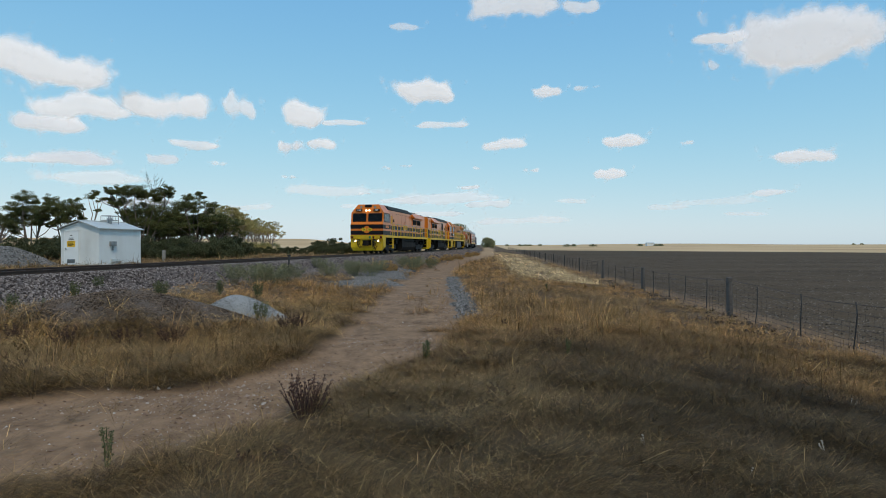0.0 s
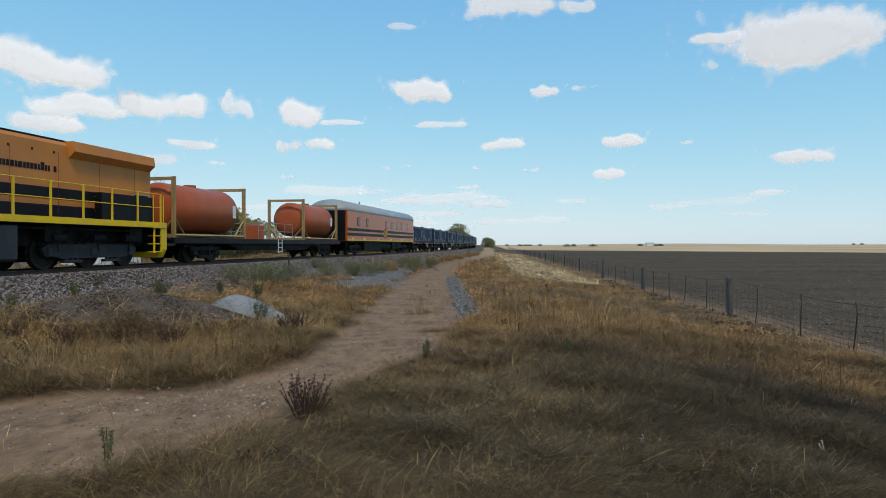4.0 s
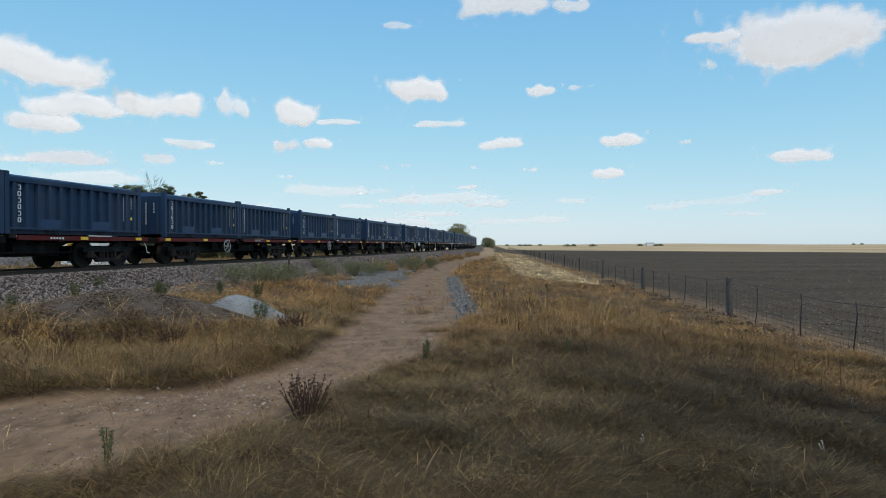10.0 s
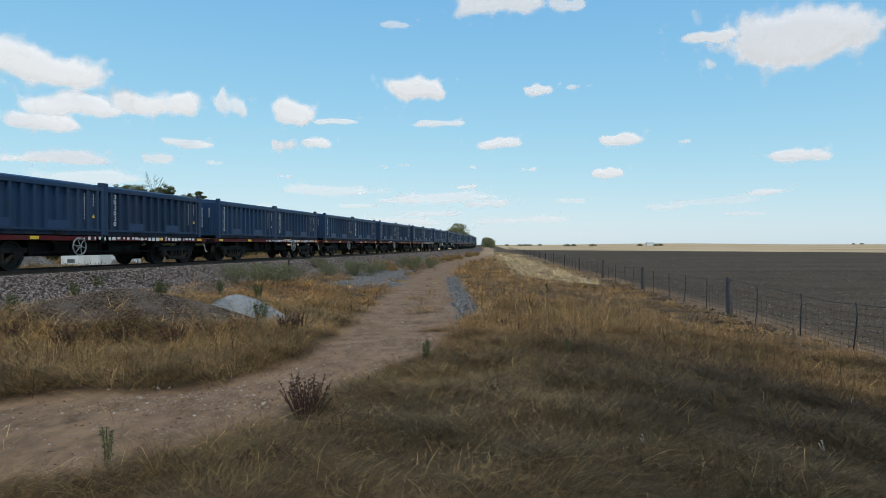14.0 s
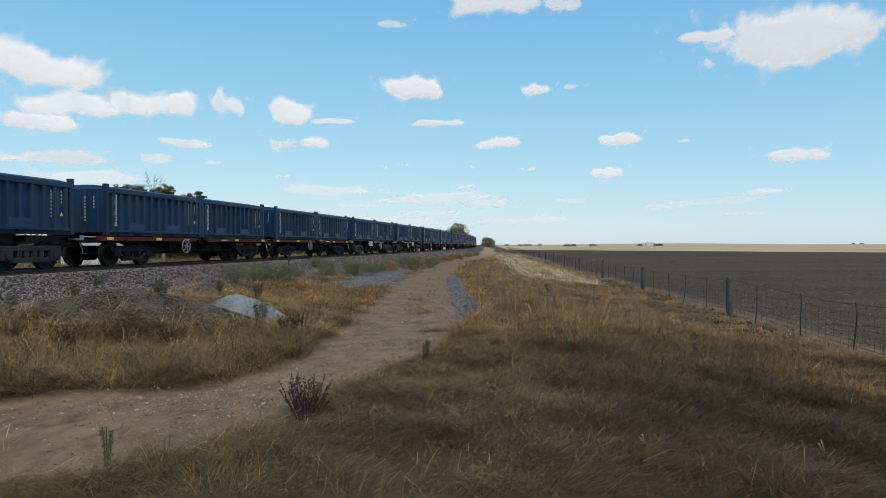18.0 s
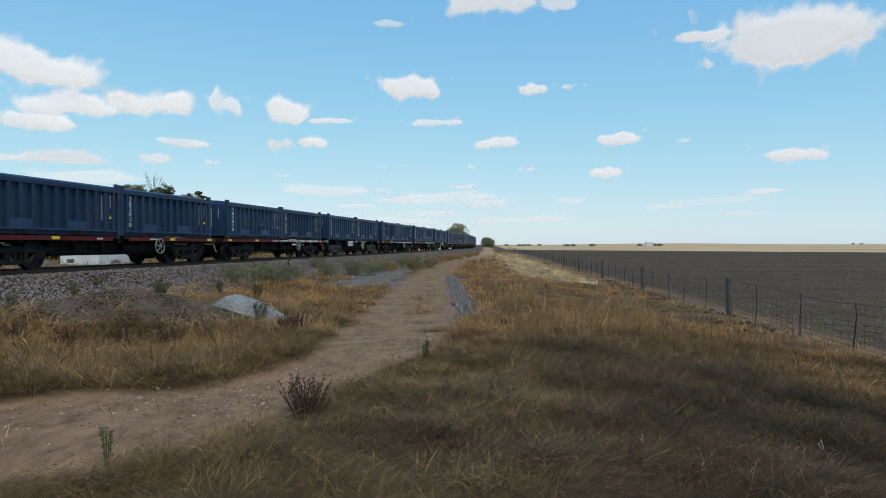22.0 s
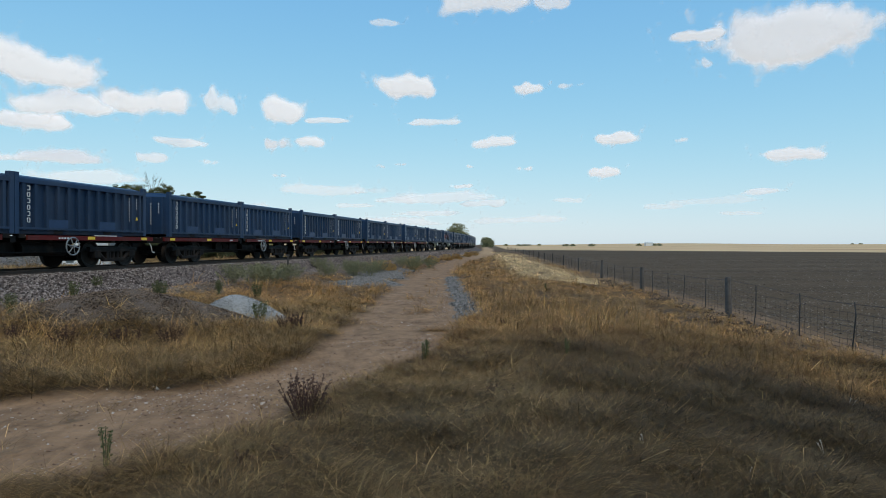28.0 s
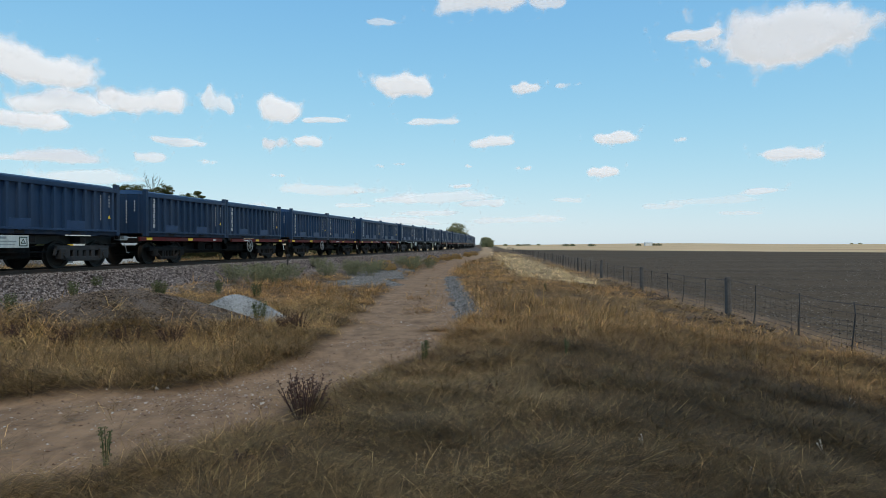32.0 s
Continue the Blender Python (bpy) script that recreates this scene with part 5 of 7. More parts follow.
    tube(bm, [(5.2, 0.5, 3.7), (5.2, 0.5, 4.05)], 0.06, 8)
    part("roof_vent", bm, M_GREYMETAL, o)
    return o


van = crew_van()
van.scale = (1, 1, 1.085)
MOVING.append((van, -11.9, 1, 0))


# ---- helpers for scattered stuff ----
def island_mat(name, cols, rough=0.9, spec=0.2, translucent=0.0):
    """Each loose piece takes its own colour out of a short range."""
    m = bpy.data.materials.new(name)
    m.use_nodes = True
    n, l = m.node_tree.nodes, m.node_tree.links
    b = n["Principled BSDF"]
    b.inputs["Roughness"].default_value, b.inputs["Specular IOR Level"].default_value = rough, spec
    g, r = n.new("ShaderNodeNewGeometry"), n.new("ShaderNodeValToRGB")
    els = r.color_ramp.elements
    while len(els) < len(cols):
        els.new(0.5)
    for i, c in enumerate(cols):
        els[i].position, els[i].color = i / (len(cols) - 1), (*c, 1)
    l.new(g.outputs["Random Per Island"], r.inputs["Fac"])
    l.new(r.outputs["Color"], b.inputs["Base Color"])
    if translucent:
        t, mx = n.new("ShaderNodeBsdfTranslucent"), n.new("ShaderNodeMixShader")
        l.new(r.outputs["Color"], t.inputs["Color"])
        mx.inputs[0].default_value = translucent
        l.new(b.outputs[0], mx.inputs[1])
        l.new(t.outputs[0], mx.inputs[2])
        l.new(mx.outputs[0], n["Material Output"].inputs["Surface"])
    return m


def stones(name, p, size, material, label, rng, parent=None, kind="stuff"):
    """Small angular stones, one per row of p."""
    n = len(p)
    base = np.array([(1, 0, 0), (-1, 0, 0), (0, 1, 0), (0, -1, 0), (0, 0, 1), (0, 0, -1)], float)
    v = base[None] * (size[:, None, None] * rng.uniform(0.55, 1.25, (n, 6, 1))) + rng.normal(0, 0.22, (n, 6, 3)) * size[:, None, None]
    a = rng.uniform(0, 6.28, n)
    c, s = np.cos(a)[:, None], np.sin(a)[:, None]
    v = np.stack([v[..., 0] * c - v[..., 1] * s, v[..., 0] * s + v[..., 1] * c, v[..., 2] * 0.8], -1) + p[:, None]
    f = np.array([(0, 2, 4), (2, 1, 4), (1, 3, 4), (3, 0, 4), (2, 0, 5), (1, 2, 5), (3, 1, 5), (0, 3, 5)])
    faces = (np.arange(n)[:, None, None] * 6 + f[None]).reshape(-1, 3)
    ob = raw(name, v.reshape(-1, 3), faces, material, parent)
    if parent:
        ob["kind"] = "stuff"
        return ob
    return tagged(ob, label, "stones", kind=kind)


RNG = np.random.default_rng(7)
M_STONE_BALLAST = island_mat("ballast_stone", [(0.026, 0.021, 0.020), (0.105, 0.086, 0.080), (0.31, 0.272, 0.258), (0.065, 0.050, 0.045)])
M_STONE_SPILL = island_mat("spilled_stone", [(0.05, 0.042, 0.036), (0.15, 0.125, 0.108), (0.29, 0.25, 0.22), (0.10, 0.08, 0.068)])
M_STONE_BLUE = island_mat("blue_grey_stone", [(0.15, 0.155, 0.155), (0.27, 0.275, 0.275), (0.40, 0.405, 0.40)])
M_STONE_GREY = island_mat("grey_gravel_stone", [(0.06, 0.058, 0.055), (0.16, 0.155, 0.15), (0.27, 0.262, 0.255)])
M_STONE_DARK = island_mat("dark_gravel", [(0.040, 0.029, 0.021), (0.115, 0.084, 0.062), (0.20, 0.152, 0.115)])
M_STONE_ROAD = island_mat("road_stone", [(0.10, 0.062, 0.042), (0.19, 0.125, 0.09), (0.27, 0.20, 0.155), (0.46, 0.41, 0.36)])
M_CLOD = island_mat("field_clod", [(0.05, 0.039, 0.030), (0.09, 0.071, 0.055), (0.12, 0.096, 0.075), (0.16, 0.13, 0.10), (0.27, 0.225, 0.18)])


def near_s(n, lo, hi, bias=2.0):
    return lo + (hi - lo) * RNG.uniform(0, 1, n) ** bias


# loose stones over the ballast
n = 80000
s = near_s(n, -9, 110, 1.8)
off = np.concatenate([RNG.uniform(1.0, 3.5, int(n * 0.8)), RNG.uniform(-2.8, 1.0, n - int(n * 0.8))])
RNG.shuffle(off)
px, py, _ = track(s, off)
pz = np.interp(off, (-2.7, -1.75, -1.2, 1.2, 1.75, 2.3, 2.9, 3.5), (0.5, 0.80, 0.81, 0.81, 0.80, 0.55, 0.30, 0.2)) + 0.01
stones("ballast_stones", np.stack([px, py, pz], 1), RNG.uniform(0.018, 0.050, n) * (1 + np.maximum(s, 0) / 160), M_STONE_BALLAST, "loose crushed grey-brown ballast stones beside the rails", RNG)

n = 26000
s = near_s(n, -10, 70, 1.7)
off = 3.2 + np.abs(RNG.normal(0, 1.5, n))
px, py, _ = track(s, off)
keep = (lumps(px, py, 1.3) + RNG.normal(0, 0.6, n) > -0.25) & (road_mask(px, py) < 0.3)
px, py, s = px[keep], py[keep], s[keep]
stones("spilled_ballast", np.stack([px, py, level(px, py) + 0.005], 1), RNG.uniform(0.012, 0.042, len(px)) * (1 + np.maximum(s, 0) / 160), M_STONE_SPILL, "stones spilled over pale soil below the ballast", RNG)

# concrete sleepers, nearly buried
slp = boxed(-0.11, 0.11, -1.25, 1.25, -0.2, 0.015, 0.02)
slp_me = bpy.data.meshes.new("sleeper")
slp.to_mesh(slp_me)
slp.free()
slp_me.materials.append(M_SLEEPER)
for k in range(130):
    x, y, h = track(-8 + 0.65 * k)
    o = new("sleeper", slp_me)
    o.matrix_world = pose(float(x), float(y), 0.80, 0, 0, 90 - math.degrees(float(h)))
    tagged(o, "concrete sleeper sunk in stone ballast", "sleeper", "sleepers")


# ---- heaps of stone ----
def heap(name, cx, cy, rx, ry, h, material, stone_mat, count, size, label, lift=0.0):
    nr, na = 22, 56
    R, A = np.meshgrid(np.linspace(0, 1, nr), np.linspace(0, 2 * np.pi, na, endpoint=False), indexing="ij")
    wob = 1 + 0.10 * np.sin(3 * A + cx) + 0.06 * np.sin(5 * A + 1)
    x, y = cx + R * rx * np.cos(A) * wob, cy + R * ry * np.sin(A) * wob

    def top(q):
        return h * np.clip(1 - q ** 1.7, 0, 1) ** 1.15

    z = level(x, y) - 0.06 + top(R) + 0.02 * lumps(x, y, 5)
    i, j = np.meshgrid(np.arange(nr - 1), np.arange(na), indexing="ij")
    q = np.stack([i * na + j, (i + 1) * na + j, (i + 1) * na + (j + 1) % na, i * na + (j + 1) % na], -1).reshape(-1, 4)
    ob = raw(name, np.stack([x.ravel(), y.ravel(), z.ravel()], 1), q, material, smooth=True)
    tagged(ob, label, "stone heap")
    r, a = np.sqrt(RNG.uniform(0, 1.0, count)), RNG.uniform(0, 2 * np.pi, count)
    wob = 1 + 0.10 * np.sin(3 * a + cx) + 0.06 * np.sin(5 * a + 1)
    sx, sy = cx + r * rx * np.cos(a) * wob, cy + r * ry * np.sin(a) * wob
    sz = level(sx, sy) - 0.06 + top(r) + 0.008
    st = stones("loose_stones", np.stack([sx, sy, sz], 1), RNG.uniform(size * 0.5, size, count), stone_mat, "", RNG, ob)
    return ob


M_HEAP_DARK = mat("dark_gravel_heap", (0.13, 0.097, 0.073), 0.95, var=0.4, scale=5, fine=40, bump=1, bump_d=0.03)
M_HEAP_GREY = mat("grey_ballast_heap", (0.19, 0.185, 0.18), 0.95, var=0.4, scale=4, fine=25, bump=1, bump_d=0.04)
M_HEAP_BLUE = mat("blue_gravel_heap", (0.32, 0.335, 0.345), 0.95, var=0.2, scale=5, fine=40, bump=1, bump_d=0.02)
heap("gravel_heap", -6.4, 12.7, 2.95, 2.1, 0.88, M_HEAP_DARK, M_STONE_DARK, 15000, 0.027, "low heap of dark brown gravel overgrown with dry grass")
heap("crushed_stone_heap", -4.72, 14.6, 1.2, 0.95, 0.62, M_HEAP_BLUE, M_STONE_BLUE, 6500, 0.022, "small heap of pale blue-grey crushed stone")
heap("ballast_heap", -26.0, 37.5, 3.2, 2.6, 1.2, M_HEAP_GREY, M_STONE_GREY, 5000, 0.07, "heap of grey ballast stone behind the railway line")

# gravel spread beside the wheel tracks, stones along the road, clods in the paddock
y = RNG.uniform(14, 46, 60000)
x = RNG.uniform(-5.2, 1.6, 60000)
keep = gravel_mask(x, y) > RNG.uniform(0.15, 1, 60000)
x, y = x[keep], y[keep]
stones("spread_gravel", np.stack([x, y, level(x, y) + 0.012], 1), RNG.uniform(0.02, 0.05, len(x)), M_STONE_GREY, "pale grey gravel spread along the dirt track", RNG)
n = 46000
y = 3.5 + 22 * RNG.uniform(0, 1, n) ** 2
x = np.interp(y, ROAD_Y, ROAD_X) + RNG.normal(0, 1, n) * np.interp(y, ROAD_Y, ROAD_W) * 0.40
keep = lumps(x, y, 1.7) + RNG.normal(0, 0.5, n) + 0.7 * (x > np.interp(y, ROAD_Y, ROAD_X) + 0.22 * np.interp(y, ROAD_Y, ROAD_W)) > 0.45
x, y = x[keep], y[keep]
stones("road_stones", np.stack([x, y, level(x, y) + 0.002], 1), RNG.uniform(0.003, 0.013, len(x)) * RNG.choice([1, 1, 1, 1, 1, 2.2], len(x)), M_STONE_ROAD, "small pale stones strewn over the dirt track", RNG)
r = 12 * (120 / 12) ** RNG.uniform(0, 1, 42000)
a = np.radians(RNG.uniform(3, 40, 42000))
x, y = r * np.sin(a), r * np.cos(a)
keep = fence_gap(x, y) > 0.9
x, y, r = x[keep], y[keep], r[keep]
stones("field_clods", np.stack([x, y, level(x, y)], 1), RNG.uniform(0.010, 0.030, len(x)) * (1 + r / 80), M_CLOD, "clods and pale stones on the ploughed paddock", RNG)


# dark clods thrown up along the fence line
n = 1500
y = RNG.uniform(15, 40, n)
x = 8.86 + 0.076 * (y - 19.7) - 0.5 + RNG.normal(0, 0.28, n)
keep = lumps(x, y, 1.6) + RNG.normal(0, 0.4, n) > 0.0
x, y = x[keep], y[keep]
stones("fence_rubble", np.stack([x, y, level(x, y) + 0.02], 1), RNG.uniform(0.02, 0.085, len(x)), M_STONE_DARK, "dark clods and stones along the fence line", RNG)


# ---- signal hut beyond the track ----
def signal_hut():
    base = float(level(np.array([-20.6]), np.array([39.0]))[0])
    o = thing("equipment_hut", "white panelled trackside equipment hut with pitched roof", "hut", m=pose(-22.85, 38.19, base, 0, 0, -10.8))
    W, L, H, RH = 2.6, 3.75, 2.2, 2.62
    part("slab", boxed(-0.1, W + 0.1, -0.1, L + 0.1, -0.15, 0.04), M_SLEEPER, o, "concrete slab")
    for nm, b in (("side_wall", (0, 0.06, 0.06, L - 0.06, 0.04, H)), ("side_wall", (W - 0.06, W, 0.06, L - 0.06, 0.04, H))):
        part(nm, boxed(*b), M_SHED, o)
    for y0 in (0, L - 0.06):
        bm = bmesh.new()
        pr = [(0, 0.04), (W, 0.04), (W, H), (W / 2, RH), (0, H)]
        a = [bm.verts.new((x, y0, z)) for x, z in pr]
        b = [bm.verts.new((x, y0 + 0.06, z)) for x, z in pr]
        for i in range(5):
            bm.faces.new((a[i], a[(i + 1) % 5], b[(i + 1) % 5], b[i]))
        bm.faces.new(a)
        bm.faces.new(b[::-1])
        bmesh.ops.recalc_face_normals(bm, faces=bm.faces)
        part("gable_wall", bm, M_SHED, o)
    slope = (RH - H) / (W / 2)
    for s in (0, 1):
        bm = bmesh.new()
        ex, ez = (-0.14, H - 0.14 * slope) if s == 0 else (W + 0.14, H - 0.14 * slope)
        pts = [(ex, ez + 0.03), (W / 2, RH + 0.03), (W / 2, RH + 0.075), (ex, ez + 0.075)]
        a = [bm.verts.new((x, -0.16, z)) for x, z in pts]
        b = [bm.verts.new((x, L + 0.16, z)) for x, z in pts]
        for i in range(4):
            bm.faces.new((a[i], a[(i + 1) % 4], b[(i + 1) % 4], b[i]))
        bm.faces.new(a)
        bm.faces.new(b[::-1])
        for k in range(8):
            yy = -0.1 + k * (L + 0.2) / 7
            x0, x1 = sorted((ex, W / 2))
            q = [bm.verts.new((x, y2, (RH + 0.095) - abs(x - W / 2) * slope)) for x, y2 in ((x0, yy), (x1, yy), (x1, yy + 0.03), (x0, yy + 0.03))]
            bm.faces.new(q)
        bmesh.ops.recalc_face_normals(bm, faces=bm.faces)
        part("roof_sheet", bm, M_SHEDROOF, o, "pale ribbed metal roof sheet")
    part("ridge_cap", boxed(W / 2 - 0.09, W / 2 + 0.09, -0.17, L + 0.17, RH + 0.05, RH + 0.105), M_SHEDROOF, o)
    d = part("door", boxed(0.28, 1.2, -0.025, 0.0, 0.06, 2.04), M_WHITEDOOR, o, "white steel door")
    part("door_frame", boxed(0.22, 0.28, -0.035, 0.0, 0.04, 2.1), M_SHED, d)
    part("door_frame", boxed(1.2, 1.26, -0.035, 0.0, 0.04, 2.1), M_SHED, d)
    part("door_frame", boxed(0.22, 1.26, -0.035, 0.0, 2.04, 2.1), M_SHED, d)
    part("warning_sign", boxed(0.45, 1.0, -0.04, -0.025, 1.12, 1.48), M_SIGNYELLOW, d, "yellow warning sign with dark text bars")
    bm = bmesh.new()
    for i, wd in enumerate((0.4, 0.34, 0.42, 0.28)):
        box(bm, 0.52, 0.52 + wd, -0.045, -0.04, 1.4 - i * 0.075, 1.43 - i * 0.075)
    for i, wd in enumerate((0.14, 0.3, 0.34)):
        box(bm, 0.73 - wd / 2, 0.73 + wd / 2, -0.031, -0.025, 1.78 - i * 0.1 - (0.06 if i else 0), 1.82 - i * 0.1 - (0.06 if i else 0))
    part("text_bars", bm, M_BLACKP, d)["kind"] = "stuff"
    bm = boxed(0.45, 0.98, -0.035, -0.025, 0.16, 0.38)
    for i in range(6):
        box(bm, 0.47, 0.96, -0.055, -0.035, 0.18 + i * 0.033, 0.195 + i * 0.033)
    part("door_vent", bm, M_GREYMETAL, d, "grey louvred vent")
    bm = bmesh.new()
    tube(bm, [(0.36, -0.05, 1.0), (0.44, -0.05, 1.0)], 0.018, 6)
    box(bm, 0.34, 0.38, -0.06, -0.02, 0.95, 1.05)
    part("door_handle", bm, M_GREYMETAL, d)
    # the long wall that faces the line
    bm = boxed(W, W + 0.03, 0.95, 1.75, 0.2, 0.42)
    for i in range(4):
        box(bm, W + 0.02, W + 0.06, 0.98, 1.72, 0.22 + i * 0.05, 0.245 + i * 0.05)
    part("wall_vent", bm, M_SHED, o, "white louvred vent")
    bm = boxed(W, W + 0.16, 0.85, 1.3, 1.18, 1.45, 0.02)
    tube(bm, [(W + 0.06, 1.1, 0.9), (W + 0.06, 1.1, 1.2)], 0.04, 6)
    part("meter_box", bm, M_GREYMETAL, o, "grey meter box")
    bm = bmesh.new()
    cx, cy, z0 = W / 2 + 0.35, 2.1, RH
    for x in (cx - 0.35, cx + 0.35):
        for y in (cy - 0.35, cy + 0.35):
            tube(bm, [(x, y, z0 - 0.1), (x, y, z0 + 0.42)], 0.02, 4)
    for z in (z0 + 0.15, z0 + 0.42):
        tube(bm, [(cx - 0.35, cy - 0.35, z), (cx + 0.35, cy - 0.35, z), (cx + 0.35, cy + 0.35, z), (cx - 0.35, cy + 0.35, z), (cx - 0.35, cy - 0.35, z)], 0.02, 4)
    for k in range(6):
        x = cx - 0.35 + 0.14 * k
        tube(bm, [(x, cy - 0.35, z0 + 0.1), (x, cy - 0.35, z0 + 0.42)], 0.008, 4)
        tube(bm, [(cx + 0.35, cy - 0.35 + 0.14 * k, z0 + 0.1), (cx + 0.35, cy - 0.35 + 0.14 * k, z0 + 0.42)], 0.008, 4)
    part("vent_cage", bm, M_GREYMETAL, o, "wire cage round the roof vent")
    bm = bmesh.new()
    tube(bm, [(cx, cy, z0 - 0.1), (cx, cy, z0 + 0.2)], 0.12, 12)
    tube(bm, [(cx, cy, z0 + 0.2), (cx, cy, z0 + 0.27), (cx, cy, z0 + 0.34)], 0.2, 12, 0.08)
    part("roof_vent", bm, M_GREYMETAL, o)
    return o


M_WHITEDOOR = mat("white_door_paint", (0.80, 0.82, 0.82), 0.4, var=0.05, scale=2, bump=0.05)
M_SIGNYELLOW = mat("sign_yellow", (0.80, 0.48, 0.03), 0.5, var=0.05, bump=0)
signal_hut()

# short steel marker with a cap beside the line
mk = thing("track_marker", "short dark steel marker post beside the ballast", "marker post", m=pose(-8.2, 34.0, 0.2))
bm = bmesh.new()
tube(bm, [(0, 0, -0.2), (0, 0, 0.98)], 0.045, 6)
part("post", bm, M_STEELPOST, mk)
part("cap", boxed(-0.10, 0.10, -0.03, 0.03, 0.95, 1.04), M_STEELPOST, mk)
# pale stump behind the hut
bm = bmesh.new()
tube(bm, [(0, 0, -0.1), (0.02, 0, 0.9)], 0.13, 8)
tagged(part("marker_stump", bm, M_SLEEPER), "pale concrete post standing in dry grass", "post").matrix_world = pose(-21.0, 48.0, 0.45)


# ---- paddock fence ----
def fence():
    f = thing("paddock_fence", "wire paddock fence on weathered posts with twisted droppers", "fence")
    rng = random.Random(4)

    def at(y, g=0.0):
        x = 8.86 + 0.076 * (y - 19.7) + g
        return x, float(level(np.array([x]), np.array([y]))[0])

    ys = [-3.0, 8.4] + [19.7 + 11.25 * k for k in range(24)]
    tops = []
    for i, y in enumerate(ys):
        x, z = at(y)
        timber = i in (2, 3) or rng.random() < 0.3
        h = 1.16 + rng.uniform(-0.05, 0.05)
        lean = (rng.uniform(-0.05, 0.05), rng.uniform(-0.06, 0.06))
        bm = bmesh.new()
        if timber:
            tube(bm, [(0, 0, -0.2), (lean[0] * 0.4, lean[1] * 0.4, h * 0.4), (lean[0], lean[1], h)], 0.105, 9, 0.085)
        else:
            tube(bm, [(0, 0, -0.2), (lean[0], lean[1], h)], 0.05, 6)
        p = part("post", bm, M_POST if timber else M_STEELPOST, f, "grey weathered timber post" if timber else "")
        p.location = (x, y, z)
        tops.append((x + lean[0], y + lean[1], z))
    # horizontals with a little sag, bay by bay
    for z in (1.10, 0.86, 0.70, 0.56, 0.43, 0.31, 0.20, 0.10):
        bm, pts = bmesh.new(), []
        for (xa, ya, za), (xb, yb, zb) in zip(tops, tops[1:]):
            for k in range(4):
                u = k / 4
                pts.append((xa + (xb - xa) * u, ya + (yb - ya) * u, za + (zb - za) * u + z - (0.11 if z > 1 else 0.06) * math.sin(math.pi * u) * (1 + rng.uniform(-0.6, 0.6))))
        tube(bm, pts, 0.0075 if z > 1 else 0.005, 4, cap=False)
        part("wire", bm, M_WIRE, f)
    # upright wires of the netting, near bays only
    bm = bmesh.new()
    for (xa, ya, za), (xb, yb, zb) in list(zip(tops, tops[1:]))[:7]:
        m = 38
        for k in range(1, m):
            u = k / m
            x, y, z = xa + (xb - xa) * u, ya + (yb - ya) * u, za + (zb - za) * u
            tube(bm, [(x, y, z + 0.08), (x + rng.uniform(-0.02, 0.02), y + rng.uniform(-0.03, 0.03), z + 0.45), (x, y, z + 0.84)], 0.003, 3, cap=False)
    part("netting_wire", bm, M_WIRE, f)["kind"] = "stuff"
    for (xa, ya, za), (xb, yb, zb) in list(zip(tops, tops[1:]))[:14]:
        for k in range(1, 5):
            u = (k + rng.uniform(-0.12, 0.12)) / 5
            x, y, z = xa + (xb - xa) * u, ya + (yb - ya) * u, za + (zb - za) * u
            w = rng.uniform(-0.22, 0.22)
            bm = bmesh.new()
            tube(bm, [(x + rng.uniform(-0.05, 0.05), y + w, z + 0.02), (x, y + w * 0.2, z + 0.4), (x, y - w * 0.3, z + 0.8), (x + w * 0.25, y + w * 0.5, z + 1.04)], 0.015, 5)
            part("dropper", bm, M_STEELPOST, f)
    return f


fence()


# ---- trees ----
M_LEAF = island_mat("dull_green_leaf", [(0.050, 0.062, 0.022), (0.105, 0.115, 0.038), (0.20, 0.19, 0.062)], 0.6, 0.3, 0.25)
# leaf for distant trees, with the haze mixed into its colours
M_LEAF_HAZED = island_mat("hazed_far_leaf", [(0.13, 0.145, 0.085), (0.26, 0.265, 0.145), (0.42, 0.40, 0.22)], 0.7, 0.2, 0.25)
M_LEAF_ORANGE = island_mat("dry_orange_weed", [(0.26, 0.155, 0.06), (0.42, 0.265, 0.11), (0.56, 0.40, 0.19)], 0.9, 0.15, 0.25)
M_LEAF_DARK = island_mat("dark_scrub_leaf", [(0.04, 0.048, 0.022), (0.078, 0.086, 0.04), (0.12, 0.125, 0.06)], 0.7, 0.2, 0.2)
# yellow-green leaf, lightened to carry the sunlight on the far stand
M_LEAF_SUNLIT = island_mat("sunlit_yellow_green_leaf", [(0.22, 0.20, 0.07), (0.38, 0.32, 0.12), (0.55, 0.45, 0.20)], 0.6, 0.3, 0.25)
M_PALEBARK = mat("pale_bark", (0.40, 0.32, 0.25), 0.85, var=0.35, scale=3, bump=0.4, bump_d=0.02)


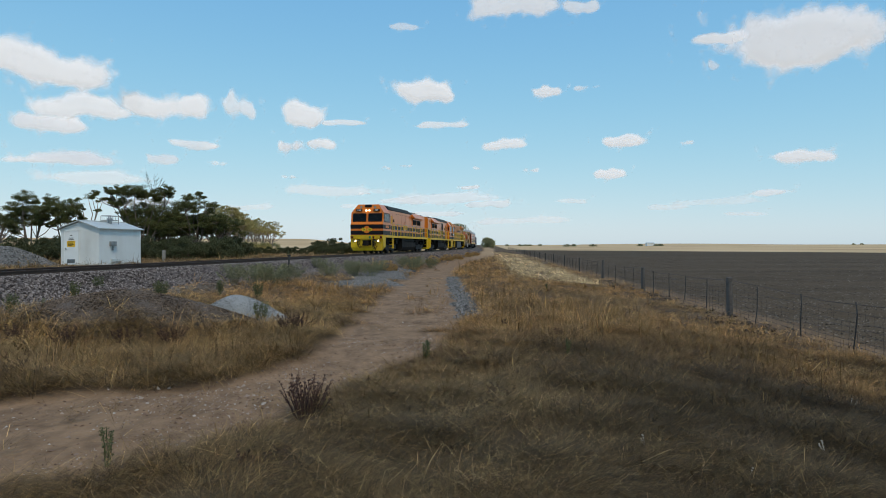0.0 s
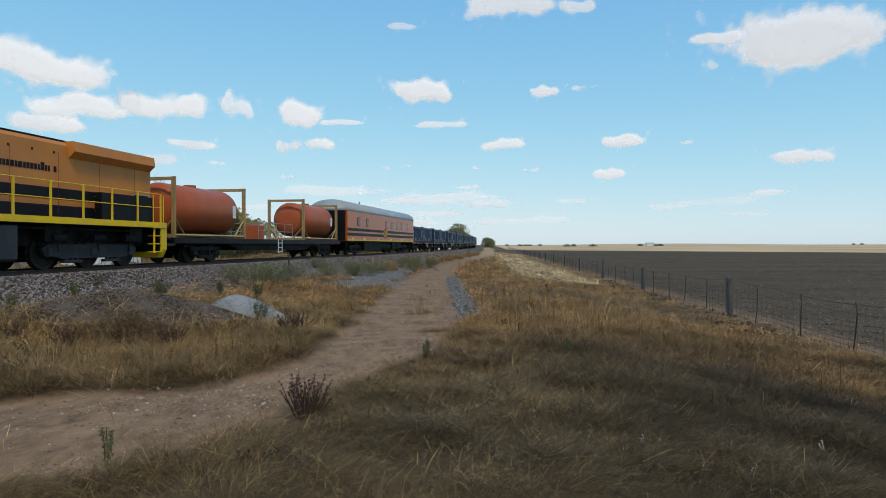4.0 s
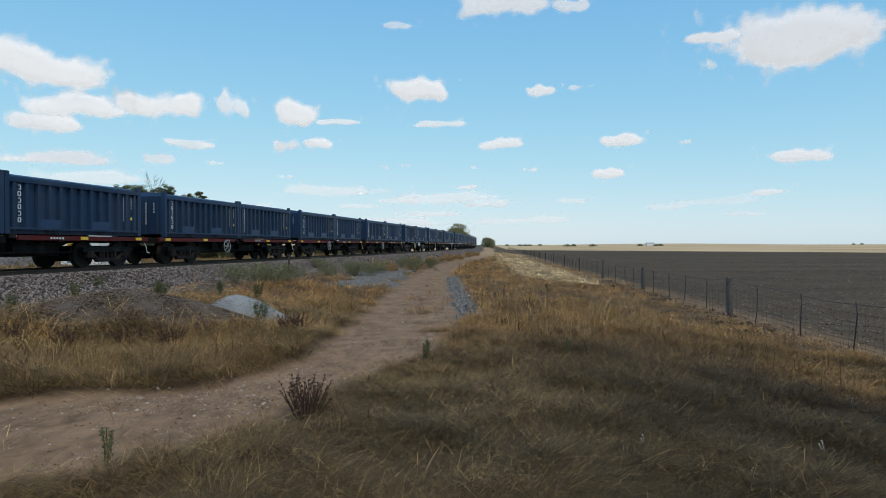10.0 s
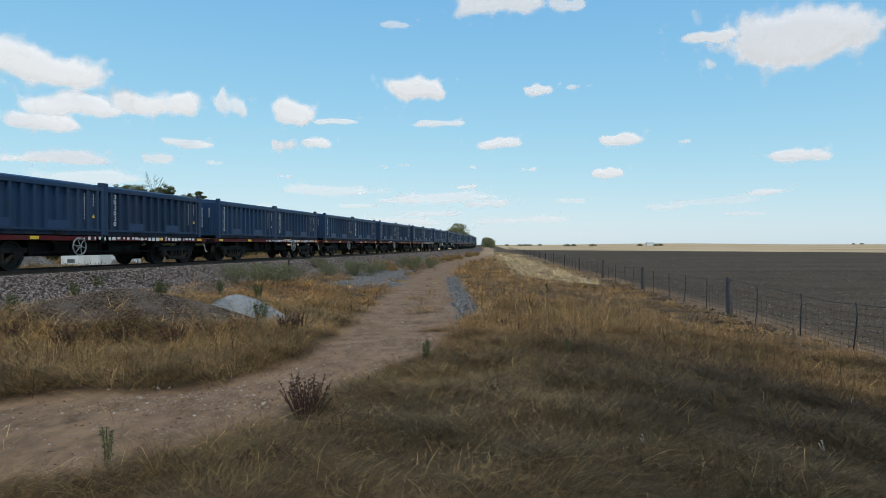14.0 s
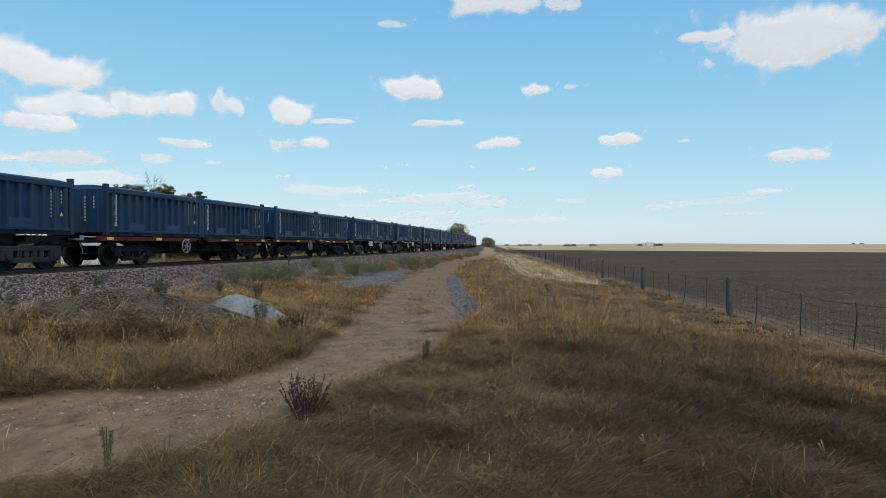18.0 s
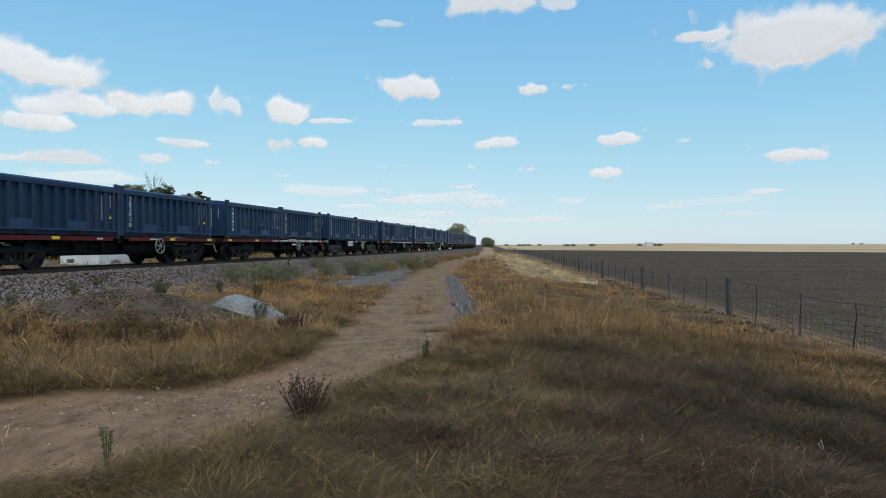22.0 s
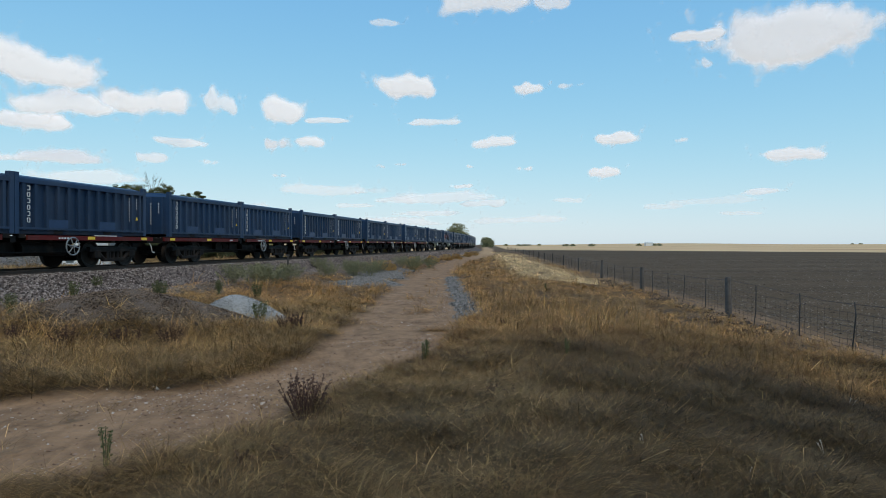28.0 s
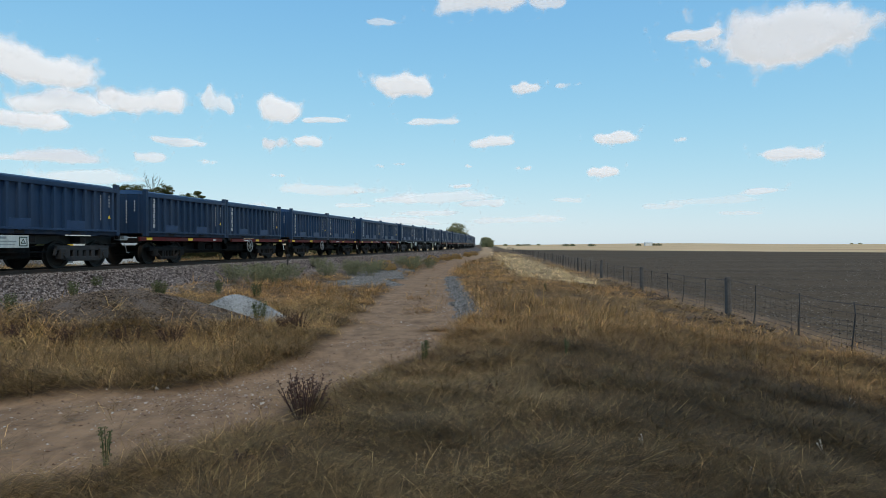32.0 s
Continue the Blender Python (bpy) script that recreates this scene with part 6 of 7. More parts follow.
def leaf_cards(centres, radii, per, size, rng):
    """Many small leaves about the given centres; a flattened, uneven spray each."""
    n = len(centres) * per
    c = np.repeat(np.asarray(centres), per, 0)
    r = np.repeat(np.asarray(radii), per)
    d = rng.normal(0, 1, (n, 3))
    d /= np.linalg.norm(d, axis=1)[:, None]
    p = c + d * (r * rng.uniform(0.25, 1.0, n) ** 0.6)[:, None] * np.array([1, 1, 0.55])
    u = rng.normal(0, 1, (n, 3))
    u /= np.linalg.norm(u, axis=1)[:, None]
    w = np.cross(u, rng.normal(0, 1, (n, 3)))
    w /= np.linalg.norm(w, axis=1)[:, None]
    sz = rng.uniform(0.6, 1.3, n)[:, None] * size
    v = np.stack([p - u * sz, p + w * sz * 0.42, p + u * sz, p - w * sz * 0.42], 1)
    return v.reshape(-1, 3), np.arange(n * 4).reshape(-1, 4)


def tree(name, h, spread, seed, leaf, bark, label, stems=4, per=150, size=0.11, crown_low=0.5, flat=0.5, sprays=70, pads=14):
    rng, nr = random.Random(seed), np.random.default_rng(seed)
    o = thing(name, label, "tree", "mallee trees")
    bm = bmesh.new()
    tips, radii, paths = [], [], []
    for k in range(stems):
        a = 6.283 * k / stems + rng.uniform(-0.5, 0.5)
        out = spread * 0.5 * rng.uniform(0.35, 0.75)
        top = h * rng.uniform(0.72, 0.9)
        pts = []
        for i in range(6):
            u = i / 5
            pts.append((math.cos(a) * out * u ** 1.3 + rng.uniform(-0.12, 0.12) * u, math.sin(a) * out * u ** 1.3 + rng.uniform(-0.12, 0.12) * u, -0.2 + (top + 0.2) * u))
        tube(bm, pts, 0.024 * h ** 0.8, 7, 0.025)
        paths.append(pts)
    # flat pads of leaves on an uneven umbrella, each on a limb of its own, with gaps between
    for k in range(pads):
        a, q = 2.4 * k + rng.uniform(-0.4, 0.4), math.sqrt((k + 0.5) / pads)
        z = h * (crown_low + (0.97 - crown_low) * (1 - flat * q * q) * rng.uniform(0.45, 1.0) ** 0.7)
        c = Vector((math.cos(a) * spread * 0.46 * q, math.sin(a) * spread * 0.46 * q, z))
        rp = spread * rng.uniform(0.06, 0.15)
        pts = min(paths, key=lambda p: (Vector(p[-1]) - c).length)
        i = rng.choice((2, 3, 3, 4))
        p = Vector(pts[i])
        if p.z > z - 0.4:
            p = Vector(pts[2])
        tube(bm, [p, p.lerp(c, 0.5) + Vector((0, 0, -0.12 * (c - p).length)), c], 0.05, 5, 0.016)
        for j in range(max(3, sprays // pads)):
            b, e = rng.uniform(0, 6.283), math.sqrt(rng.random())
            w = c + Vector((math.cos(b) * rp * e, math.sin(b) * rp * e, rp * (0.6 * math.sqrt(1 - e * e) * rng.uniform(-0.6, 1.0))))
            tips.append(tuple(w))
            radii.append(rp * rng.uniform(0.25, 0.6))
            if j < 5:
                tube(bm, [c - Vector((0, 0, 0.2 * rp)), w], 0.014, 4, 0.006)
    part("trunk", bm, bark, o)
    v, f = leaf_cards(tips, radii, per, size, nr)
    raw("crown", v, f, leaf, o)
    return o


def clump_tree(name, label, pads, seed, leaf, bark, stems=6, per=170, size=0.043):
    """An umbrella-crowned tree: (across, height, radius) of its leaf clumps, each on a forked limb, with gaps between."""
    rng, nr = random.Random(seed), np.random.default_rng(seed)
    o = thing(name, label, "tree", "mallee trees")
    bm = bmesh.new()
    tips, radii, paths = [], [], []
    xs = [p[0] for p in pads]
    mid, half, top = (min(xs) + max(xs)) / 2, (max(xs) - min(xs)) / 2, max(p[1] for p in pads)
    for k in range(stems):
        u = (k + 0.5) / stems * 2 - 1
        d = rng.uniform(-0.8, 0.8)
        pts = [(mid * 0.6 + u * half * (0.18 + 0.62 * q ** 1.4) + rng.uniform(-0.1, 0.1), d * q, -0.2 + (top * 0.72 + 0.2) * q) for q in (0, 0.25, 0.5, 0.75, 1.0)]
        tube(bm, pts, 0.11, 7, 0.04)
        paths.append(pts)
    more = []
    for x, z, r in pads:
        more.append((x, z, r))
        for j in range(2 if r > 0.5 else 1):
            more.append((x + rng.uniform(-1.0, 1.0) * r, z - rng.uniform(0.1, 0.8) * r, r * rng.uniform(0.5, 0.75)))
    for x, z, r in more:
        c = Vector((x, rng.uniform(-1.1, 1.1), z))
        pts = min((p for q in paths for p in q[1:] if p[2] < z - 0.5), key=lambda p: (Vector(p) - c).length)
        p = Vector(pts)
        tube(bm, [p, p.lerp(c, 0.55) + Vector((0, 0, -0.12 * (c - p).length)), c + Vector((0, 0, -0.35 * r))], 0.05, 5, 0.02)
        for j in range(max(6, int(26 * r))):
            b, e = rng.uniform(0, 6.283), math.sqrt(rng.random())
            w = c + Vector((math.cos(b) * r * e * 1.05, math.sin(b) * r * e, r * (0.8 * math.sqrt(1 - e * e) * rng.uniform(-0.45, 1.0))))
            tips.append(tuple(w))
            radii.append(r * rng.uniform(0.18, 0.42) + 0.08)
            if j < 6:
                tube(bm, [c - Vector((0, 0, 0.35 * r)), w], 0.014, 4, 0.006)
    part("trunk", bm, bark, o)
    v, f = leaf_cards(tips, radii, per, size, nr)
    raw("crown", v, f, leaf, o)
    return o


def place(src, x, y, turn=0.0, k=1.0, first=False):
    z = float(level(np.array([x]), np.array([y]))[0])
    m = pose(x, y, z - 0.03, 0, 0, turn)
    if first:
        src.matrix_world = m
        return src
    return copy_thing(src, m)


t_low = tree("mallee_tree", 4.9, 5.2, 53, M_LEAF, M_BARK, "low dark green mallee tree under taller ones", 5, 150, 0.055, 0.12, 0.4, 190, 22)
t_pale = tree("mallee_tree", 6.2, 5.4, 31, M_LEAF_SUNLIT, M_PALEBARK, "sunlit mallee tree with pale trunks and thin yellow-green leaves", 6, 90, 0.06, 0.12, 0.45, 170, 26)
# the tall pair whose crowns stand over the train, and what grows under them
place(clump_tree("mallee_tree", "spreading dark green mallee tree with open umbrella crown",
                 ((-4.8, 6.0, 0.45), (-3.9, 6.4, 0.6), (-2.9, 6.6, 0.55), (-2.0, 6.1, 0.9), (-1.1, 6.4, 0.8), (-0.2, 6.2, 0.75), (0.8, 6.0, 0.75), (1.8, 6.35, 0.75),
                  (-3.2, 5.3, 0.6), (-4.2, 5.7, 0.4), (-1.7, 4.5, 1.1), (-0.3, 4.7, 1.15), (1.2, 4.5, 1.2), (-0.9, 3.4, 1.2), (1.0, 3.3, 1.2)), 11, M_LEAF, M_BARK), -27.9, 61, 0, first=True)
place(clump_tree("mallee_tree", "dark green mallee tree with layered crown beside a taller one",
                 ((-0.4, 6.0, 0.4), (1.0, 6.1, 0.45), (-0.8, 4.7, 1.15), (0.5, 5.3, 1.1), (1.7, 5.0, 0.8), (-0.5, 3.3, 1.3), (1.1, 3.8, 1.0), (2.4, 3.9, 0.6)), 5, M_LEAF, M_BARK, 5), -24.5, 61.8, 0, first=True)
place(t_low, -25.6, 64, 0, first=True)
for x, y, a in ((-22.6, 64.5, 60), (-28.4, 66, 150), (-24.0, 67, 220), (-30.6, 64, 20), (-27.2, 63.6, 300), (-24.6, 63.4, 170), (-29.6, 68, 80)):
    place(t_low, x, y, a)
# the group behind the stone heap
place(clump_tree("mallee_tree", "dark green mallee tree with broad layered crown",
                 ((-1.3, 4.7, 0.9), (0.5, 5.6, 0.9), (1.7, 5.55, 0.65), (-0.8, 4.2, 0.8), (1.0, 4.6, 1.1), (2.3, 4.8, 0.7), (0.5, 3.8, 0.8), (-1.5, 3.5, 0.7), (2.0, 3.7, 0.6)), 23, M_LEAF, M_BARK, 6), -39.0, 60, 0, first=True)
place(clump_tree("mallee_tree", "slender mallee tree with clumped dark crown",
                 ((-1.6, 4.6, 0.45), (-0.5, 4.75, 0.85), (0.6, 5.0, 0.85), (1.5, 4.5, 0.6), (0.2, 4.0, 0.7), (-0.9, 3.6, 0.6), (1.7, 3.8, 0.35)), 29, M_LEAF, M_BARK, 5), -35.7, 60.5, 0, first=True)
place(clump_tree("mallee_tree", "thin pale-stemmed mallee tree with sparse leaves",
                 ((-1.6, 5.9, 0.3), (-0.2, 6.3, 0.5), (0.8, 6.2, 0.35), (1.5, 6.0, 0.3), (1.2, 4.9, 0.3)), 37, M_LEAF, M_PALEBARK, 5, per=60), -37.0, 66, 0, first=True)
for x, y, a in ((-46.5, 66, 200), (-43.5, 62, 250), (-33.0, 70, 20)):
    place(t_low, x, y, a)
place(t_pale, -27.2, 80, 0, first=True)
for x, y, a in ((-25.4, 75, 80), (-27.0, 84, 170), (-24.6, 71.5, 30), (-24.0, 70, 230), (-30.9, 100, 260), (-30.7, 104, 120), (-31.6, 112, 200), (-32.3, 120, 60), (-28.6, 90, 290)):
    place(t_pale, x, y, a)


def bush(name, h, w, d, seed, leaf, label, n=60, per=110, size=0.09, cat="shrub", low=0.15):
    rng, nr = random.Random(seed), np.random.default_rng(seed)
    o = thing(name, label, cat, "scrub bushes" if cat == "shrub" else "roadside trees")
    bm = bmesh.new()
    tips, radii = [], []
    for k in range(n):
        a, q = rng.uniform(0, 6.283), math.sqrt(rng.random())
        x, y = math.cos(a) * w / 2 * q, math.sin(a) * d / 2 * q
        z = h * rng.uniform(low, 0.92) * math.sqrt(max(0.05, 1 - q * q * 0.8)) * (0.85 + 0.15 * math.sin(a * 4 + seed))
        tips.append((x, y, z))
        radii.append(h * rng.uniform(0.12, 0.24))
        if k % 4 == 0:
            tube(bm, [(x * 0.3, y * 0.3, -0.1), (x * 0.7, y * 0.7, z * 0.5), (x, y, z)], 0.03, 4, 0.01)
    part("stems", bm, M_BARK, o)
    v, f = leaf_cards(tips, radii, per, size, nr)
    raw("foliage", v, f, leaf, o)
    return o


b0 = bush("saltbush_scrub", 2.4, 5.0, 3.0, 3, M_LEAF_DARK, "dense dark green scrub bush beneath the trees", 110, 220, 0.06)
b1 = bush("saltbush_scrub", 2.5, 6.5, 4.0, 8, M_LEAF_DARK, "tall dense dark green scrub bush beside the railway", 120, 170, 0.08)
place(b0, -26.0, 55, 0, first=True)
for x, y, a in ((-22.5, 55.5, 40), (-19.6, 57, 100), (-29.2, 56, 170), (-33.5, 56, 20), (-36.5, 55, 200), (-41.5, 56, 70), (-24.5, 59, 10), (-21.0, 60, 250), (-31.5, 52, 130), (-45, 57, 30), (-23.0, 70, 30)):
    place(b0, x, y, a)
place(b1, -15.2, 88, 20, first=True)
for x, y, a in ((-27.0, 66.5, 10), (-22.4, 67.0, 80), (-30.5, 67.5, 160), (-12.4, 90, 100), (-17.5, 96, 60), (-11.0, 97, 150), (-13.5, 105, 260), (-8.5, 108, 40)):
    place(b1, x, y, a)

b2 = bush("low_scrub", 1.15, 4.5, 2.5, 14, M_LEAF_DARK, "low dark green scrub along the railway fence", 60, 110, 0.07)
place(b2, -20.0, 82, 0, first=True)
for x, y, a in ((-23.5, 83, 60), (-27.0, 84, 130), (-17.5, 80, 20), (-30.0, 84, 200), (-21.5, 88, 100), (-25.5, 89, 10), (-14.0, 78, 50)):
    place(b2, x, y, a)

b4 = bush("sunlit_scrub", 2.3, 4.6, 3.0, 61, M_LEAF_SUNLIT, "pale yellow-green scrub bush under thin trees", 70, 120, 0.065)
place(b4, -26.4, 76.5, 0, first=True)
for x, y, a in ((-26.9, 81, 60), (-28.4, 90, 130), (-29.8, 98, 20), (-30.5, 105, 200), (-31.6, 113, 100), (-33.0, 123, 10)):
    place(b4, x, y, a)

# bare dead branches above the big tree
bm = bmesh.new()
rng = random.Random(6)
tube(bm, [(0, 0, -0.2), (0.1, 0, 3), (0, 0.1, 6.4)], 0.10, 6, 0.03)
for k in range(9):
    a, b = 0.7 * k + rng.uniform(-0.3, 0.3), rng.uniform(5.4, 6.5)
    p1 = Vector((math.cos(a) * 0.45, math.sin(a) * 0.45, b + 0.75))
    p2 = p1 + Vector((math.cos(a) * rng.uniform(0.1, 0.6), math.sin(a) * 0.3, rng.uniform(0.6, 1.3)))
    tube(bm, [(0, 0, b), p1, p2], 0.026, 4, 0.010)
    for j in range(3):
        q = p1.lerp(p2, rng.uniform(0.2, 0.8))
        tube(bm, [q, q + Vector((rng.uniform(-0.45, 0.45), rng.uniform(-0.3, 0.3), rng.uniform(0.25, 0.6)))], 0.012, 4, 0.006)
dead = thing("dead_tree", "bare grey dead tree with thin branches", "tree", m=pose(-27.8, 61.5, 0.4))
part("trunk", bm, M_POST, dead)

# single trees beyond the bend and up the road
far_a = bush("roadside_tree", 9.4, 5.6, 5.0, 41, M_LEAF_HAZED, "round dull green tree beyond the bend of the line", 130, 150, 0.2, "tree", 0.45)
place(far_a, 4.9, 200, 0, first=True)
far_b = bush("roadside_tree", 8.8, 7.0, 6.0, 47, M_LEAF_HAZED, "round bushy grey-green tree at the end of the road", 80, 110, 0.28, "tree")
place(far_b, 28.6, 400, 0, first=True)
far_c = bush("distant_tree_clump", 4.0, 10, 6, 5, M_LEAF_HAZED, "far clump of paddock trees on stubble", 22, 40, 0.6)
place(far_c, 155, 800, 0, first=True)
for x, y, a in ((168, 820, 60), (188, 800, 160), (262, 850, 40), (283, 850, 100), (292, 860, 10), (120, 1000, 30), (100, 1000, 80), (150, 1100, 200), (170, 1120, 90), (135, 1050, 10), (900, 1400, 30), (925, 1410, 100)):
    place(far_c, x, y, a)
b5 = bush("dry_weed_bush", 0.8, 1.5, 1.2, 71, M_LEAF_ORANGE, "rounded dry orange weed beside the ballast", 60, 160, 0.03)
place(b5, -3.6, 39.6, 0, first=True)
for x, y, a in ((-2.4, 52.0, 60), (-0.9, 58, 130), (0.4, 65, 20), (1.6, 73, 200), (3.4, 86, 100), (4.8, 97, 10)):
    place(b5, x, y, a)
hut = thing("farm_shed", "tiny white farm shed far off on the stubble", "shed", m=pose(276, 852, float(level(np.array([276.0]), np.array([852.0]))[0])))
part("walls", boxed(-5, 5, -3, 3, 0, 3.4), M_SHED, hut)
bm = bmesh.new()
extrude_x(bm, [(-3.3, 3.4), (0, 4.8), (3.3, 3.4)], -5.2, 5.2)
part("roof", bm, M_SHEDROOF, hut)


# ---- weeds ----
M_WEED_RED = island_mat("dry_dock_weed", [(0.045, 0.027, 0.025), (0.08, 0.046, 0.038), (0.12, 0.072, 0.052)], 0.9)
M_WEED_DARK = island_mat("dark_green_weed", [(0.045, 0.056, 0.024), (0.085, 0.10, 0.042), (0.15, 0.16, 0.075)], 0.7)
M_WEED_GREEN = island_mat("green_weed", [(0.10, 0.105, 0.055), (0.17, 0.175, 0.095), (0.27, 0.26, 0.155)], 0.7)


def weed(name, h, w, stalks, seed, material, label, leaves=True, bushy=1.0):
    rng, nr = random.Random(seed), np.random.default_rng(seed)
    o = thing(name, label, "weed", "roadside weeds")
    bm = bmesh.new()
    tips, radii = [], []
    for k in range(stalks):
        a, q = rng.uniform(0, 6.283), rng.uniform(0.1, 1)
        top = h * rng.uniform(0.6, 1.0)
        b = rng.uniform(-0.03, 0.03)
        pts = [(math.cos(a) * w / 2 * q * (0.35 + 0.8 * u) + b * u + rng.uniform(-0.02, 0.02) * h * 2 * u, math.sin(a) * w / 2 * q * (0.35 + 0.8 * u) + rng.uniform(-0.02, 0.02) * h * 2 * u, top * u * (1 - 0.15 * q * u) - 0.03) for u in (0, 0.35, 0.7, 1)]
        tube(bm, pts, 0.005, 4, 0.003)
        for u in (0.45, 0.6, 0.75, 0.9, 1.0):
            i = min(2, int(u * 3))
            p = Vector(pts[i]).lerp(Vector(pts[i + 1]), u * 3 - i)
            tips.append(tuple(p))
            radii.append((0.035 if leaves else 0.022) * bushy)
    part("stalks", bm, material, o)["kind"] = "stuff"
    v, f = leaf_cards(tips, radii, 12, (0.016 if leaves else 0.010) * bushy ** 0.7, nr)
    raw("seed_heads", v, f, material, o)["kind"] = "stuff"
    return o


weed("dry_weed", 0.52, 0.55, 44, 2, M_WEED_RED, "dry reddish-brown dock weed with upright seed stalks", False).matrix_world = pose(-1.38, 6.45, float(level(np.array([-1.38]), np.array([6.45]))[0]))
w_dark = weed("dry_weed", 0.5, 0.55, 36, 12, M_WEED_RED, "dark dry twiggy weed", False)
place(w_dark, -3.05, 12.5, 0, first=True)
for x, y, a in ((-6.2, 10.6, 120), (-4.6, 10.9, 200), (-2.85, 12.7, 70), (-5.3, 10.7, 40), (-7.3, 10.8, 300)):
    place(w_dark, x, y, a)
w_low = weed("dry_weed", 0.28, 0.32, 18, 15, M_WEED_RED, "small dark dry twiggy weed in grass", False)
place(w_low, 0.42, 9.2, 0, first=True)
for x, y, a in ((-1.25, 4.9, 10), (0.55, 7.2, 80), (1.3, 13.5, 30), (0.75, 6.9, 50), (-1.5, 4.75, 130), (2.2, 12.1, 10)):
    place(w_low, x, y, a)
w_green = weed("green_weed", 0.40, 0.14, 6, 21, M_WEED_DARK, "upright grey-green roadside weed", False)
place(w_green, -2.72, 5.15, 0, first=True)
for x, y, a in ((-0.22, 9.5, 40), (-0.25, 9.45, 140), (1.9, 9.7, 20), (-9.1, 15.0, 30), (-9.5, 15.2, 130), (3.9, 24.0, 60)):
    place(w_green, x, y, a)
w_leafy = weed("green_weed", 0.62, 0.30, 14, 29, M_WEED_DARK, "leafy upright dark green weed beside the stone heap", True, 1.3)
place(w_leafy, -3.95, 13.9, 0, first=True)
for x, y, a in ((-8.35, 18.7, 90), (-8.25, 18.8, 200), (-11.0, 20.4, 30), (-10.0, 17.3, 140), (-7.2, 20.6, 260), (-5.9, 20.4, 10), (-9.6, 14.2, 70)):
    place(w_leafy, x, y, a)
w_pale = weed("seed_grass", 0.24, 0.3, 2, 33, island_mat("pale_seed", [(0.42, 0.38, 0.30), (0.60, 0.55, 0.47)], 0.8), "tuft of pale drooping grass seed heads", False, 0.5)
place(w_pale, 3.4, 5.6, 0, first=True)
for x, y, a in ((3.0, 5.0, 60), (2.2, 4.7, 140), (4.0, 6.4, 220), (3.1, 4.6, 300), (1.75, 5.4, 20), (5.0, 7.9, 100), (4.4, 6.0, 10)):
    place(w_pale, x, y, a)
w_tall = weed("green_weed", 0.9, 1.3, 44, 27, M_WEED_GREEN, "tall feathery grey-green weed beside the ballast", True, 2.0)
for i, (x, y, a) in enumerate(((-7.6, 27.0, 0), (-6.7, 28.0, 100), (-5.6, 31.2, 20), (-4.9, 34.6, 80), (-3.7, 37.2, 190), (-8.4, 25.6, 10), (-2.0, 42.8, 90), (-0.9, 48.0, 30), (-6.6, 25.2, 200), (-7.3, 25.0, 310), (-7.4, 38.2, 60), (-4.5, 33.2, 140), (-3.8, 33.9, 20), (-3.0, 46.5, 250), (-1.9, 47.6, 160))):
    place(w_tall, x, y, a, first=i == 0)


# ---- grass ----
def grass_mat():
    m = bpy.data.materials.new("dry_grass")
    m.use_nodes = True
    n, l = m.node_tree.nodes, m.node_tree.links
    b = n["Principled BSDF"]
    b.inputs["Roughness"].default_value, b.inputs["Specular IOR Level"].default_value = 0.75, 0.25
    at = n.new("ShaderNodeAttribute")
    at.attribute_name = "tint"
    l.new(at.outputs["Color"], b.inputs["Base Color"])
    t, mx = n.new("ShaderNodeBsdfTranslucent"), n.new("ShaderNodeMixShader")
    l.new(at.outputs["Color"], t.inputs["Color"])
    mx.inputs[0].default_value = 0.2
    l.new(b.outputs[0], mx.inputs[1])
    l.new(t.outputs[0], mx.inputs[2])
    l.new(mx.outputs[0], n["Material Output"].inputs["Surface"])
    return m


M_GRASS = grass_mat()


def on_heap(x, y):
    """Height of the gravel heap over the ground."""
    q = np.hypot((x + 6.4) / 2.95, (y - 12.7) / 2.1)
    return 0.84 * np.clip(1 - q ** 1.7, 0, 1) ** 1.15


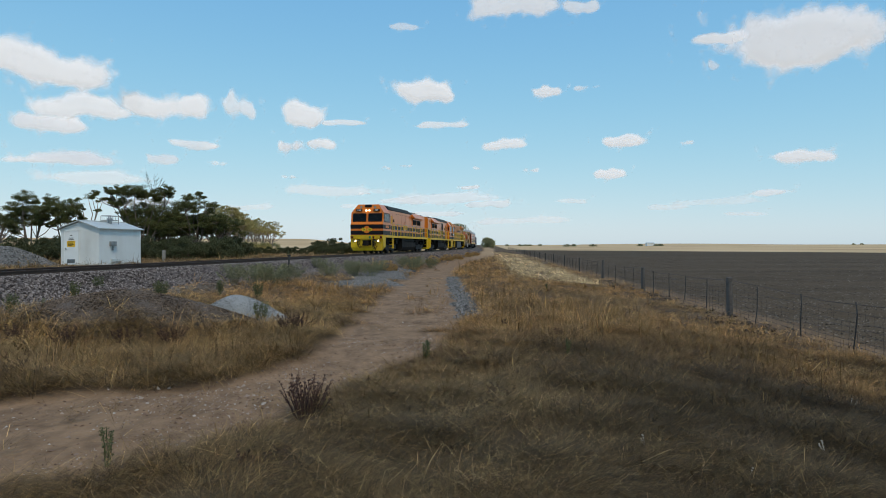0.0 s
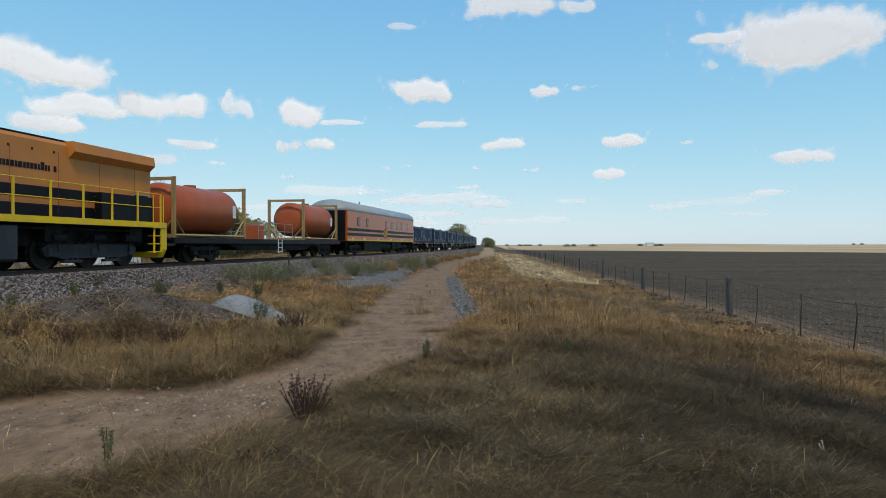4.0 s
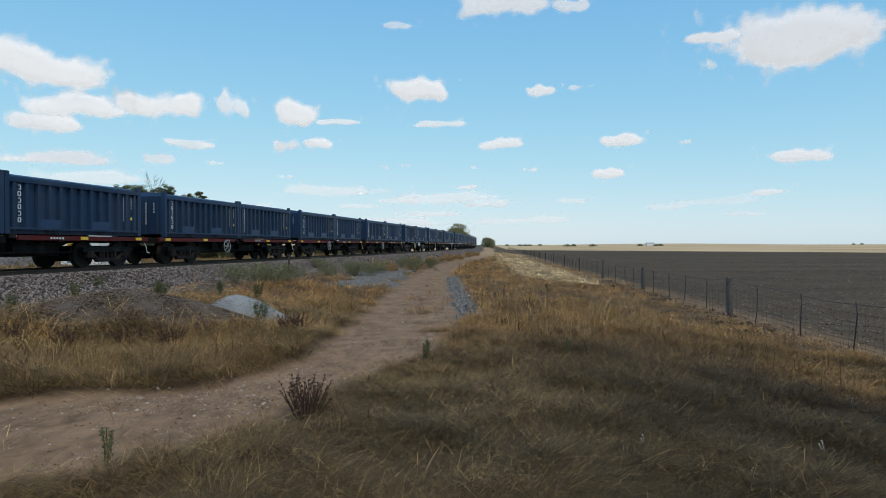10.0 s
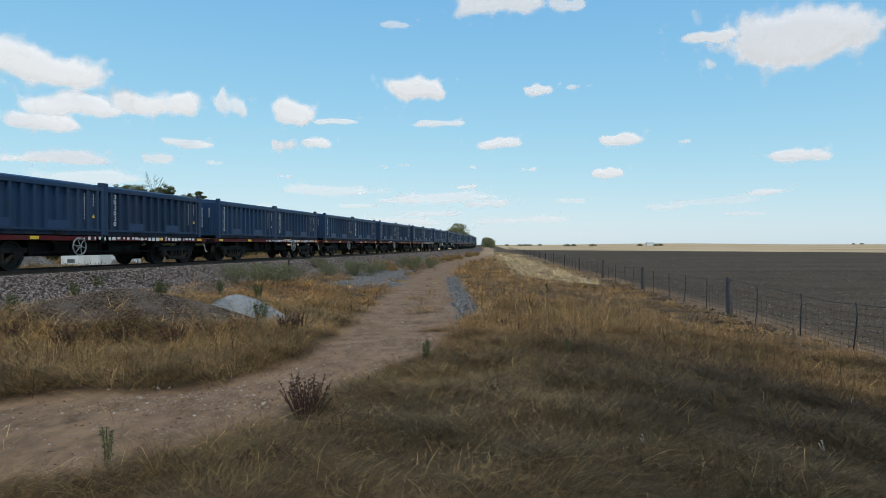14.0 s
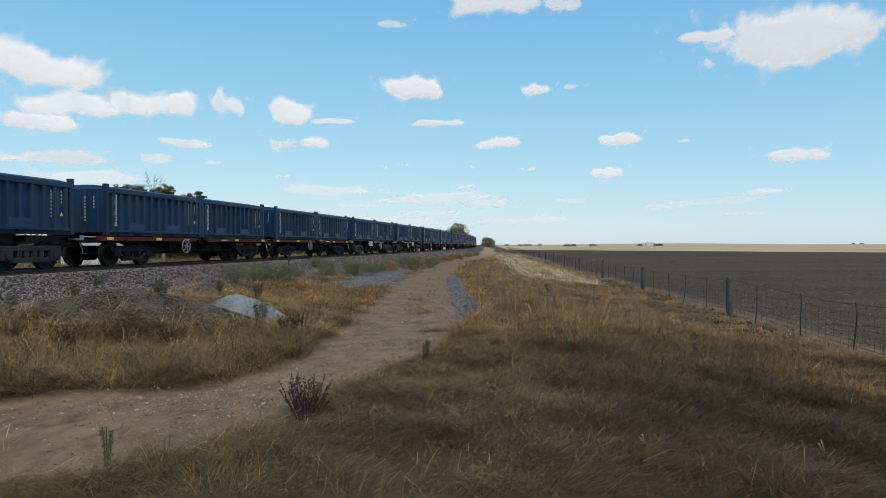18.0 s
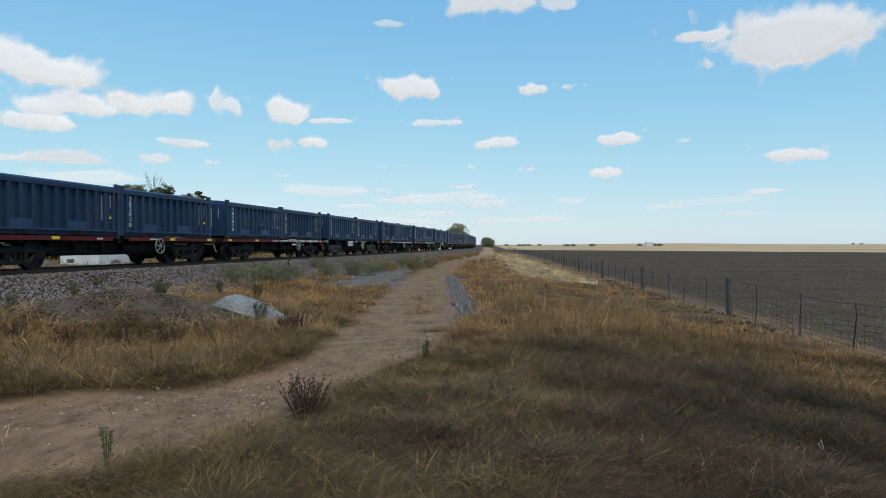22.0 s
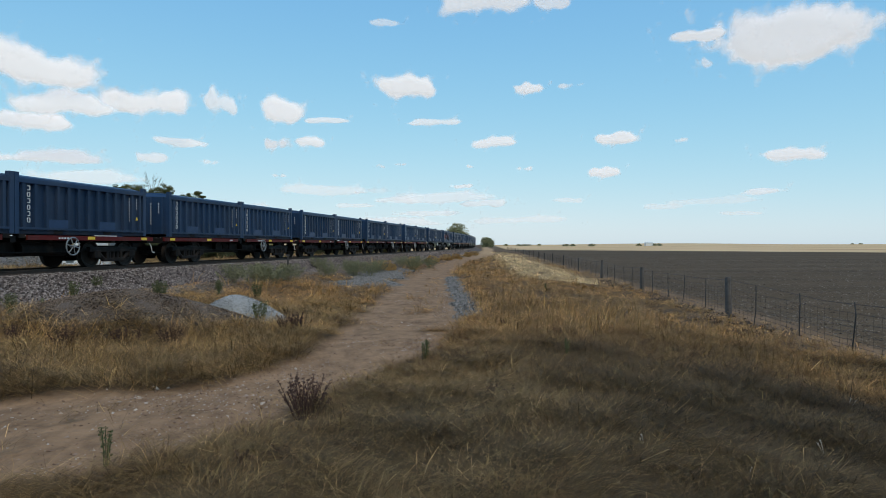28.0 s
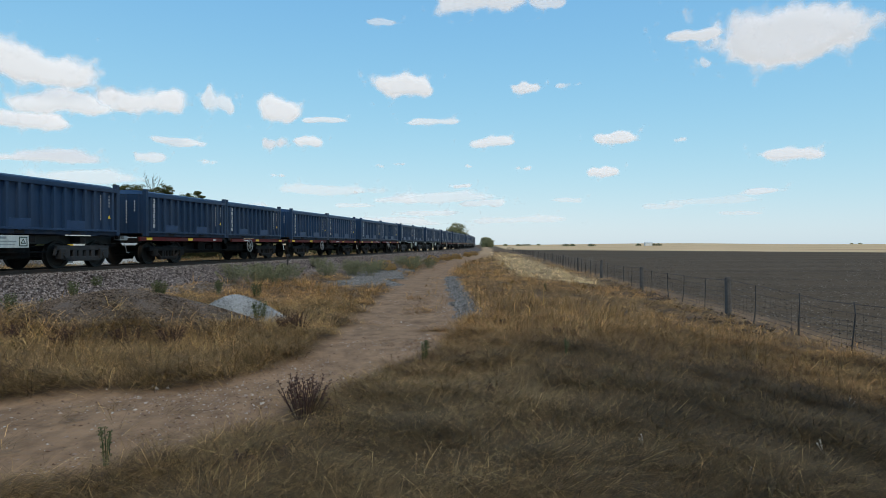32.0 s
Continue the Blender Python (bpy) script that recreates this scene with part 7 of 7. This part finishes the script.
def grass(name, n, r0, r1, per, label, seed, tall=1.0, where=None, upright=0.0, litter=False, span=(-41, 41)):
    rng = np.random.default_rng(seed)
    r = r0 * (r1 / r0) ** rng.uniform(0, 1, n)
    a = np.radians(rng.uniform(*span, n))
    x, y = r * np.sin(a), r * np.cos(a)
    e, g = track_offset(x, y), fence_gap(x, y)
    big = lumps(x, y, 0.55)
    patch = smooth(0.62, 0.85, lumps(x + 1, y, 2.3) + 0.3 * lumps(x, y, 6.1)) * smooth(7, 10, y)          # tufts that have come up in the track
    ok = (road_mask(x, y) - 0.9 * patch < 0.25 + 0.3 * rng.random(n) ** 3 + (rng.random(n) < 0.004)) & ((e > 3.3) | (e < -3.6)) & (g < 0.4) & (gravel_mask(x, y) < 0.4)
    if litter:
        ok = (road_mask(x, y) > 0.3) & (lumps(x, y, 1.9) + 0.6 * lumps(x, y, 5.3) + rng.normal(0, 0.35, n) > 0.45)
    ok &= ~(((x + 1.38) / 0.4) ** 2 + ((y - 6.25) / 0.42) ** 2 < 1)
    ok &= ~(((x + 6.35) / 2.55) ** 2 + ((y - 13.2) / 1.95) ** 2 + 0.22 * lumps(x, y, 3.1) < 1 - 0.35 * (rng.random(n) < 0.12)) & ~(((x + 4.72) / 1.2) ** 2 + ((y - 14.5) / 1.05) ** 2 < 1)
    ok &= (g < -0.35) | (rng.random(n) < 0.35)
    ok &= (e > 6.0 + 1.5 * lumps(x, y, 1.1)) | (e < -3.6) | (rng.random(n) < 0.14)
    if where is not None:
        ok &= where(x, y, rng)
    x, y, r, e, g, big = x[ok], y[ok], r[ok], e[ok], g[ok], big[ok]
    m = len(x)
    # zones: matted grey-brown in front, orange dry weed in drifts, a pale straw drift by the fence
    orange = np.clip(0.5 + 0.8 * lumps(x + 3, y, 0.42) + 0.35 * smooth(12, 24, y) + 0.2 * smooth(5.5, 8, x) * smooth(9, 12, y), 0, 1) * smooth(6, 12, np.hypot(x, y))
    orange = np.maximum(orange, 0.9 * smooth(1.6, 0.8, np.abs(x + 5.2) / 2.0) * smooth(17, 20, y) * smooth(30, 26, y))
    gold = smooth(4.4, 6.0, x) * smooth(7, 9, y) * smooth(20, 15, y) * np.clip(0.65 + 0.7 * lumps(x, y, 1.2), 0, 1)          # golden weeds along the fence
    orange = np.maximum(orange * (1 - 0.8 * smooth(0, -2, x) * smooth(17, 14, y)), 0.85 * gold) * (e > 0)
    orange = np.maximum(orange, 0.9 * smooth(3.2, 1.4, np.hypot(x - 7.6, (y - 31) * 0.4)) * np.clip(0.7 + 0.5 * lumps(x, y, 1.7), 0, 1))
    orange = orange * (1 - 0.55 * smooth(0, 1.5, x) * smooth(24, 18, y) * (1 - gold))
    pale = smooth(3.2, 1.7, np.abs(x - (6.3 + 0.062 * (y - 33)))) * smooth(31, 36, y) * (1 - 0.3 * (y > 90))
    # all grass blends towards the pale tone between 55 and 110 m
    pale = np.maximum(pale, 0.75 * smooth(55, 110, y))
    olive = 0.45 * np.clip(0.15 + 0.9 * lumps(x - 2, y + 5, 1.3), 0, 1) * (1 - orange) * (1 - pale)
    h = (0.40 - 0.04 * orange + 0.07 * big) * (1 - 0.35 * smooth(-3.0, -0.6, g)) * tall * (1 + 0.25 * smooth(20, 60, r))
    swirl = 2.2 * lumps(x, y, 0.8) + 0.6
    k = m * per
    rep = lambda q: np.repeat(q, per)
    X, Y, H, R = rep(x), rep(y), rep(h) * rng.uniform(0.45, 1.35, k), rep(r)
    spread = 0.05 + 0.0035 * R
    X, Y = X + rng.normal(0, 1, k) * spread, Y + rng.normal(0, 1, k) * spread
    th = rep(swirl * 0.9 + 1.5 * lumps(x, y, 2.7) + 3.14159 * (rng.random(m) < 0.35)) + rng.normal(0, 0.85, k)
    lay = np.clip(rng.normal(1.42 - upright, 0.22, k), 0.05, 1.5)
    bend = rng.normal(0, 0.6, k)
    lie = 0.75 if upright < 0.3 else 1.0          # the mat is combed sideways by the wind
    dx, dy = np.cos(th), np.sin(th) * lie
    dx, dy = dx / np.hypot(dx, dy), dy / np.hypot(dx, dy)
    mound = np.clip(0.35 + 0.6 * lumps(X, Y, 3.4) + 0.45 * lumps(X + 7, Y, 8.3), 0, 1.2)          # matted hummocks and hollows
    z0 = level(X, Y) - 0.015 + on_heap(X, Y) + (0.02 + 0.22 * mound) * rng.random(k) ** 0.8 * (upright < 0.3) * (not litter)
    wdt = np.maximum(0.0009, R * 0.00027) * rng.uniform(0.7, 1.4, k)
    sx, sy = -dy * wdt, dx * wdt
    L1, L2 = H * 0.55, H * 0.55
    c1, s1 = np.cos(lay * 0.92), np.sin(lay * 0.92)
    c2, s2 = np.cos(lay * 1.4), np.sin(lay * 1.4)
    m1 = np.stack([X + dx * L1 * s1, Y + dy * L1 * s1, z0 + L1 * c1], 1)
    ex, ey = np.cos(th + bend), np.sin(th + bend) * lie
    ex, ey = ex / np.hypot(ex, ey), ey / np.hypot(ex, ey)
    tip = np.stack([m1[:, 0] + ex * L2 * s2, m1[:, 1] + ey * L2 * s2, np.maximum(m1[:, 2] + L2 * c2, z0 - 0.01)], 1)
    side = np.stack([sx, sy, np.zeros(k)], 1)
    base = np.stack([X, Y, z0], 1)
    v = np.stack([base - side, base + side, m1 - side * 0.8, m1 + side * 0.8, tip], 1).reshape(-1, 3)
    f = np.array([(0, 1, 3), (0, 3, 2), (2, 3, 4)])
    faces = (np.arange(k)[:, None, None] * 5 + f[None]).reshape(-1, 3)
    ob = raw(name, v, faces, M_GRASS)
    C = lambda *q: np.array(q)[None]
    grey, strw, olv, org, ple = C(0.215, 0.1445, 0.067), C(0.50, 0.347, 0.150), C(0.215, 0.162, 0.061), C(0.48, 0.282, 0.100), C(0.76, 0.62, 0.36)
    mixr = rng.random((k, 1))
    col = np.where(mixr < 0.55 - 0.3 * rep((x < -2.5) & (y > 8))[:, None], grey, strw)
    col = col * (1 - 0.65 * rep(olive)[:, None]) + olv * 0.65 * rep(olive)[:, None]
    col = col * (1 - 0.8 * rep(orange)[:, None]) + org * 0.8 * rep(orange)[:, None]
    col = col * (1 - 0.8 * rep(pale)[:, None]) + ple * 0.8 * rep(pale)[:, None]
    col = col * C(1.02, 0.935, 0.875) * rep(np.where(e > 0, 1.0, 0.75))[:, None]          # dull grass beyond the line
    col = col * (1 - smooth(11, 6, R)[:, None] * C(0.13, 0.07, 0.0) * rep(smooth(-2.5, 0, x))[:, None])          # greyer within 11 m of the camera, mostly right of the track
    thatch_shade = 1 - 0.36 * smooth(-1.0, 3, x) * (1 - smooth(9, 16, y)) * (1 - 0.8 * gold)      # dull thatch and cloud shade on the near verge, both put into the colour
    depth_tone = (1 + 0.30 * smooth(8.5, 13, y)) * (1 - 0.12 * smooth(-1.5, 0.5, x) * smooth(7.5, 6.2, y)) * (1 - 0.22 * smooth(1.5, 3.5, x) * smooth(8.5, 6.5, y))      # paler from 8.5 m on; more painted shade close by at right
    tuft = rng.uniform(0.5, 1.5, m) * thatch_shade * depth_tone * (1 + 0.32 * lumps(x, y, 2.4) + 0.2 * lumps(x, y + 3, 0.9))
    glint = np.where(rng.random((k, 1)) < 0.19, 1.55 + 0.75 * smooth(10, 6, R)[:, None], 1.0)      # bleached stalks among dull ones
    col = col * 0.62 * rep(tuft * (1 + 0.25 * pale))[:, None] * glint * rng.uniform(0.35, 1.35, (k, 1)) * rng.uniform(0.94, 1.06, (k, 3))
    rgba = np.concatenate([np.repeat(col, 5, 0), np.ones((k * 5, 1))], 1).astype(np.float32)
    at = ob.data.color_attributes.new("tint", "FLOAT_COLOR", "POINT")
    at.data.foreach_set("color", rgba.ravel())
    return tagged(ob, label, "grass", kind="stuff")


grass("matted_grass", 17000, 2.6, 15, 24, "thick matted dry grass close to the camera", 5, 0.95)
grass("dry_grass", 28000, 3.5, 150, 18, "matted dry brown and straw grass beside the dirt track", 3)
grass("grass_litter", 7000, 3.5, 40, 8, "broken dry stalks lying on the dirt track", 18, 0.13, None, 0.0, True)
grass("verge_grass", 9000, 1.2, 16, 14, "matted dry grass behind the camera", 38, 0.9, None, 0.0, False, (41, 319))
# wispy straw grass round the heaps
grass("straw_grass", 6000, 9.5, 20, 18, "wispy straw-yellow grass round the gravel heaps", 28, 1.05, lambda x, y, rng: (x < -2.0) & (x > -12) & (lumps(x, y, 1.5) + rng.normal(0, 0.4, len(x)) > -0.2), 0.3)
# looser taller weed stalks standing over it
grass("tall_dry_grass", 4600, 8.0, 90, 9, "taller wispy orange-brown dry weed grass", 8, 1.25, lambda x, y, rng: lumps(x + 3, y, 0.42) + 0.4 * lumps(x, y, 1.9) + rng.normal(0, 0.3, len(x)) + 0.5 * ((x > 4.8) & (y < 17)) > 0.1, 0.75)


# ---- clouds: soft lens-shaped banks far off, drifting slowly ----
def cloud_mat():
    m = bpy.data.materials.new("cloud")
    m.use_nodes = True
    n, l = m.node_tree.nodes, m.node_tree.links
    out = n["Material Output"]
    n.remove(n["Principled BSDF"])
    at = n.new("ShaderNodeAttribute")
    at.attribute_name = "soft"
    tc = n.new("ShaderNodeTexCoord")
    nz = n.new("ShaderNodeTexNoise")
    nz.inputs["Scale"].default_value, nz.inputs["Detail"].default_value, nz.inputs["Roughness"].default_value = 0.015, 6.0, 0.48
    l.new(tc.outputs["Object"], nz.inputs["Vector"])
    sub = n.new("ShaderNodeMath")
    sub.operation = "MULTIPLY_ADD"
    sub.inputs[1].default_value, sub.inputs[2].default_value = 3.0, -1.5
    l.new(nz.outputs["Fac"], sub.inputs[0])
    add = n.new("ShaderNodeMath")
    l.new(at.outputs["Fac"], add.inputs[0])
    l.new(sub.outputs[0], add.inputs[1])
    mr = n.new("ShaderNodeMapRange")
    mr.interpolation_type = "SMOOTHSTEP"
    mr.inputs["From Min"].default_value, mr.inputs["From Max"].default_value = -0.3, 1.25
    l.new(add.outputs[0], mr.inputs["Value"])
    ml = n.new("ShaderNodeMath")
    ml.operation = "MULTIPLY"
    at2 = n.new("ShaderNodeAttribute")
    at2.attribute_name = "thick"
    l.new(mr.outputs[0], ml.inputs[0])
    l.new(at2.outputs["Fac"], ml.inputs[1])
    d, em, tr = n.new("ShaderNodeBsdfDiffuse"), n.new("ShaderNodeEmission"), n.new("ShaderNodeBsdfTransparent")
    d.inputs["Color"].default_value = (0.60, 0.62, 0.66, 1)
    em.inputs["Color"].default_value, em.inputs["Strength"].default_value = (1.0, 0.975, 0.98, 1), 0.405
    ad, mx = n.new("ShaderNodeAddShader"), n.new("ShaderNodeMixShader")
    l.new(d.outputs[0], ad.inputs[0])
    l.new(em.outputs[0], ad.inputs[1])
    l.new(ml.outputs[0], mx.inputs[0])
    l.new(tr.outputs[0], mx.inputs[1])
    l.new(ad.outputs[0], mx.inputs[2])
    l.new(mx.outputs[0], out.inputs["Surface"])
    return m


M_CLOUD = cloud_mat()
CLOUDS = []
CLOUD_R = 3000.0
# bearing in thousandths of the focal length (right, up), width, height, thickness, drift over the clip
CLOUD_ROWS = (
    (-619, 286, 165, 78, 95, -22, 0), (-574, 220, 140, 52, 85, -34, 6), (-428, 221, 142, 55, 90, -40, 8), (-318, 221, 55, 55, 60, -36, 8), (-222, 208, 95, 55, 90, -40, 8),
    (-155, 192, 80, 14, 60, -32, 4), (-35, 243, 110, 56, 95, -36, 10), (-4, 190, 105, 17, 60, -14, 5), (160, 241, 58, 25, 80, -36, 6), (224, 248, 48, 14, 45, -30, 4),
    (90, 159, 85, 26, 80, -20, 4), (284, 167, 85, 33, 95, -13, 5), (382, 161, 27, 13, 60, -10, 5), (563, 140, 92, 28, 95, -18, 4), (262, 115, 55, 28, 90, -10, 3),
    (510, 84, 64, 16, 60, -13, 2), (-189, 159, 52, 26, 80, -22, 4), (-238, 160, 50, 36, 85, -26, 5), (-393, 159, 86, 21, 65, -30, 5), (-442, 137, 54, 26, 60, -20, 3),
    (-620, 195, 120, 42, 80, -30, 4), (-605, 137, 165, 30, 85, -22, 3), (555, 341, 262, 122, 100, -26, 5), (425, 325, 95, 26, 90, -46, 5), (107, 376, 150, 52, 75, -60, 8),
    (218, 377, 62, 30, 60, -60, 8), (-61, 342, 58, 16, 40, -40, 8), (417, 285, 32, 27, 45, -12, 4), (36, 92, 50, 15, 75, -13, 2), (-92, 121, 26, 10, 45, -10, 3),
    (-57, 125, 26, 10, 45, -10, 3), (138, 119, 32, 14, 55, -12, 3), (50, 121, 22, 9, 45, -12, 3), (-242, 108, 32, 10, 45, -18, 2), (-123, 82, 30, 10, 50, -8, 2),
    (68, 65, 80, 18, 50, -8, 1), (-70, 70, 90, 16, 40, -8, 1), (-130, 62, 70, 12, 35, -8, 1), (-20, 50, 120, 14, 40, -6, 1), (200, 70, 60, 12, 35, -6, 1), (-310, 60, 90, 14, 30, -8, 1),
    (350, 60, 70, 14, 30, -8, 1), (470, 50, 60, 10, 35, -8, 1), (-480, 70, 120, 22, 40, -8, 1), (-355, 130, 40, 14, 40, -16, 2), (-360, 156, 30, 14, 40, -20, 3),
    (-160, 88, 190, 26, 36, -8, 1), (10, 76, 210, 30, 42, -7, 1), (120, 40, 170, 20, 34, -5, 1), (-60, 36, 190, 22, 40, -5, 1), (-560, 108, 180, 30, 40, -10, 1), (430, 70, 150, 18, 24, -6, 1))


def cloud(u, v, w, h, thick, seed):
    """One bank: two bulged sheets back to back; its outline is a sum of puffs over a flat base."""
    rng = np.random.default_rng(seed)
    away = CLOUD_R * (1.0 + 0.002 * (seed % 50) + (0.2 if w > 600 else 0.0))
    K = away / 1130.0 * 1.02
    W, H = w * K, h * K
    nx, nz = (64, 44) if w > 50 else (34, 26)
    gx, gz = np.meshgrid(np.linspace(-0.85, 0.85, nx), np.linspace(-0.85, 0.85, nz), indexing="ij")
    field = np.zeros_like(gx)
    p = rng.uniform(0, 6.28, 6)
    wx = gx + 0.03 * np.sin(gz * 7 + p[0]) + 0.012 * np.sin(gx * 13 + gz * 9 + p[1])
    wz = gz + 0.04 * np.sin(gx * 6 + p[3]) + 0.02 * np.sin(gx * 13 - gz * 8 + p[4])
    for k in range(20 if w > 50 else 9):
        cx = rng.uniform(-0.38, 0.38)
        hump = 0.5 + 0.5 * math.cos(cx * 4 + p[2])
        cz = rng.uniform(-0.2, -0.2 + 0.42 * hump * (1 - 1.6 * abs(cx)) + 0.05)
        rx, rz = rng.uniform(0.08, 0.19), rng.uniform(0.19, 0.36)
        d2 = ((wx - cx) / rx) ** 2 + ((wz - cz) / np.where(wz < cz, rz * 0.8, rz)) ** 2
        field = field + rng.uniform(0.5, 1.0) * np.exp(-1.1 * d2)
    soft = np.clip(0.85 * field - 0.62, -1.4, 1.35)
    edge = np.maximum(np.abs(gx), np.abs(gz)) / 0.85
    soft = soft - 1.2 * np.clip(edge - 0.82, 0, 1) / 0.18
    bulge = np.clip(field, 0, 3) ** 0.8 * H * 0.02
    vs, fs = [], []
    i, j = np.meshgrid(np.arange(nx - 1), np.arange(nz - 1), indexing="ij")
    q = np.stack([i * nz + j, (i + 1) * nz + j, (i + 1) * nz + j + 1, i * nz + j + 1], -1).reshape(-1, 4)
    q = q[soft.ravel()[q].max(1) > -0.85]          # only where there is cloud
    for k, sgn in enumerate((-1, 1)):
        vs.append(np.stack([gx.ravel() * W, sgn * (bulge.ravel() + 2.0), gz.ravel() * H], 1))
        fs.append((q if sgn < 0 else q[:, ::-1]) + k * nx * nz)
    ob = raw("cloud", np.concatenate(vs), np.concatenate(fs), M_CLOUD, smooth=True)
    for nm, val in (("soft", np.tile(soft.ravel(), 2)), ("thick", np.full(2 * nx * nz, thick / 112))):
        at = ob.data.attributes.new(nm, "FLOAT", "POINT")
        at.data.foreach_set("value", val.astype(np.float32))
    tagged(ob, "soft white fair-weather cumulus cloud drifting in blue sky" if thick > 55 else "faint thin wisp of white cloud low in the sky", "cloud", "clouds")
    eye = Vector((0, 0, CAM_Z))
    way = Vector((u / 1000, 1, v / 1000)).normalized()
    ob.matrix_basis = Matrix.Translation(eye + way * away) @ Matrix.Rotation(-math.atan2(way.x, way.y), 4, "Z") @ Matrix.Rotation(math.asin(way.z), 4, "X")
    return ob, way


for i, (u, v, w, h, thick, du, dv) in enumerate(CLOUD_ROWS):
    ob, way = cloud(u, v, w, h, thick, 100 + i)
    k = way.y * CLOUD_R / 1000 / 1.13 / 32
    CLOUDS.append((ob, tuple(ob.matrix_basis.translation), (du * k, 0, dv * k)))


# ---- what moves ----
def train_at(t):
    """Metres along the track at which the first container's front rides."""
    return (((((2.2988776e-07 * t - 2.4979008e-05) * t + 0.0010232508) * t - 0.01972355) * t + 0.24165031) * t - 24.945285) * t + 145.53393


def motions():
    for ob, back, way, lift in MOVING:
        rows = []
        for k in range(33):
            px, py, h = track(train_at(k) + back)
            h = float(h)
            rows.append((k, pose(float(px), float(py), RAIL_Z + lift, 0, 0, math.degrees(math.atan2(-way * math.cos(h), -way * math.sin(h))))))
        walk(ob, rows)
    for ob, place, drift in CLOUDS:
        walk(ob, [(t, Matrix.Translation(Vector(place) + Vector(drift) * t) @ ob.matrix_basis.to_3x3().to_4x4()) for t in (0, 16, 32)])


motions()
